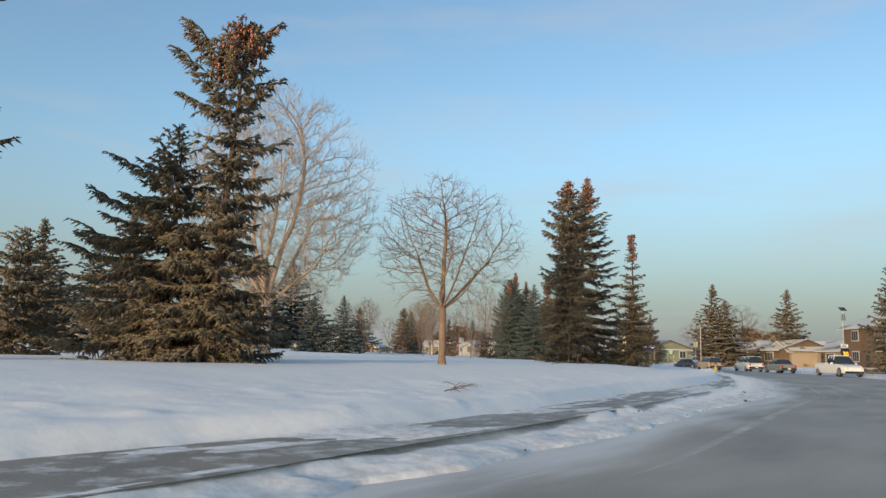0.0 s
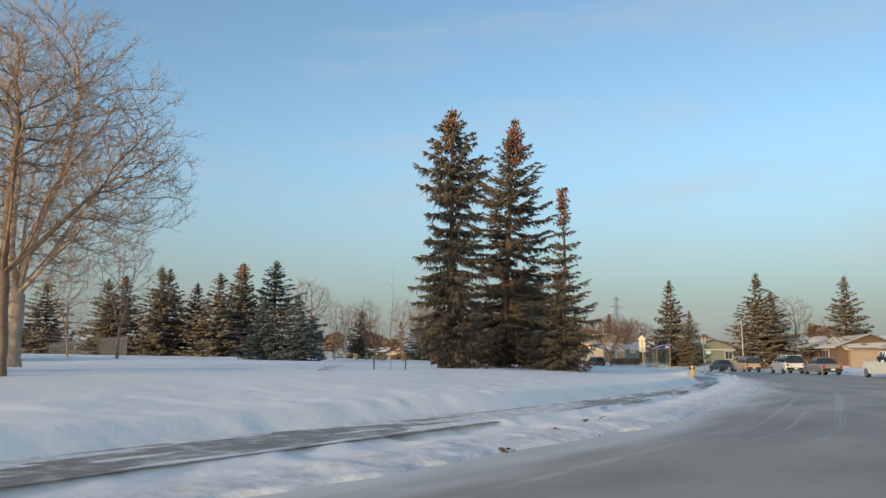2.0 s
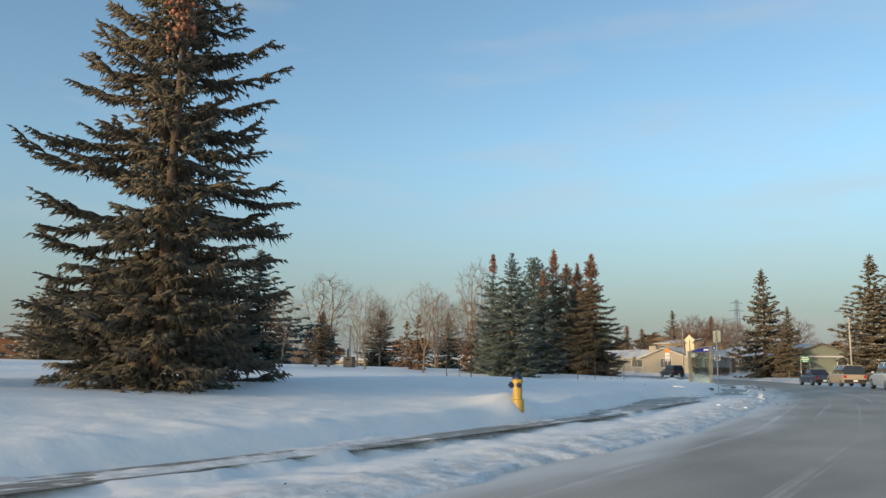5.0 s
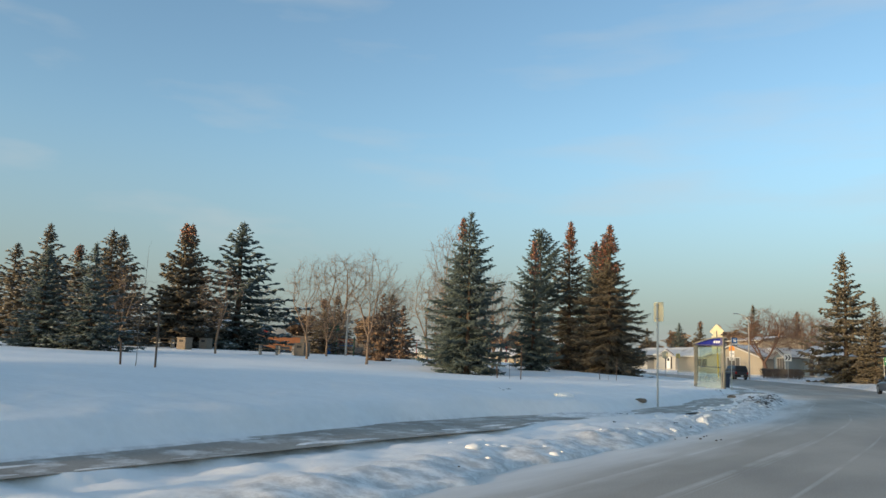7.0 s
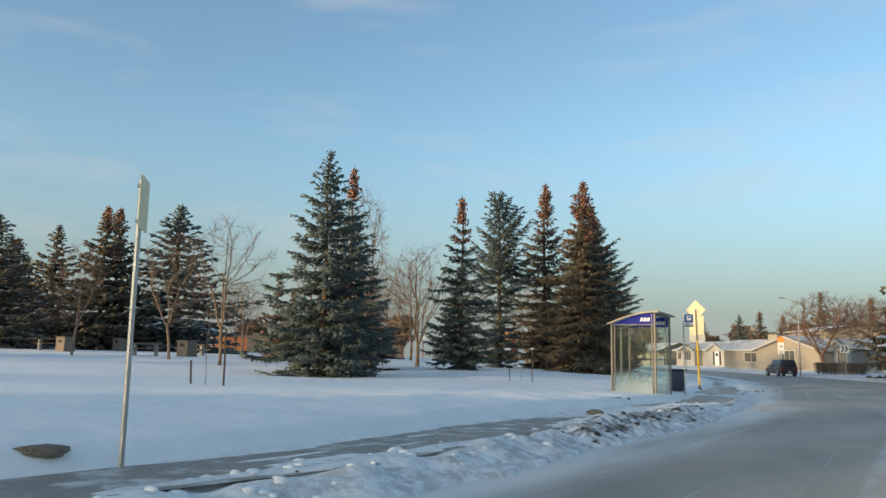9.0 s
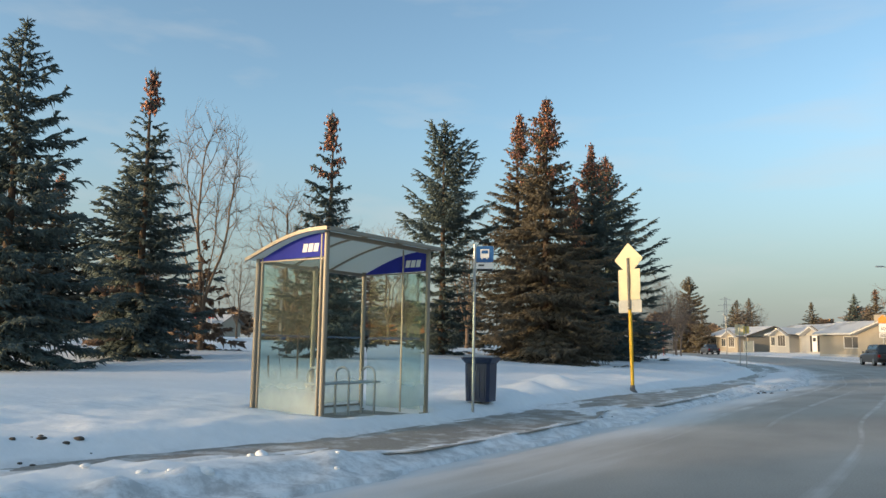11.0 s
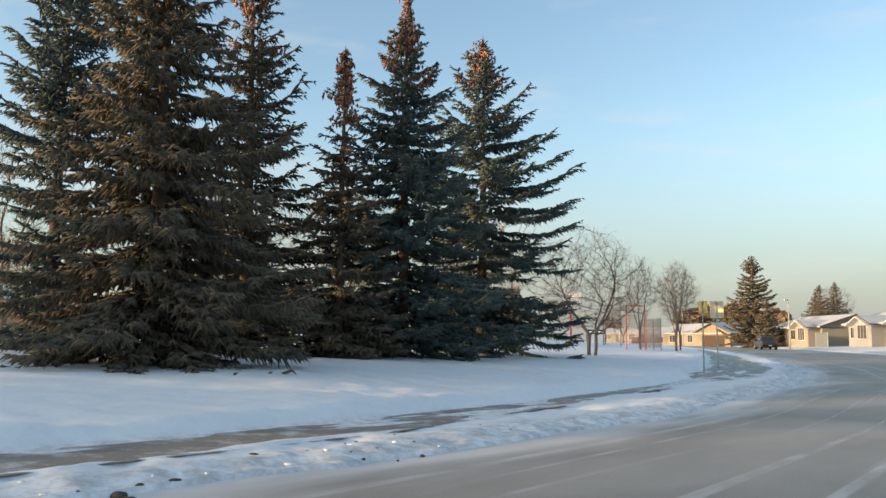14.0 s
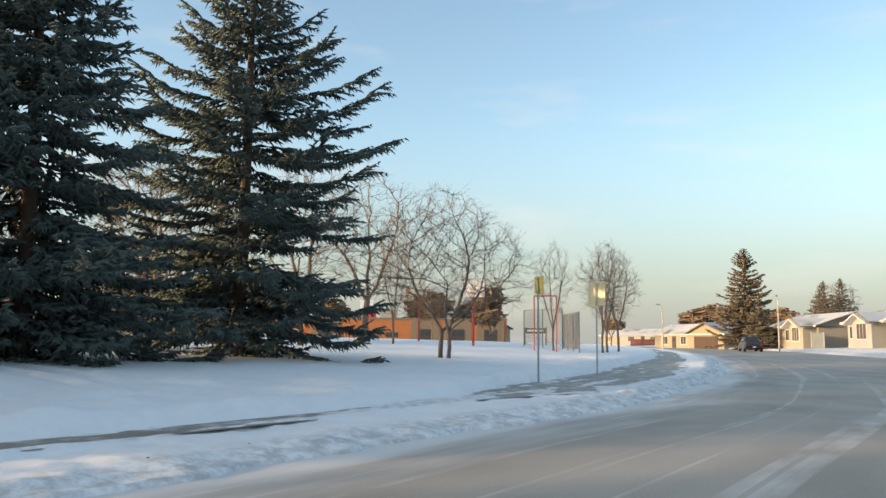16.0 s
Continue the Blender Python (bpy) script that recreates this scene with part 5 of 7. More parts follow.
def stop_sign_post(x, y):
    z = floor_at(x, y) - 0.08
    e = thing("bus_stop_sign", pose(x, y, z, 0, 0, 22), "slim steel pole with a blue and white bus stop sign", "sign")
    part("pole", tube(bmesh.new(), [(0, 0, -0.2), (0, 0, 2.72)], 0.022, 8), STEEL, e)
    p = part("sign_plate", shift(plate(bmesh.new(), 0.28, 0.26, 0.004), pose(0.17, -0.03, 2.56)), BLUE_SIGN, e, "blue plate with a white bus symbol")
    part("lower_plate", shift(plate(bmesh.new(), 0.28, 0.14, 0.004), pose(0.17, -0.03, 2.355)), WHITE, e, "white plate with dark bars")
    bm = box(bmesh.new(), 0.10, -0.040, 2.50, 0.24, -0.036, 2.64, bevel=0.0)
    part("bus_symbol", bm, WHITE, p, "white bus seen from the front")
    part("symbol_window", boxed(0.117, -0.044, 2.57, 0.223, -0.041, 2.62), BLUE_SIGN, p)
    for i in (0.125, 0.205):
        part("symbol_wheel", boxed(i - 0.012, -0.040, 2.48, i + 0.012, -0.036, 2.497), WHITE, p)
    part("dark_strip", boxed(0.04, -0.040, 2.288, 0.30, -0.036, 2.325), BLACK, e, "dark strip along the lower edge")
    part("text_bar", boxed(0.07, -0.038, 2.37, 0.16, -0.035, 2.395), BLACK, e)


stop_sign_post(25.45, 94.86)


def litter_bin(x, y):
    z = floor_at(x, y) - 0.04
    e = thing("litter_bin", pose(x, y, z + 0.03, 0, 0, 12) @ Matrix.Scale(0.88, 4), "square dark blue litter bin half sunk in snow", "bin")
    def corners(r, zz, c=0.05):
        return [(r, -r + c, zz), (r, r - c, zz), (r - c, r, zz), (-r + c, r, zz), (-r, r - c, zz), (-r, -r + c, zz), (-r + c, -r, zz), (r - c, -r, zz)]

    part("body", loft_body(bmesh.new(), [corners(0.235, 0.03), corners(0.245, 0.40), corners(0.25, 0.74)]), BLUE_DARK, e, "tapered dark blue panels")
    part("rim", loft_body(bmesh.new(), [corners(0.255, 0.742), corners(0.305, 0.82), corners(0.31, 0.85), corners(0.27, 0.855)]), BLUE_DARK, e, "flared overhanging rim")
    for k in range(4):
        part("side_rib", boxed(-0.15 + k * 0.1 - 0.01, -0.252, 0.10, -0.15 + k * 0.1 + 0.01, -0.236, 0.70), BLUE_DARK, e)


litter_bin(25.1, 95.65)


DARK_STEEL = mat("dull_dark_steel", (0.16, 0.15, 0.14), 0.6, var=0.2, scale=5, metal=0.4, bump=0.1)
SIGN_GREY = mat("dull_sign_sheet", (0.58, 0.55, 0.47), 0.5, var=0.1, scale=4, fine=25, bump=0.03)


def warning_post(x, y):
    z = floor_at(x, y) - 0.05
    e = thing("road_sign", pose(x, y, z, 0, -1.4, -12), "yellow post with a diamond sign and three plates seen from behind", "sign")
    part("post", boxed(-0.035, -0.035, 0.12, 0.035, 0.035, 2.16, bevel=0.006), YELLOW, e, "bright yellow sleeve")
    part("inner_post", boxed(-0.03, -0.050, 2.14, 0.03, -0.016, 3.50, bevel=0.004), DARK_STEEL, e, "weathered dark inner post")
    part("anchor", lathe(bmesh.new(), [(0.13, -0.2), (0.12, 0.03), (0.07, 0.10), (0.055, 0.20), (0.05, 0.205)], 14), DARK_STEEL, e, "dark flared steel anchor at the foot")
    d = plate(bmesh.new(), 0.62, 0.62, 0.004, 0.04)
    part("diamond_plate", shift(d, pose(0, 0, 3.47, 0, 45, 0)), SIGN_BACK_SUNLIT, e, "bare metal back of a diamond sign")
    for w, h, zc, yy in ((0.66, 0.62, 2.90, 0.006), (0.64, 0.27, 2.535, -0.010), (0.70, 0.33, 2.235, 0.006)):
        part("sign_plate", shift(plate(bmesh.new(), w, h, 0.003, 0.03), pose(0, yy, zc)), SIGN_BACK_SUNLIT if zc > 2.3 else SIGN_GREY, e, "bare metal back of a sign plate")
    for zc in (2.2, 2.35, 2.6, 3.0, 3.3, 3.55):
        part("bolt", lathe(bmesh.new(), [(0.012, 0), (0.012, 0.012)], 6), STEEL, e).matrix_basis = pose(0, -0.051, zc, 90, 0, 0)


warning_post(24.55, 103.9)


def plate_post(x, y, top, w, h, turn, label, post=None, lean=0.0, face=None):
    z = floor_at(x, y) - 0.05
    e = thing("road_sign", pose(x, y, z, 0, lean, turn), label, "sign")
    H = top - z
    part("post", tube(bmesh.new(), [(0, 0, -0.2), (0, 0, H)], 0.026, 8), post or STEEL, e)
    part("sign_plate", shift(plate(bmesh.new(), w, h, 0.004, 0.03), pose(0, 0.032, H - h / 2 + 0.02)), face or SIGN_BACK_SUNLIT, e, "bare metal back of the plate" if not face else "")
    for dz in (0.06, h - 0.1):
        part("bracket", boxed(-0.05, -0.03, H - dz - 0.015, 0.05, 0.027, H - dz + 0.015), STEEL, e)


plate_post(24.05, 73.55, 2.78, 0.45, 0.50, -52, "rectangular road sign on a thin steel pole seen from behind")
plate_post(17.9, 141.0, 2.95, 0.60, 0.75, 4, "large rectangular road sign on a steel pole seen from behind")
plate_post(19.65, 135.6, 2.66, 0.42, 0.45, -20, "pale yellow road sign on a thin steel pole", face=mat("faded_yellow_sheet", (0.80, 0.60, 0.18), 0.5, var=0.1, scale=4, bump=0.02))


def street_lamp(x, y, top, turn, reach=1.7):
    z = floor_at(x, y) - 0.05
    H = top - z
    e = thing("street_lamp", pose(x, y, z, 0, 0, turn), "pale steel street lamp with a curved arm", "street lamp", "street lamps")
    arm = [(0, 0, -0.2), (0, 0, H * 0.5), (0, 0, H * 0.86)] + [(reach * (1 - math.cos(a)), 0, H * 0.86 + H * 0.14 * math.sin(a)) for a in (0.3, 0.7, 1.1, 1.5)]
    part("pole", tube(bmesh.new(), arm, [0.09, 0.075, 0.055, 0.05, 0.045, 0.04, 0.04], 10), POLE_WOOD, e)
    part("lamp_head", shift(boxed(-0.32, -0.12, -0.06, 0.32, 0.12, 0.05, bevel=0.04), pose(reach * 0.93 + 0.27, 0, H)), STEEL, e)
    part("base_plate", boxed(-0.18, -0.18, -0.1, 0.18, 0.18, 0.06, bevel=0.02), KERB, e)


def zone_plates(e):
    tab = prism(bmesh.new(), [(-0.36, 0), (0.36, 0), (0.36, 0.42), (0, 0.74), (-0.36, 0.42)], -0.13, -0.12)
    part("school_tab", shift(tab, pose(0, 0, 3.62)), ORANGE, e, "orange five-sided school plate")
    p = part("speed_plate", shift(plate(bmesh.new(), 0.64, 0.78, 0.004), pose(0, -0.125, 3.18)), WHITE, e, "white speed plate")
    letters("30", 0.44, pose(0, -0.133, 3.10, 90, 0, 0), BLACK, p)
    p = part("hours_plate", shift(plate(bmesh.new(), 0.64, 0.46, 0.004), pose(0, -0.125, 2.52)), WHITE, e, "white hours plate")
    for zz in (2.62, 2.50, 2.38):
        part("text_bar", boxed(-0.24, -0.135, zz - 0.03, 0.24, -0.130, zz + 0.03), BLACK, p)


def school_zone_sign(x, y):
    e = thing("school_zone_sign", pose(x, y, floor_at(x, y) - 0.05), "orange school sign over a white speed plate on a steel post", "sign")
    part("post", tube(bmesh.new(), [(0, -0.08, -0.3), (0, -0.08, 4.4)], 0.04, 8), STEEL, e)
    zone_plates(e)


street_lamp(41.0, 124.4, 7.2, 200, reach=0.9)
street_lamp(26.4, 160.2, 8.4, 215)
street_lamp(0.65, 202.1, 6.3, 250, reach=0.15)
street_lamp(-13.2, 203.6, 5.8, 250, reach=0.5)
street_lamp(39.6, 28.0, 8.0, 160)
school_zone_sign(24.25, 166.0)


def glowing(name, col, strength):
    m = mat(name, col, 0.5, var=0.05, bump=0)
    b = m.node_tree.nodes["Principled BSDF"]
    b.inputs["Emission Color"].default_value = (*col, 1)
    b.inputs["Emission Strength"].default_value = strength
    return m


def speed_display(x, y, turn):
    """A radar speed display on a tall steel pole, with its solar panel and battery box above."""
    e = thing("speed_display", pose(x, y, floor_at(x, y) - 0.05, 0, 0, turn), "black speed display with lit orange digits on a pale pole", "sign")
    part("pole", tube(bmesh.new(), [(0, 0, -0.3), (0, 0, 3.0), (0, 0, 6.3)], [0.08, 0.07, 0.055], 10), STEEL, e)
    part("base_plate", boxed(-0.17, -0.17, -0.1, 0.17, 0.17, 0.06, bevel=0.02), KERB, e)
    c = part("display_case", boxed(-0.40, -0.22, 1.95, 0.40, -0.08, 2.62, bevel=0.03), BLACK, e, "black display case")
    part("case_rim", boxed(-0.42, -0.235, 2.625, 0.42, -0.07, 2.66, bevel=0.01), STEEL, c)
    letters("30", 0.62, pose(0, -0.224, 2.07, 90, 0, 0), glowing("orange_diodes", (0.9, 0.30, 0.03), 1.6), c, "digits")
    p = part("top_plate", shift(plate(bmesh.new(), 0.80, 0.30, 0.004, 0.03), pose(0, -0.1, 2.86)), WHITE, e, "white plate with dark writing")
    for zz, w in ((2.92, 0.42), (2.80, 0.58)):
        part("text_bar", boxed(-w / 2, -0.112, zz - 0.035, w / 2, -0.107, zz + 0.035), BLACK, p)
    part("battery_box", boxed(-0.16, -0.24, 5.25, 0.16, -0.06, 5.85, bevel=0.02), STEEL, e, "grey battery box")
    part("solar_panel", shift(boxed(-0.34, -0.25, -0.02, 0.34, 0.25, 0.02, bevel=0.006), pose(0, -0.05, 6.34, 40, 0, 0)), CAR_GLASS, e, "dark tilted solar panel")


speed_display(38.8, 76.0, 12)


# ---- vehicles ----
def ring_at(y, w, z0, z1, top=None, r=0.12):
    t = w if top is None else top
    return [(-w * 0.96, y, z0), (-w, y, z0 + r), (-w, y, (z0 + z1) / 2), (-t * 0.99, y, z1 - r), (-t + r, y, z1), (0, y, z1 + 0.02), (t - r, y, z1), (t * 0.99, y, z1 - r), (w, y, (z0 + z1) / 2), (w, y, z0 + r), (w * 0.96, y, z0), (0, y, z0)]


PAINTS = {k: mat(k + "_car_paint", c, 0.28, var=0.12, scale=3, bump=0.0, spec=0.6) for k, c in
          (("white", (0.68, 0.68, 0.66)), ("grey", (0.20, 0.20, 0.20)), ("dark", (0.045, 0.045, 0.05)), ("gold", (0.36, 0.30, 0.22)), ("blue", (0.04, 0.06, 0.10)))}
TAIL = mat("tail_lamp_red", (0.35, 0.012, 0.01), 0.2, var=0.1, bump=0)
HEAD = mat("head_lamp_clear", (0.6, 0.6, 0.58), 0.1, var=0.1, bump=0)
CHROME = mat("chrome", (0.6, 0.6, 0.6), 0.15, var=0.05, metal=1.0, bump=0)


def vehicle(kind, paint, x, y, turn, label, z=None):
    """Nose along local +y."""
    z0 = float(road_z(y)) if z is None else z
    e = thing({"pickup": "pickup_truck"}.get(kind, "car"), pose(x, y, z0, 0, 0, turn), label, "vehicle", "parked vehicles")
    col = PAINTS[paint]
    w, L, H, belt = {"suv": (0.92, 4.6, 1.68, 1.02), "car": (0.88, 4.5, 1.44, 0.92), "pickup": (0.98, 5.6, 1.85, 1.12)}[kind]
    h = L / 2
    secs = [ring_at(-h, w * 0.86, 0.42, belt - 0.12), ring_at(-h + 0.12, w * 0.95, 0.30, belt - 0.02), ring_at(-h + 0.6, w, 0.26, belt), ring_at(0, w, 0.26, belt),
            ring_at(h - 1.35, w, 0.26, belt - 0.02), ring_at(h - 0.45, w * 0.97, 0.28, belt - 0.14), ring_at(h - 0.1, w * 0.88, 0.34, belt - 0.26), ring_at(h, w * 0.78, 0.42, belt - 0.34)]
    part("body", loft_body(bmesh.new(), secs), col, e, smooth=False)
    if kind == "pickup":
        span = (-0.55, 1.35)
        part("bed_rim", boxed(-w * 0.98, -h + 0.08, belt - 0.01, w * 0.98, -0.7, belt + 0.06, bevel=0.02), col, e)
    elif kind == "suv":
        span = (-h + 0.06, 0.95)
    else:
        span = (-h + 0.75, 0.95)
    y0, y1 = span
    sl = 0.18 if kind != "car" else 0.62
    cab = [ring_at(y0, w * 0.86, belt - 0.06, belt + 0.02, w * 0.86, 0.03), ring_at(y0 + sl, w * 0.88, belt - 0.06, H - 0.04, w * 0.70, 0.06), ring_at(y0 + sl + 0.25, w * 0.89, belt - 0.06, H, w * 0.72, 0.06),
           ring_at(y1 - 0.75, w * 0.89, belt - 0.06, H - 0.02, w * 0.72, 0.06), ring_at(y1, w * 0.88, belt - 0.06, belt + 0.02, w * 0.86, 0.03)]
    part("cabin_glass", loft_body(bmesh.new(), cab), CAR_GLASS, e, "dark tinted windows")
    part("roof", boxed(-w * 0.69, y0 + sl + 0.02, H - 0.05, w * 0.69, y1 - 0.72, H + 0.025, bevel=0.03), col, e)
    for sx in (-1, 1):
        for yy in (y0 + sl + 0.12, (y0 + y1) / 2 - 0.05, y1 - 0.62):
            p = tube(bmesh.new(), [(sx * w * 0.905, yy - 0.02, belt - 0.04), (sx * w * 0.73, yy, H - 0.05)], 0.032, 6)
            part("pillar", p, col, e)
        part("mirror", boxed(sx * (w + 0.09) - 0.08, y1 - 0.45, belt - 0.02, sx * (w + 0.09) + 0.08, y1 - 0.33, belt + 0.12, bevel=0.03), col, e)
        part("tail_lamp", boxed(sx * w * 0.78 - 0.10, -h - 0.005, belt - 0.34, sx * w * 0.78 + 0.10, -h + 0.06, belt - 0.12, bevel=0.02), TAIL, e, "red tail lamp")
        part("headlight", boxed(sx * w * 0.66 - 0.12, h - 0.09, belt - 0.52, sx * w * 0.66 + 0.12, h + 0.006, belt - 0.38, bevel=0.02), HEAD, e, "clear headlight")
    part("rear_bumper", boxed(-w * 0.88, -h - 0.06, 0.34, w * 0.88, -h + 0.1, 0.56, bevel=0.04), BLACK if kind != "pickup" else CHROME, e)
    part("front_bumper", boxed(-w * 0.82, h - 0.1, 0.32, w * 0.82, h + 0.05, 0.5, bevel=0.04), BLACK, e)
    part("plate_bar", boxed(-0.16, -h - 0.066, 0.40, 0.16, -h - 0.061, 0.52), WHITE, e)
    R = 0.34 if kind != "pickup" else 0.39
    for sx in (-1, 1):
        for yy in (-h + 0.85, h - 0.85):
            wm = pose(sx * (w - 0.11), yy, R, 0, 90, 0)
            t = part("tyre", shift(lathe(bmesh.new(), [(R - 0.08, -0.11), (R - 0.015, -0.105), (R, -0.08), (R, 0.08), (R - 0.015, 0.105), (R - 0.08, 0.11)], 20), wm), BLACK, e)
            part("rim", shift(lathe(bmesh.new(), [(0.05, -0.12), (R - 0.1, -0.115), (R - 0.1, 0.115), (0.05, 0.12)], 14), wm), STEEL, t)
    return e


vehicle("suv", "white", 36.0, 92.3, 1, "white sport utility car parked along the kerb")
vehicle("car", "grey", 36.3, 84.5, 0, "grey hatchback parked along the kerb")
vehicle("pickup", "white", 37.0, 73.5, 180, "white pickup truck parked along the kerb")
vehicle("suv", "gold", 36.8, 108.2, 4, "sand-coloured sport utility car parked along the kerb")
vehicle("car", "blue", 36.0, 116.0, 8, "dark blue saloon parked along the kerb")
vehicle("suv", "dark", 24.6, 158.2, 24, "dark sport utility car parked by the far kerb")
vehicle("car", "dark", -0.4, 197.3, 32, "dark saloon car standing on the bend")


# ---- houses ----
SIDING = {k: mat(k + "_siding", c, 0.8, var=0.07, scale=0.9, fine=14, bump=0.25) for k, c in
          (("cream", (0.34, 0.30, 0.24)), ("white", (0.40, 0.385, 0.355)), ("green", (0.20, 0.22, 0.17)), ("blue", (0.18, 0.22, 0.25)), ("brown", (0.15, 0.095, 0.06)), ("tan", (0.33, 0.27, 0.20)), ("grey", (0.30, 0.29, 0.28)))}
TRIM = mat("white_trim", (0.58, 0.56, 0.52), 0.6, var=0.05, bump=0.02)
DOOR_DARK = mat("dark_door", (0.06, 0.05, 0.05), 0.5, var=0.2, bump=0.05)
GARAGE = mat("garage_door_paint", (0.52, 0.47, 0.40), 0.6, var=0.08, bump=0.05)


def window(e, x, y, z, w, h, axis, panes=3, pane=None):
    """A framed window standing 3 cm proud of a wall. axis: 'f' front (-y), 'l' side (-x)."""
    m = pose(x, y, z) if axis == "f" else pose(x, y, z, 0, 0, -90)
    win = part("window", shift(boxed(-w / 2 - 0.08, -0.05, -0.08, w / 2 + 0.08, 0.0, h + 0.08, bevel=0.012), m), TRIM, e, "white-framed window")
    pw = w / panes
    for i in range(panes):
        part("pane", shift(boxed(-w / 2 + i * pw + 0.03, -0.058, 0.02, -w / 2 + (i + 1) * pw - 0.03, -0.052, h - 0.02), m), pane or PANE, win)


def gable(bm, x0, x1, y0, y1, z, rise, over, t=0.16, along="x"):
    """A pitched roof slab over a box; the ridge runs along the named axis."""
    if along == "x":
        c, half = (y0 + y1) / 2, (y1 - y0) / 2 + over
        drop = rise * over / (half - over)
        o = [(c - half, z - drop), (c, z + rise), (c + half, z - drop), (c + half, z - drop + t), (c, z + rise + t), (c - half, z - drop + t)]
        vs = [[bm.verts.new((x, y, zz)) for y, zz in o] for x in (x0 - over, x1 + over)]
    else:
        c, half = (x0 + x1) / 2, (x1 - x0) / 2 + over
        drop = rise * over / (half - over)
        o = [(c - half, z - drop), (c, z + rise), (c + half, z - drop), (c + half, z - drop + t), (c, z + rise + t), (c - half, z - drop + t)]
        vs = [[bm.verts.new((x, y, zz)) for x, zz in o] for y in (y0 - over, y1 + over)]
    a, b = vs
    n = len(a)
    for i in range(n):
        bm.faces.new((a[i], a[(i + 1) % n], b[(i + 1) % n], b[i]))
    bm.faces.new((a[0], a[1], a[4], a[5]))
    bm.faces.new((a[1], a[2], a[3], a[4]))
    bm.faces.new((b[0], b[1], b[4], b[5]))
    bm.faces.new((b[1], b[2], b[3], b[4]))
    bmesh.ops.recalc_face_normals(bm, faces=bm.faces)
    return bm


def gable_wall(x0, x1, y0, y1, z0, z, rise, along):
    """Walls of a box with its two gable ends, one closed solid."""
    bm = bmesh.new()
    if along == "x":
        c = (y0 + y1) / 2
        return shift(prism(bm, [(y0, z0), (y1, z0), (y1, z), (c, z + rise), (y0, z)], -x1, -x0), pose(0, 0, 0, 0, 0, 90))
    c = (x0 + x1) / 2
    return prism(bm, [(x0, z0), (x1, z0), (x1, z), (c, z + rise), (x0, z)], y0, y1)


GATE_GREY = mat("grey_green_gate", (0.17, 0.19, 0.185), 0.8, var=0.15, scale=2, fine=20, bump=0.2)


def board_gate(x, y, turn, w, h, label):
    e = thing("yard_gate", pose(x, y, floor_at(x, y), 0, 0, turn), label, "gate", "yard gates")
    n = int(w / 0.16)
    for i in range(n):
        part("board", boxed(i * w / n, -0.012, 0.06, (i + 1) * w / n - 0.012, 0.012, h), GATE_GREY, e)
    for zz in (0.35, h - 0.25):
        part("rail", boxed(0, 0.013, zz - 0.04, w, 0.05, zz + 0.04), GATE_GREY, e)
    for px in (-0.06, w + 0.04):
        part("post", boxed(px - 0.05, -0.05, -0.3, px + 0.05, 0.05, h + 0.08, bevel=0.008), STONE_GREY, e)


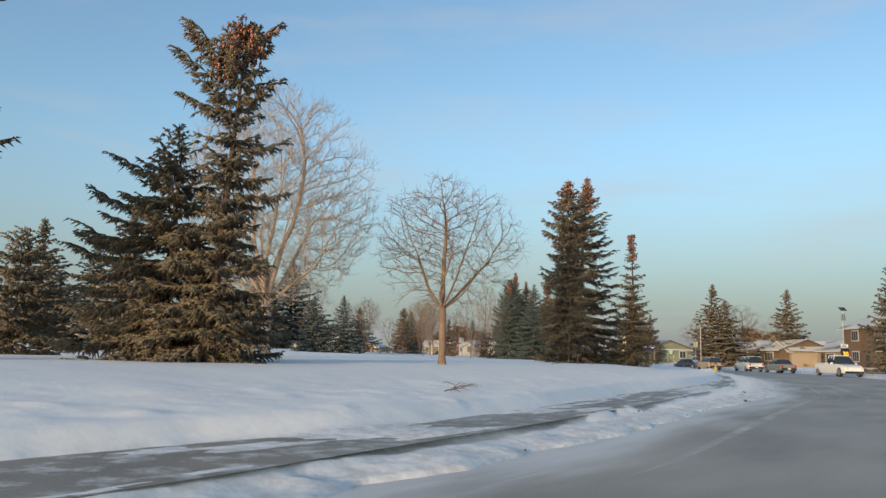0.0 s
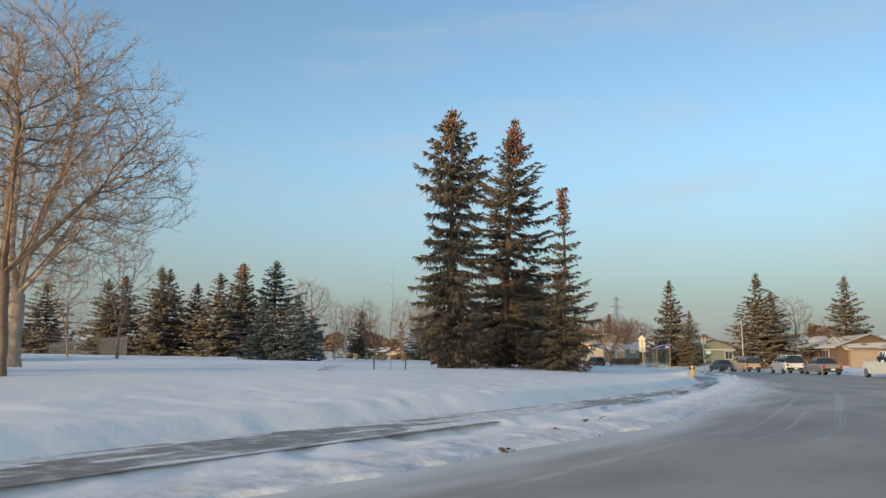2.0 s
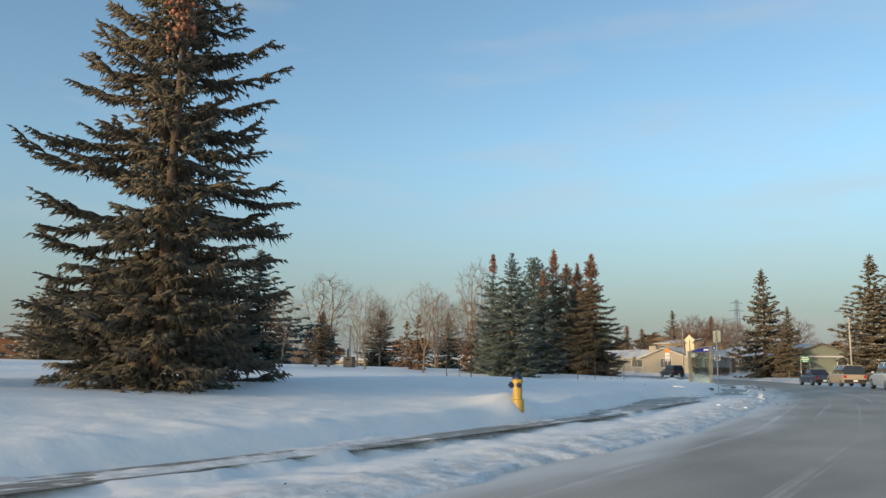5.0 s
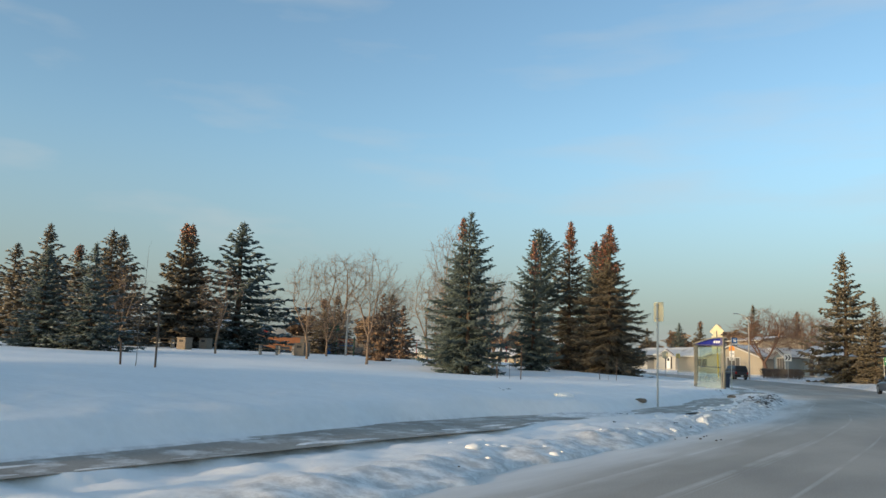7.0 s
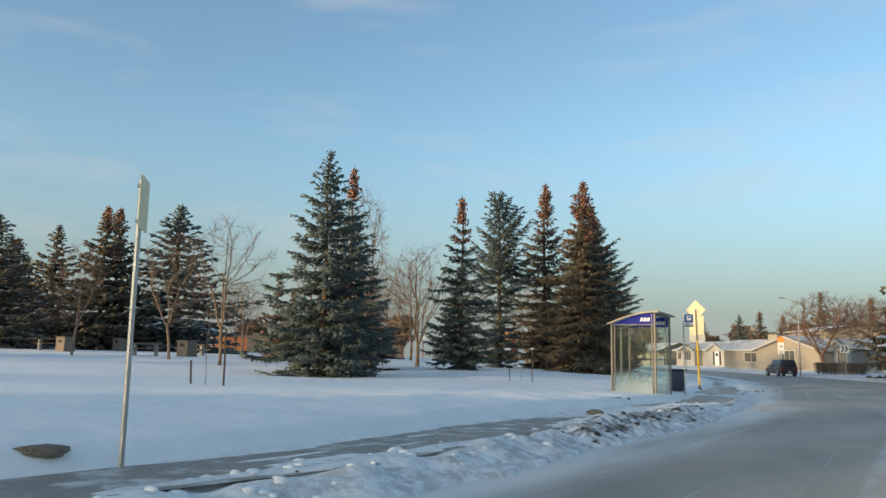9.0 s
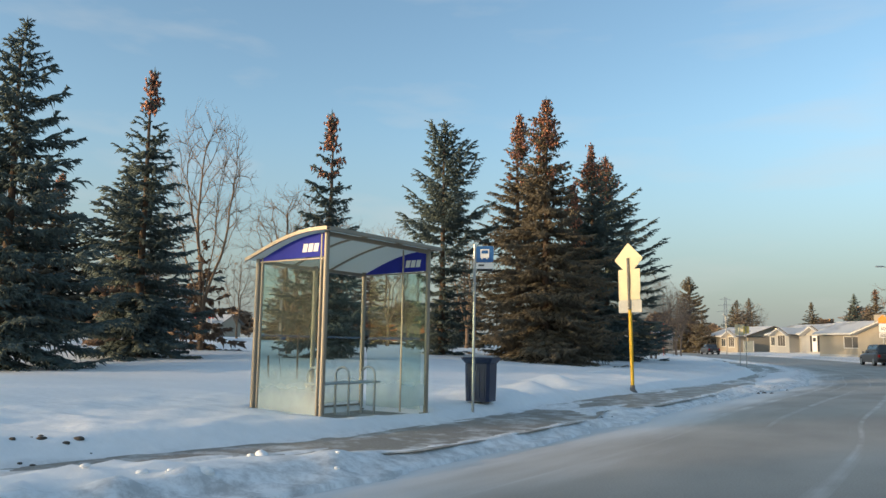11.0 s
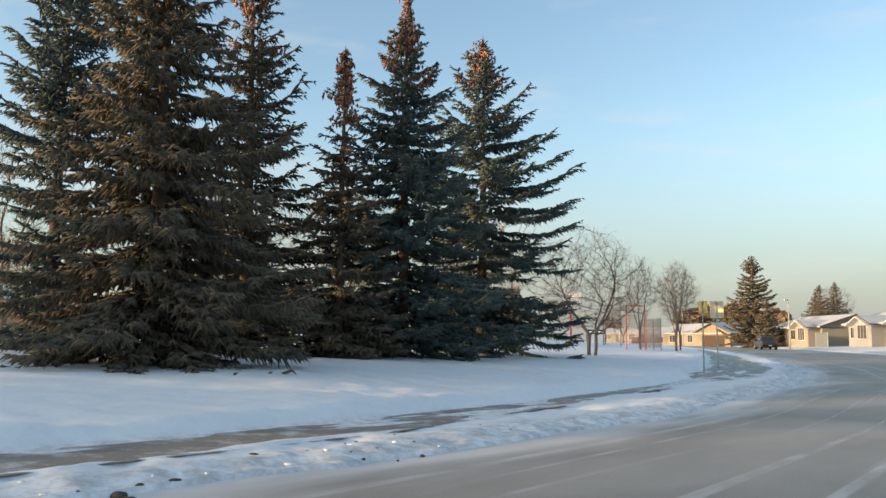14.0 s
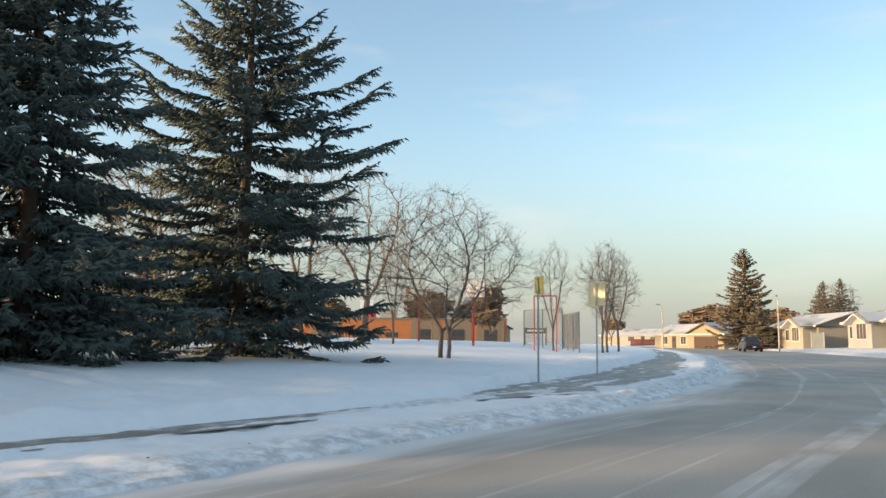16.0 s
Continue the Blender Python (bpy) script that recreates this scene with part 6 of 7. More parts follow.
def house(x, y, turn, siding, label, w=13.0, d=8.5, eave=2.7, rise=1.5, wing=None, chimney=None, garage=None, storeys=1, z=None, front_windows=((-3, 1.6), (3, 2.2)), side_windows=(), door=0.0, ridge="x", entry=False, garage_paint=None, group="houses along the road"):
    """Front along local -y. wing: (x0, x1, reach) of a gabled front projection; garage: x of a garage door."""
    z0 = floor_at(x, y) if z is None else z
    e = thing("house", pose(x, y, z0 - 0.05, 0, 0, turn), label, "house", group)
    S = SIDING[siding]
    top = eave * storeys
    part("wall", gable_wall(-w / 2, w / 2, 0, d, -0.6, top, rise, ridge), S, e)
    part("roof", gable(bmesh.new(), -w / 2, w / 2, 0, d, top, rise, 0.55, along=ridge), ROOF, e, "snow-covered shingle roof")
    part("fascia", boxed(-w / 2 - 0.5, -0.60, top - rise * 0.55 / (d / 2) - 0.02 if ridge == "x" else top - 0.28, w / 2 + 0.5, -0.56, top - rise * 0.55 / (d / 2) + 0.15 if ridge == "x" else top - 0.1, bevel=0.005), TRIM, e)
    part("foundation", boxed(-w / 2 - 0.02, -0.02, -0.7, w / 2 + 0.02, d + 0.02, 0.25), STONE_GREY, e)
    for wx, ww in front_windows:
        for s in range(storeys):
            window(e, wx, -0.003, 1.0 + s * eave, ww, 1.25, "f", 3 if ww > 1.4 else 2, CURTAIN_PANE if ww > 2 else PANE)
    for wy, ww in side_windows:
        window(e, -w / 2 - 0.003, wy, 1.0, ww, 1.2, "l", 2)
    if door is not None:
        dd = part("door", boxed(door - 0.48, -0.06, 0.25, door + 0.48, -0.003, 2.3, bevel=0.01), DOOR_DARK, e, "dark front door")
        part("step", boxed(door - 0.8, -1.0, -0.5, door + 0.8, -0.03, 0.22, bevel=0.02), KERB, e)
        part("door_pane", boxed(door - 0.2, -0.068, 1.5, door + 0.2, -0.062, 2.0), PANE, dd)
    if wing:
        a, b, reach = wing
        peak = min((b - a) * 0.24, 1.65)
        part("wing_wall", gable_wall(a, b, -reach, 0.02, -0.6, top - 0.06, peak, "y"), S, e)
        bm = gable(bmesh.new(), a, b, -reach, 2.5, top - 0.06, peak, 0.45, along="y")
        part("wing_roof", bm, ROOF, e, "snowy gable roof")
        part("barge_board", shift(gable(bmesh.new(), a, b, 0, 0.03, top - 0.2, peak, 0.0 + 0.4, 0.14, "y"), pose(0, -reach - 0.43, 0)), TRIM, e, "white barge board")
        if entry:
            c = (a + b) / 2
            dd = part("door", boxed(c - 0.48, -reach - 0.06, 0.2, c + 0.48, -reach - 0.003, 2.25, bevel=0.01), WHITE, e, "white panelled front door")
            part("door_pane", boxed(c - 0.3, -reach - 0.068, 1.55, c + 0.3, -reach - 0.062, 2.05), PANE, dd)
            for sx in (-0.75, 0.75):
                part("shutter", boxed(c + sx - 0.16, -reach - 0.05, 0.2, c + sx + 0.16, -reach - 0.003, 2.3, bevel=0.01), BLACK, e, "tall black shutter")
        elif garage is None:
            window(e, (a + b) / 2, -reach - 0.003, 0.9, min(2.2, (b - a) * 0.5), 1.55, "f", 3, CURTAIN_PANE)
        window(e, a - 0.003, -reach / 2, 0.9, min(1.3, reach * 0.4), 1.4, "l", 2)
    if garage is not None:
        gy_ = -(wing[2] if wing and wing[0] < garage < wing[1] else 0)
        g = part("garage_door", boxed(garage - 2.2, gy_ - 0.05, 0.05, garage + 2.2, gy_ - 0.003, 2.2, bevel=0.01), garage_paint or GARAGE, e, "panelled garage door")
        for r in range(4):
            for c in range(4):
                part("door_panel", boxed(garage - 2.05 + c * 1.05, gy_ - 0.066, 0.14 + r * 0.51, garage - 1.1 + c * 1.05, gy_ - 0.052, 0.54 + r * 0.51, bevel=0.01), garage_paint or GARAGE, g)
    if chimney is not None:
        part("chimney", boxed(chimney - 0.75, d * 0.30, top - 0.3, chimney + 0.75, d * 0.30 + 0.8, top + rise + 0.75, bevel=0.02), S, e)
        part("chimney_cap", boxed(chimney - 0.80, d * 0.30 - 0.05, top + rise + 0.752, chimney + 0.80, d * 0.30 + 0.85, top + rise + 0.84, bevel=0.02), ROOF, e, "snow-topped chimney cap")
    return e


house(-3.0, 216.1, -44, "cream", "cream bungalow with a gabled window bay and a long snowy roof", w=12, wing=(2.4, 5.6, 1.6), front_windows=((-1.0, 1.2), (-4, 1.6)), door=None, rise=1.4)
house(8.25, 207.1, -44, "white", "pale bungalow with a gabled three-pane window and small eave windows", w=9.6, wing=(-1.2, 2.2, 1.6), front_windows=((-3.9, 0.9), (-2.2, 0.9)), door=None, rise=1.3)
house(14.2, 199.3, -44, "white", "white bungalow with a tall white-gabled entrance and black shutters", w=9.8, wing=(-2.0, 1.6, 1.4), door=None, entry=True, rise=1.3, front_windows=())
house(22.5, 181.9, -35, "cream", "cream bungalow with a wide low front gable and a stout chimney", w=17, d=7, wing=(-1.1, 8.5, 2.2), chimney=-1.9, rise=1.3, front_windows=((-3.2, 3.4),), door=None)
house(25.9, 200.5, -60, "tan", "two-storey tan house with a flat upper floor behind bungalows", w=11, d=8, storeys=2, rise=0.7, door=None)
house(34.0, 166.0, -64, "blue", "dark blue-grey bungalow with a low snowy roof", w=13, wing=(-6, -2, 2.0), side_windows=((3, 1.6), (6, 1.2)), front_windows=((2.6, 2.2),))
house(43.0, 148.6, 10, "green", "grey-green bungalow with a plain gable end and a snowy roof", w=8.6, d=8, rise=1.45, ridge="y", front_windows=((2.6, 1.2),), door=None)
house(50.5, 126.0, -80, "brown", "dark brown bungalow behind garden spruces", w=12, wing=(-5, -0.6, 2.5))
house(57.0, 120.0, -86, "tan", "tan bungalow with a wide double garage and snowy roof", w=13, wing=(-6.0, 0.0, 4.0), garage=-3.0, front_windows=((3.6, 2.0),), door=1.6)
house(55.0, 102.0, -90, "brown", "two-storey brown house with a balcony window under snowy eaves", w=12, storeys=2, rise=1.6, front_windows=((-3, 1.6), (3, 2.2)))
house(52.5, 68.0, -90, "grey", "grey bungalow beside the road", w=13)
board_gate(0.9, 210.9, -44, 2.6, 1.75, "grey timber yard gate between two bungalows")
house(-22.0, 233.5, -14, "tan", "tan gabled garage with a wide brown door facing the bend", w=6.6, d=7.5, rise=1.5, ridge="y", garage=0.0, front_windows=(), door=None, garage_paint=mat("brown_garage_door", (0.06, 0.032, 0.02), 0.6, var=0.15, bump=0.05))
house(-32.0, 242.5, -20, "cream", "small yellowish bungalow behind the garage", w=9, d=8, rise=1.6, front_windows=((-2, 1.4), (2.4, 1.2)), door=0.2)
house(-67.6, 295.5, 10, "white", "white bungalow with a snowy roof behind a red board fence", w=12, d=8, rise=1.4)
FARH = "small distant bungalow with a snowy roof across the park"
for x, y, tn, sd in ((-88, 318, 0, "cream"), (-78, 240, 0, "tan"), (-88, 176, 25, "tan")):
    house(x, y, tn, sd, FARH, w=12, group="houses across the park")


# ---- the school and the park's furniture ----
def school(x, y, turn, L, label):
    """A flat-roofed block; bays of orange brick alternate with dark panels."""
    z = floor_at(x, y)
    e = thing("school_building", pose(x, y, z - 0.1, 0, 0, turn), label, "building", "school blocks")
    part("wall", boxed(-L / 2, 0, -1.0, L / 2, 14, 4.0, bevel=0.03), BRICK, e, "warm orange brick wall")
    part("parapet", boxed(-L / 2 - 0.15, -0.15, 4.0, L / 2 + 0.15, 14.15, 4.4, bevel=0.04), BIN_BROWN, e, "dark brown parapet band")
    n = max(4, int(L / 6))
    for i in range(n):
        cx = -L / 2 + (i + 0.5) * L / n
        if i % 3 == 1 or i > n * 0.62:
            part("dark_bay", boxed(cx - L / n * 0.42, -0.12, -0.5, cx + L / n * 0.42, -0.003, 3.9, bevel=0.01), BIN_BROWN, e, "dark brown panelled bay")
            w_ = part("doorway", boxed(cx - 1.3, -0.17, 0.0, cx + 1.3, -0.125, 2.2, bevel=0.01), DOOR_DARK, e, "dark doorway")
            for k in range(2):
                part("pane", boxed(cx - 1.15 + k * 1.2, -0.178, 0.9, cx - 0.05 + k * 1.2, -0.172, 2.0), PANE, w_)
        else:
            w_ = part("window", boxed(cx - 1.2, -0.06, 0.5, cx + 1.2, -0.003, 1.5, bevel=0.01), DOOR_DARK, e, "low dark-framed window")
            for k in range(2):
                part("pane", boxed(cx - 1.1 + k * 1.12, -0.068, 0.6, cx - 0.02 + k * 1.12, -0.062, 1.4), PANE, w_)
    part("rooftop_unit", boxed(-2.5, 5, 4.4, 1.0, 8, 6.2, bevel=0.05), STONE_GREY, e)
    part("rooftop_vent", boxed(-5.5, 5, 4.4, -3.4, 7, 6.0, bevel=0.05), RED, e, "red painted vent housing")
    return e


school(-84.0, 226.0, 47, 46, "long single-storey orange brick school with dark bays")
school(-92.0, 150.0, 58, 40, "flat-roofed brown brick school block beyond the field")


def picnic_table(x, y, turn):
    z = floor_at(x, y) + 0.0
    e = thing("picnic_table", pose(x, y, z, 0, 0, turn), "weathered timber picnic table on concrete legs in snow", "picnic table", "picnic tables")
    for k in range(4):
        part("top_plank", boxed(-0.95, -0.39 + k * 0.2, 0.70, 0.95, -0.21 + k * 0.2, 0.745, bevel=0.008), TABLE_WOOD, e)
    for s in (-1, 1):
        for k in range(2):
            part("bench_plank", boxed(-0.95, s * 0.72 - 0.15 + k * 0.155, 0.42, 0.95, s * 0.72 - 0.005 + k * 0.155, 0.46, bevel=0.008), TABLE_WOOD, e)
    for sx in (-0.6, 0.6):
        part("leg_frame", boxed(sx - 0.07, -0.78, 0.34, sx + 0.07, 0.78, 0.42, bevel=0.01), KERB, e)
        part("leg", boxed(sx - 0.09, -0.22, -0.1, sx + 0.09, 0.22, 0.70, bevel=0.015), KERB, e)


for x, y, tn in ((-6.7, 102.2, 40), (-18.0, 104.3, 60), (-9.5, 109.0, 20)):
    picnic_table(x, y, tn)


def park_bin(x, y):
    e = thing("park_bin", pose(x, y, floor_at(x, y)), "square tan pebbled litter bin in the park", "bin", "park bins")
    part("box", boxed(-0.42, -0.42, -0.1, 0.42, 0.42, 0.86, bevel=0.03), BIN_BROWN, e)
    part("lid", boxed(-0.45, -0.45, 0.865, 0.45, 0.45, 0.95, bevel=0.03), BIN_BROWN, e, "flat overhanging lid")
    part("opening", boxed(-0.2, -0.428, 0.58, 0.2, -0.4215, 0.76), BLACK, e, "dark opening")


for x, y in ((-4.6, 103.4), (-15.5, 103.6), (-20.0, 112.0)):
    park_bin(x, y)


def playground(x, y, turn):
    z = floor_at(x, y)
    e = thing("playground_tower", pose(x, y, z, 0, 0, turn), "green and brown playground tower with roofs, slide and climbing frame", "playground")
    for px, py in ((0, 0), (1.5, 0), (0, 1.5), (1.5, 1.5), (3.6, 0), (3.6, 1.5), (-2.2, 0), (-2.2, 1.5)):
        part("post", tube(bmesh.new(), [(px, py, -0.3), (px, py, 2.9 if px in (0, 1.5) else 2.2)], 0.06, 8), GREEN_PAINT if px > 0 else BIN_BROWN, e)
    part("deck", boxed(-0.08, -0.08, 1.2, 1.58, 1.58, 1.3, bevel=0.02), GREEN_PAINT, e)
    part("tower_roof", gable(bmesh.new(), 0, 1.5, 0, 1.5, 2.9, 0.7, 0.25, 0.08), GREEN_PAINT, e, "green pitched tower roof")
    part("bridge", boxed(1.6, 0.3, 1.1, 3.6, 1.2, 1.18, bevel=0.02), BLUE_SIGN, e)
    part("slide", shift(boxed(-0.28, -2.6, -0.06, 0.28, 0, 0.06, bevel=0.03), pose(0.75, -0.1, 1.25, 26, 0, 0)), BLUE_SIGN, e, "blue slide")
    for zz in (0.5, 0.95, 1.4, 2.1):
        part("rung", tube(bmesh.new(), [(-2.2, 0, zz), (0, 0, zz)], 0.03, 6), BIN_BROWN, e)
    for zz in (1.55, 1.9):
        part("guard_rail", tube(bmesh.new(), [(1.5, 1.5, zz), (3.6, 1.5, zz)], 0.03, 6), RED, e)


playground(-21.0, 135.2, 25)


def park_pole(x, y, top):
    z = floor_at(x, y)
    e = thing("light_pole", pose(x, y, z), "pale timber light pole in the park", "pole", "park poles")
    part("shaft", tube(bmesh.new(), [(0, 0, -0.3), (0, 0, (top - z) * 0.5), (0, 0, top - z)], [0.13, 0.11, 0.09], 10), POLE_WOOD, e)
    part("lamp_head", boxed(-0.15, -0.4, top - z - 0.05, 0.15, 0.1, top - z + 0.12, bevel=0.03), STEEL, e)


park_pole(-14.3, 128.4, 6.1)
park_pole(-62, 150, 8.0)
park_pole(-30, 152, 8.0)


def pavilion(x, y, turn):
    z = floor_at(x, y)
    e = thing("park_pavilion", pose(x, y, z, 0, 0, turn), "open-sided park pavilion with a snowy hipped roof", "pavilion")
    bm = bmesh.new()
    lo = [bm.verts.new(p) for p in ((-4.2, -3.4, 2.2), (4.2, -3.4, 2.2), (4.2, 3.4, 2.2), (-4.2, 3.4, 2.2))]
    hi = [bm.verts.new(p) for p in ((-1.2, 0, 3.5), (1.2, 0, 3.5))]
    un = [bm.verts.new((v.co.x, v.co.y, 2.02)) for v in lo]
    for f in ((lo[0], lo[1], hi[1], hi[0]), (lo[1], lo[2], hi[1]), (lo[2], lo[3], hi[0], hi[1]), (lo[3], lo[0], hi[0])):
        bm.faces.new(f)
    for i in range(4):
        bm.faces.new((lo[i], un[i], un[(i + 1) % 4], lo[(i + 1) % 4]))
    bm.faces.new(un)
    bmesh.ops.recalc_face_normals(bm, faces=bm.faces)
    part("roof", bm, ROOF, e, "snowy hipped roof")
    for px in (-3.6, -1.2, 1.2, 3.6):
        for py in (-2.9, 2.9):
            part("post", boxed(px - 0.14, py - 0.14, -0.3, px + 0.14, py + 0.14, 2.02, bevel=0.02), SIDING["tan"], e)
    part("bench", boxed(1.4, -0.8, 0.35, 3.2, -0.4, 0.45, bevel=0.02), TABLE_WOOD, e)


pavilion(-32.0, 129.5, 35)


def play_house(x, y):
    z = floor_at(x, y)
    e = thing("play_house", pose(x, y, z, 0, 0, 30), "small red-roofed playhouse on posts", "playground")
    for px in (-0.6, 0.6):
        for py in (-0.6, 0.6):
            part("post", tube(bmesh.new(), [(px, py, -0.3), (px, py, 2.4)], 0.06, 8), WHITE, e)
    part("deck", boxed(-0.7, -0.7, 1.1, 0.7, 0.7, 1.2, bevel=0.02), RED, e)
    part("side_panel", boxed(-0.66, -0.64, 1.2, 0.66, -0.58, 1.8, bevel=0.02), RED, e)
    part("roof", gable(bmesh.new(), -0.6, 0.6, -0.6, 0.6, 2.4, 0.6, 0.2, 0.07), RED, e, "red pitched roof")


play_house(-40.6, 141.7)


def chain_mesh_material(name, wire):
    m = bpy.data.materials.new(name)
    m.use_nodes = True
    n, l = m.node_tree.nodes, m.node_tree.links
    b = n["Principled BSDF"]
    b.inputs["Base Color"].default_value = (0.28, 0.28, 0.27, 1)
    b.inputs["Metallic"].default_value = 0.6
    b.inputs["Roughness"].default_value = 0.5
    co = n.new("ShaderNodeTexCoord")
    sep = n.new("ShaderNodeSeparateXYZ")
    l.new(co.outputs["Object"], sep.inputs[0])
    out = []
    for sgn in (1, -1):
        a = math_node(n, l, "ADD", sep.outputs["X"], math_node(n, l, "MULTIPLY", sep.outputs["Z"], sgn))
        fr = math_node(n, l, "FRACT", math_node(n, l, "MULTIPLY", a, 9.0))
        out.append(math_node(n, l, "LESS_THAN", fr, wire))
    l.new(math_node(n, l, "MAXIMUM", out[0], out[1]), b.inputs["Alpha"])
    return m


CHAIN = chain_mesh_material("chain_link", 0.14)
CHAIN_HEAVY = chain_mesh_material("heavy_chain_link", 0.30)


def chain_fence(x, y, turn, L, H, bay=3.0, label="grey chain-link fence with steel posts in snow", post=None, mesh=None):
    e = thing("chain_link_fence", pose(x, y, floor_at(x, y), 0, 0, turn), label, "fence", "park fences")
    n = max(1, int(round(L / bay)))
    for i in range(n + 1):
        part("post", tube(bmesh.new(), [(i * L / n, 0, -0.4), (i * L / n, 0, H)], 0.026, 8), post or DARK_STEEL, e)
    for i in range(n):
        part("mesh_panel", boxed(i * L / n + 0.04, -0.004, 0.05, (i + 1) * L / n - 0.04, 0.004, H - 0.04), mesh or CHAIN, e)
        part("top_rail", tube(bmesh.new(), [(i * L / n, 0, H), ((i + 1) * L / n, 0, H)], 0.018, 6), post or DARK_STEEL, e)
    return e


chain_fence(-30.8, 95.6, 131, 72.0, 2.1)
chain_fence(6.1, 156.0, -44, 4.3, 1.9, 1.3, "tall grey chain-link backstop wing by the footpath", mesh=CHAIN_HEAVY)
chain_fence(3.0, 156.5, -9, 3.1, 2.1, 1.45, "tall grey chain-link backstop by the footpath")


def red_frame(x, y, turn, w, h):
    e = thing("goal_frame", pose(x, y, floor_at(x, y), 0, 0, turn), "red painted steel frame on the playing field", "goal frame", "red frames")
    for px in (0, w):
        part("post", tube(bmesh.new(), [(px, 0, -0.3), (px, 0, h)], 0.032, 8), RED, e)
    part("crossbar", tube(bmesh.new(), [(0, 0, h), (w, 0, h)], 0.032, 8), RED, e)


red_frame(7.9, 151.0, 30, 1.1, 2.7)


def hoop(x, y, turn, board):
    e = thing("basketball_hoop", pose(x, y, floor_at(x, y), 0, 0, turn), "red basketball post with a square backboard", "basketball hoop", "basketball hoops")
    part("post", tube(bmesh.new(), [(0, 0, -0.3), (0, 0, 2.7), (0, -0.7, 3.1)], 0.065, 8), RED, e)
    part("backboard", boxed(-0.6, -0.76, 2.55, 0.6, -0.72, 3.5, bevel=0.01), board, e, "painted backboard")
    ring = [(0.22 * math.cos(a), -1.0 + 0.22 * math.sin(a), 2.75) for a in [i * 2 * math.pi / 14 for i in range(15)]]
    part("ring", tube(bmesh.new(), ring, 0.015, 6, False), ORANGE, e)


hoop(-4.1, 154.8, -52, ORANGE)
hoop(3.7, 151.2, 40, WHITE)
hoop(-22.0, 166.0, 40, WHITE)


def notice_board(x, y, turn):
    e = thing("school_sign", pose(x, y, floor_at(x, y), 0, 0, turn), "low white notice board with a dark headed strip", "sign")
    for px in (-0.78, 0.78):
        part("post", boxed(px - 0.06, -0.06, -0.3, px + 0.06, 0.06, 1.25, bevel=0.01), BIN_BROWN, e)
    part("board", boxed(-0.72, -0.04, 0.1, 0.72, 0.04, 0.80, bevel=0.01), WHITE, e)
    h = part("header", boxed(-0.72, -0.045, 0.815, 0.72, 0.045, 1.2, bevel=0.01), BLACK, e, "dark header strip")
    part("text_bar", boxed(-0.6, -0.053, 0.94, 0.6, -0.047, 1.08), WHITE, h)


notice_board(-3.4, 166.1, 35)


def board_fence(x, y, turn, L, H, paint, label):
    e = thing("board_fence", pose(x, y, floor_at(x, y), 0, 0, turn), label, "fence", "yard fences")
    n = int(L / 0.25)
    for k in range(n):
        part("board", boxed(k * L / n, -0.012, 0.08, (k + 1) * L / n - 0.015, 0.012, H - 0.03 * (k % 2)), paint, e)
    for zz in (0.4, H - 0.35):
        part("rail", boxed(0, 0.014, zz - 0.05, L, 0.06, zz + 0.05), paint, e)


board_fence(-67.0, 288.5, 28, 11.0, 1.7, mat("red_fence_stain", (0.30, 0.09, 0.06), 0.85, var=0.2, scale=2, fine=20, bump=0.2, rand=0.3), "faded red board fence by the bend")


def chevron_sign(x, y, turn):
    e = thing("chevron_sign", pose(x, y, floor_at(x, y) - 0.05, 0, 0, turn), "pale square bend sign with black chevrons on a post", "sign")
    part("post", tube(bmesh.new(), [(0, 0.03, -0.3), (0, 0.03, 3.0)], 0.03, 8), STEEL, e)
    p = part("sign_plate", shift(plate(bmesh.new(), 0.80, 0.80, 0.004, 0.04), pose(0, -0.006, 2.65)), WHITE, e, "pale reflective plate")
    for cx in (-0.22, 0.10):
        arrow = [(cx - 0.10, 2.37), (cx + 0.04, 2.37), (cx + 0.20, 2.65), (cx + 0.04, 2.93), (cx - 0.10, 2.93), (cx + 0.06, 2.65)]
        part("chevron", prism(bmesh.new(), arrow, -0.018, -0.012), BLACK, p, "black chevron")


chevron_sign(30.6, 153.0, 2)


def street_notice(x, y, turn):
    """A green notice plate between two thin posts; its writing is too small to read."""
    e = thing("notice_sign", pose(x, y, floor_at(x, y) - 0.05, 0, 0, turn), "bright green notice plate with white bars on thin posts", "sign")
    part("post", tube(bmesh.new(), [(0.45, 0.03, -0.3), (0.45, 0.03, 2.7)], 0.028, 8), STEEL, e)
    part("post", tube(bmesh.new(), [(-0.45, 0.03, -0.3), (-0.45, 0.03, 2.7)], 0.028, 8), STEEL, e)
    p = part("sign_plate", shift(plate(bmesh.new(), 0.92, 0.66, 0.004, 0.03), pose(0, -0.006, 2.35)), mat("green_sign_sheet", (0.02, 0.16, 0.06), 0.5, var=0.1, bump=0.02), e)
    for zz, w in ((2.54, 0.62), (2.35, 0.74), (2.16, 0.5)):
        part("text_bar", boxed(-w / 2, -0.017, zz - 0.045, w / 2, -0.012, zz + 0.045), WHITE, p)


street_notice(37.4, 128.2, -4)


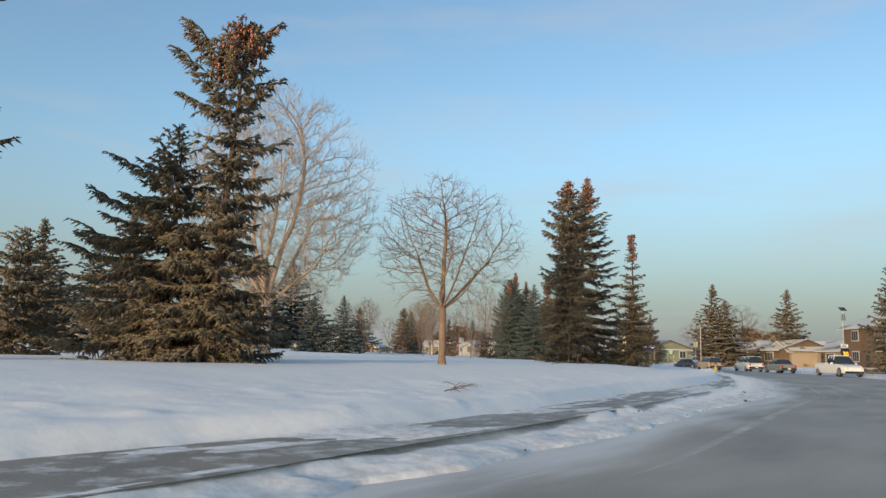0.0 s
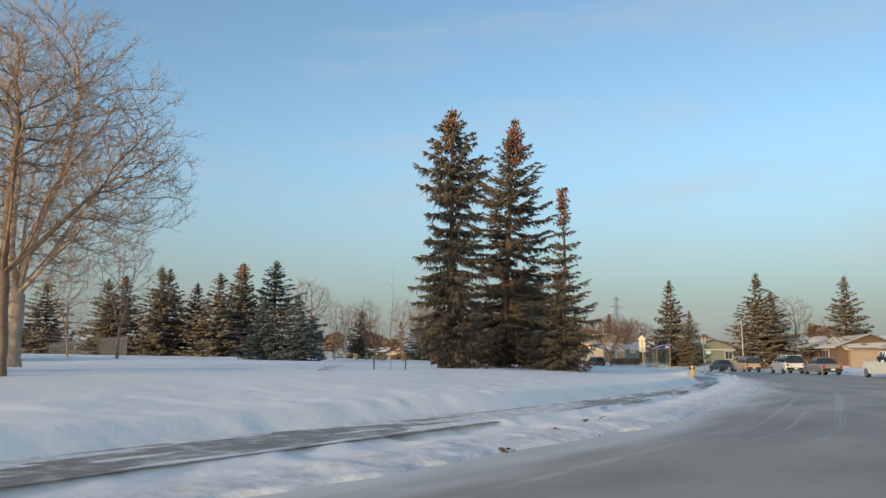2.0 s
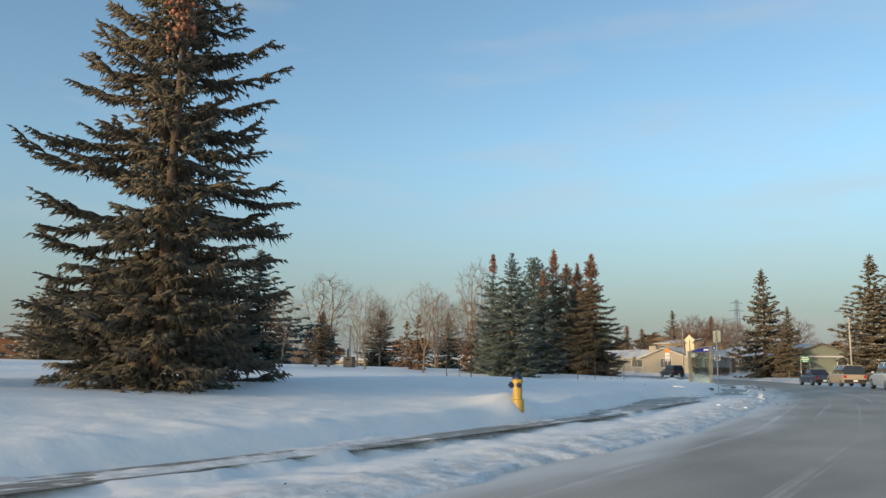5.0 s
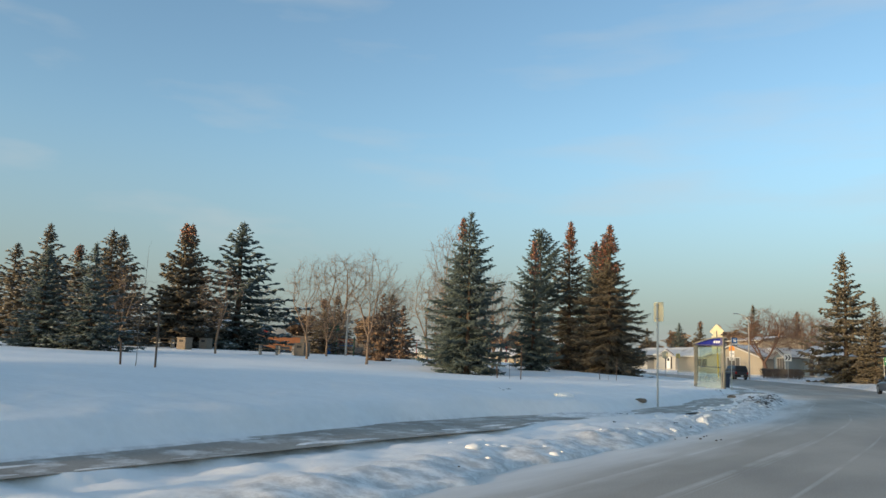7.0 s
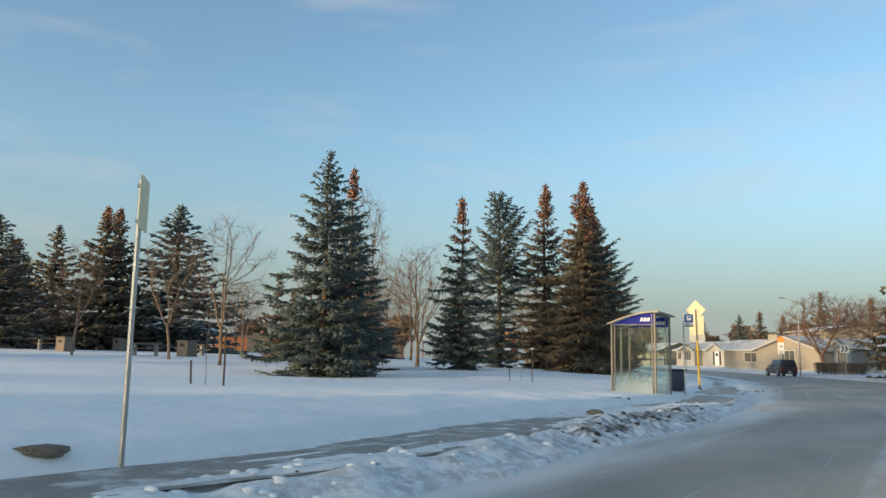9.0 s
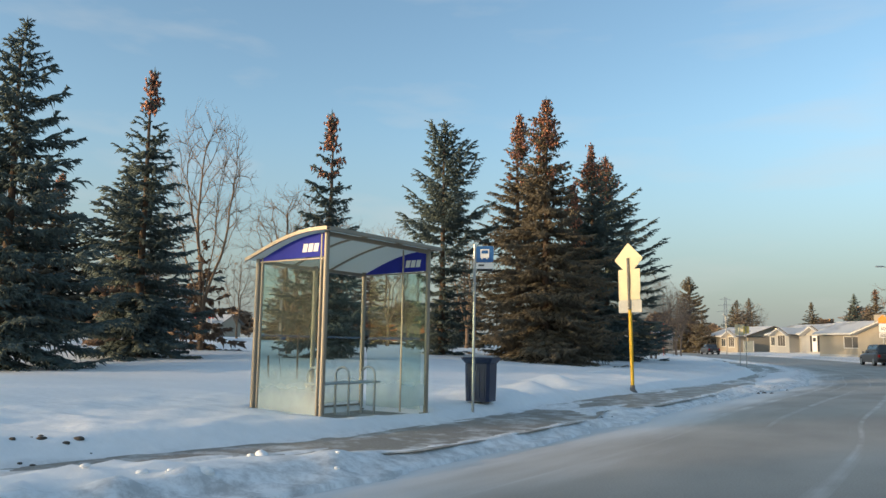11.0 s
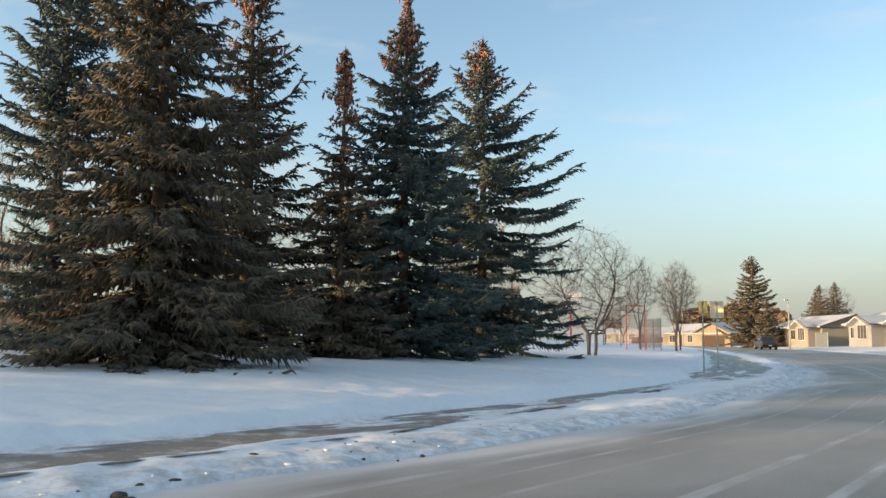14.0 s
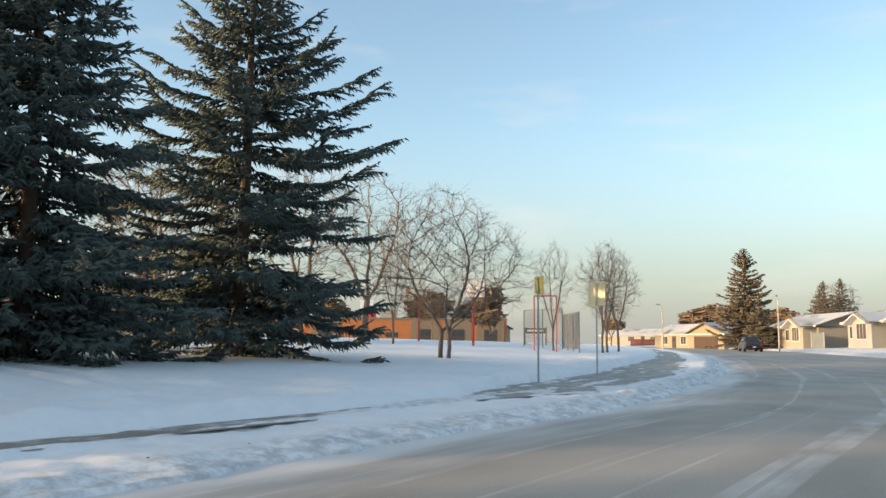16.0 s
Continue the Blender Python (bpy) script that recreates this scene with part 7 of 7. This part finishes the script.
def twig_hedge(x, y, turn, L, D, H):
    """A clipped leafless hedge: a thicket of short crossing twigs."""
    g = np.random.default_rng(77)
    e = thing("hedge", pose(x, y, floor_at(x, y), 0, 0, turn), "clipped brown leafless hedge along a front garden", "hedge")
    n = 2600
    p = np.stack([g.uniform(0, L, n), g.uniform(0, D, n), H * g.beta(1.3, 1.0, n)], -1)
    d = np.stack([g.normal(size=n) * 0.5, g.normal(size=n) * 0.5, g.uniform(0.3, 1.2, n)], -1) * 0.26
    q = p + d
    q[:, 2] = np.minimum(q[:, 2], H + g.uniform(-0.08, 0.05, n))
    v, t = frusta(p, q, np.full(n, 0.022), np.full(n, 0.014), 3)
    o = new("twigs", mesh_from("twigs", v, t, BARK_GREY, False))
    o.parent = e
    o["kind"] = "stuff"
    k = int(L / 0.5)
    for i in range(k):
        part("stem", tube(bmesh.new(), [(0.25 + i * 0.5, D / 2, -0.2), (0.3 + i * 0.5, D / 2, H * 0.5), (0.22 + i * 0.5, D / 2 + 0.1, H * 0.9)], [0.05, 0.035, 0.02], 6), BARK_GREY, e)


twig_hedge(27.6, 161.0, -37, 5.8, 0.9, 1.2)


def pylon(x, y, H):
    e = thing("power_pylon", pose(x, y, 0.8, 0, 0, 30), "distant steel lattice power pylon on the skyline", "pylon", "power pylons")
    for sx in (-1, 1):
        for sy in (-1, 1):
            part("leg", tube(bmesh.new(), [(sx * 2.6, sy * 2.6, -0.5), (sx * 0.8, sy * 0.8, H * 0.7), (sx * 0.4, sy * 0.4, H)], 0.16, 4), STEEL, e)
    for i in range(7):
        a, b = i * H / 8, (i + 1) * H / 8
        wa, wb = np.interp([a, b], [0, H * 0.7, H], [2.6, 0.8, 0.4])
        for s in (-1, 1):
            part("brace", tube(bmesh.new(), [(s * wa, -wa, a), (s * wb, wb, b)], 0.06, 4), STEEL, e)
            part("brace", tube(bmesh.new(), [(-wa, s * wa, a), (wb, s * wb, b)], 0.06, 4), STEEL, e)
    for zz, w in ((H * 0.72, 5.0), (H * 0.84, 4.2), (H * 0.95, 3.2)):
        part("cross_arm", tube(bmesh.new(), [(-w, 0, zz), (0, 0, zz + 0.6), (w, 0, zz)], 0.14, 4), STEEL, e)


pylon(62, 420, 33)
pylon(-93, 552, 31)

# ---- far woods: one joined belt of bare crowns and spruces round the horizon ----
g = np.random.default_rng(5)
BV, BT, n0 = [], [], 0
src = [np.empty(len(me.vertices) * 3, np.float32) for me in HEDGEROW]
polys = []
for me, a in zip(HEDGEROW, src):
    me.vertices.foreach_get("co", a)
    idx = np.empty(len(me.loops), np.int32)
    me.loops.foreach_get("vertex_index", idx)
    polys.append(idx.reshape(-1, 4))
for i in range(60):
    ang = radians(g.uniform(-25, 78))
    dist = g.uniform(165, 300)
    x, y = 20 - math.sin(ang) * dist, 70 + math.cos(ang) * dist
    if abs(float(edge_x(y)) - 6 - x) < 22:
        continue
    s, t = g.uniform(0.75, 1.25), g.uniform(0, 6.28)
    rot = np.array([[math.cos(t), math.sin(t), 0], [-math.sin(t), math.cos(t), 0], [0, 0, 1]])
    for a, f in zip(src[1:], polys[1:]):
        v = (a.reshape(-1, 3) * [s * 1.35, s * 1.35, s]) @ rot + [x, y, 0.9]
        BV.append(v)
        BT.append(f + n0)
        n0 += len(v)
woods = new("far_woods", mesh_from("far_woods", np.concatenate(BV), np.concatenate(BT), BARK, False))
tagged(woods, "brown belt of leafless trees along the skyline", "woods", kind="stuff")

# ---- clods of ploughed snow along the kerb ----
g = np.random.default_rng(8)
ico = bmesh.new()
bmesh.ops.create_icosphere(ico, subdivisions=2, radius=1.0)
iv = np.array([v.co[:] for v in ico.verts])
it = np.array([[v.index for v in f.verts] for f in ico.faces])
ico.free()


def clod_field(name, material, spots, label, squash=0.7):
    """Many rough lumps, half sunk where they lie, in one mesh; spots holds (x, y, radius)."""
    V, T, n0 = [], [], 0
    for x, y, r in spots:
        z = max(floor_at(x, y), float(road_z(y)) - 0.02)
        sc = r * g.uniform(0.65, 1.35, 3) * [1, 1, squash]
        t = g.uniform(0, 6.28)
        rot = np.array([[math.cos(t), math.sin(t), 0], [-math.sin(t), math.cos(t), 0], [0, 0, 1]])
        k = g.uniform(1.2, 2.6)
        bumps = 1 + 0.42 * (fbm(iv[:, 0] * k + x * 3, iv[:, 1] * k + iv[:, 2] * 1.7 + y, 15, 2) - 0.5)[:, None] + g.normal(size=(len(iv), 1)) * 0.05
        V.append((iv * bumps * sc) @ rot + [x, y, z - sc[2] * 0.25])
        T.append(it + n0)
        n0 += len(iv)
    o = new(name, mesh_from(name, np.concatenate(V), np.concatenate(T), material, name != "snow_clods"))
    tagged(o, label, "snow clods", kind="stuff")


def verge_spot(ylo, yhi, ulo, uhi, lo, hi):
    y = g.uniform(ylo, yhi)
    u = g.uniform(ulo, uhi)
    return float(edge_x(y) - u / edge_cos(y)), y, lo + (hi - lo) * g.random() ** 2.5


white = [verge_spot(61, 90, 0.15, 1.5, 0.03, 0.10) for _ in range(150)]
white += [verge_spot(104, 114, 0.0, 0.9, 0.02, 0.07) for _ in range(35)]
clod_field("snow_clods", SNOW, white, "broken clods of ploughed snow along the kerb", 0.5)
dark = [verge_spot(79.0, 86.4, 0.1, 1.1, 0.02, 0.075) for _ in range(70)]
dark += [verge_spot(6, 150, -0.1, 0.9, 0.008, 0.022) for _ in range(90)]
# small heaps dropped by the plough: middle, spread, largest lump
for cx, cy, cr, big in ((11.7, 29.6, 0.14, 0.05), (12.1, 30.3, 0.18, 0.06), (11.1, 28.0, 0.08, 0.04), (10.3, 25.5, 0.08, 0.04), (23.95, 67.6, 0.10, 0.06), (24.9, 68.4, 0.16, 0.05), (25.5, 67.2, 0.3, 0.03),
                        (20.98, 70.4, 0.10, 0.04), (23.68, 69.9, 0.08, 0.05), (26.3, 109.9, 0.3, 0.06), (25.95, 112.3, 0.4, 0.07), (26.1, 113.4, 0.4, 0.05), (25.35, 87.6, 0.18, 0.05), (25.0, 88.4, 0.14, 0.05), (27.0, 97.0, 0.2, 0.05), (5.35, 17.8, 0.16, 0.05)):
    dark += [(cx + g.normal() * cr, cy + g.normal() * cr * 1.3, 0.015 + (big - 0.015) * g.random() ** 2) for _ in range(7)]
clod_field("dirt_clods", DIRT, dark, "brown frozen clods of dirty snow and grit", 0.55)


# ---- a chunk thrown up by the plough ----
def snow_chunk(x, y, turn, a, b, c, material, label):
    bm = bmesh.new()
    bmesh.ops.create_icosphere(bm, subdivisions=4, radius=1.0)
    for v in bm.verts:
        n = 1 + 0.55 * (float(fbm(v.co.x * 1.3 + 7, v.co.y * 1.3 + v.co.z * 2.1, 31, 3)) - 0.5) + 0.25 * (float(fbm(v.co.x * 5 + v.co.z * 3, v.co.y * 5 + 9, 37, 2)) - 0.5)
        v.co = Vector((v.co.x * a * n, v.co.y * b * n, v.co.z * c * n))
    o = new("snow_chunk", finish("snow_chunk", bm, material))
    o.matrix_basis = pose(x, y, floor_at(x, y) + c * 0.1, 0, 0, turn)
    tagged(o, label, "snow chunk", "plough chunks")


SANDY_SNOW = mat("sandy_snow", (0.20, 0.165, 0.13), 0.9, var=0.35, scale=7, fine=30, bump=0.5, dist=0.03)
for x, y, turn, a, b, c in ((25.65, 83.5, 30, 0.16, 0.12, 0.09), (23.69, 73.0, 60, 0.22, 0.10, 0.06), (26.3, 122.9, 15, 0.09, 0.06, 0.06)):
    snow_chunk(x, y, turn, a, b, c, SANDY_SNOW, "brown chunk of frozen sandy snow on the verge")
for x, y, turn, a, b, c in ((26.75, 108.9, -10, 0.40, 0.24, 0.15), (22.3, 70.5, 20, 0.22, 0.16, 0.08), (25.3, 70.2, 40, 0.12, 0.10, 0.12)):
    snow_chunk(x, y, turn, a, b, c, SNOW, "large white lump of packed snow on the verge")

# ---- broken branches lying in the snow ----
def fallen_branch(x, y, turn, length, label):
    g = np.random.default_rng(int(x * 100 + y))
    e = thing("fallen_branch", pose(x, y, floor_at(x, y) + 0.03, 0, 0, turn), label, "branch", "fallen branches")
    stem = [(length * t, g.normal() * 0.03, 0.0 + 0.04 * math.sin(t * 3)) for t in (0, 0.25, 0.5, 0.75, 1.0)]
    part("stem", tube(bmesh.new(), stem, [0.013, 0.012, 0.010, 0.007, 0.004], 6), SPRUCE_BARK, e)
    for t, s_ in ((0.4, 1), (0.6, -1), (0.8, 1)):
        b = (length * t, 0.0, 0.06)
        part("side_twig", tube(bmesh.new(), [b, (b[0] + 0.22, s_ * 0.14, 0.12), (b[0] + 0.36, s_ * 0.2, 0.10)], [0.006, 0.005, 0.003], 5), SPRUCE_BARK, e)


for x, y, turn, length in ((5.6, 34.2, -52, 0.8), (1.3, 16.7, 30, 0.42), (1.45, 16.9, 100, 0.3), (1.2, 16.5, -20, 0.3)):
    fallen_branch(x, y, turn, length, "thin dark broken branch lying on the snow")
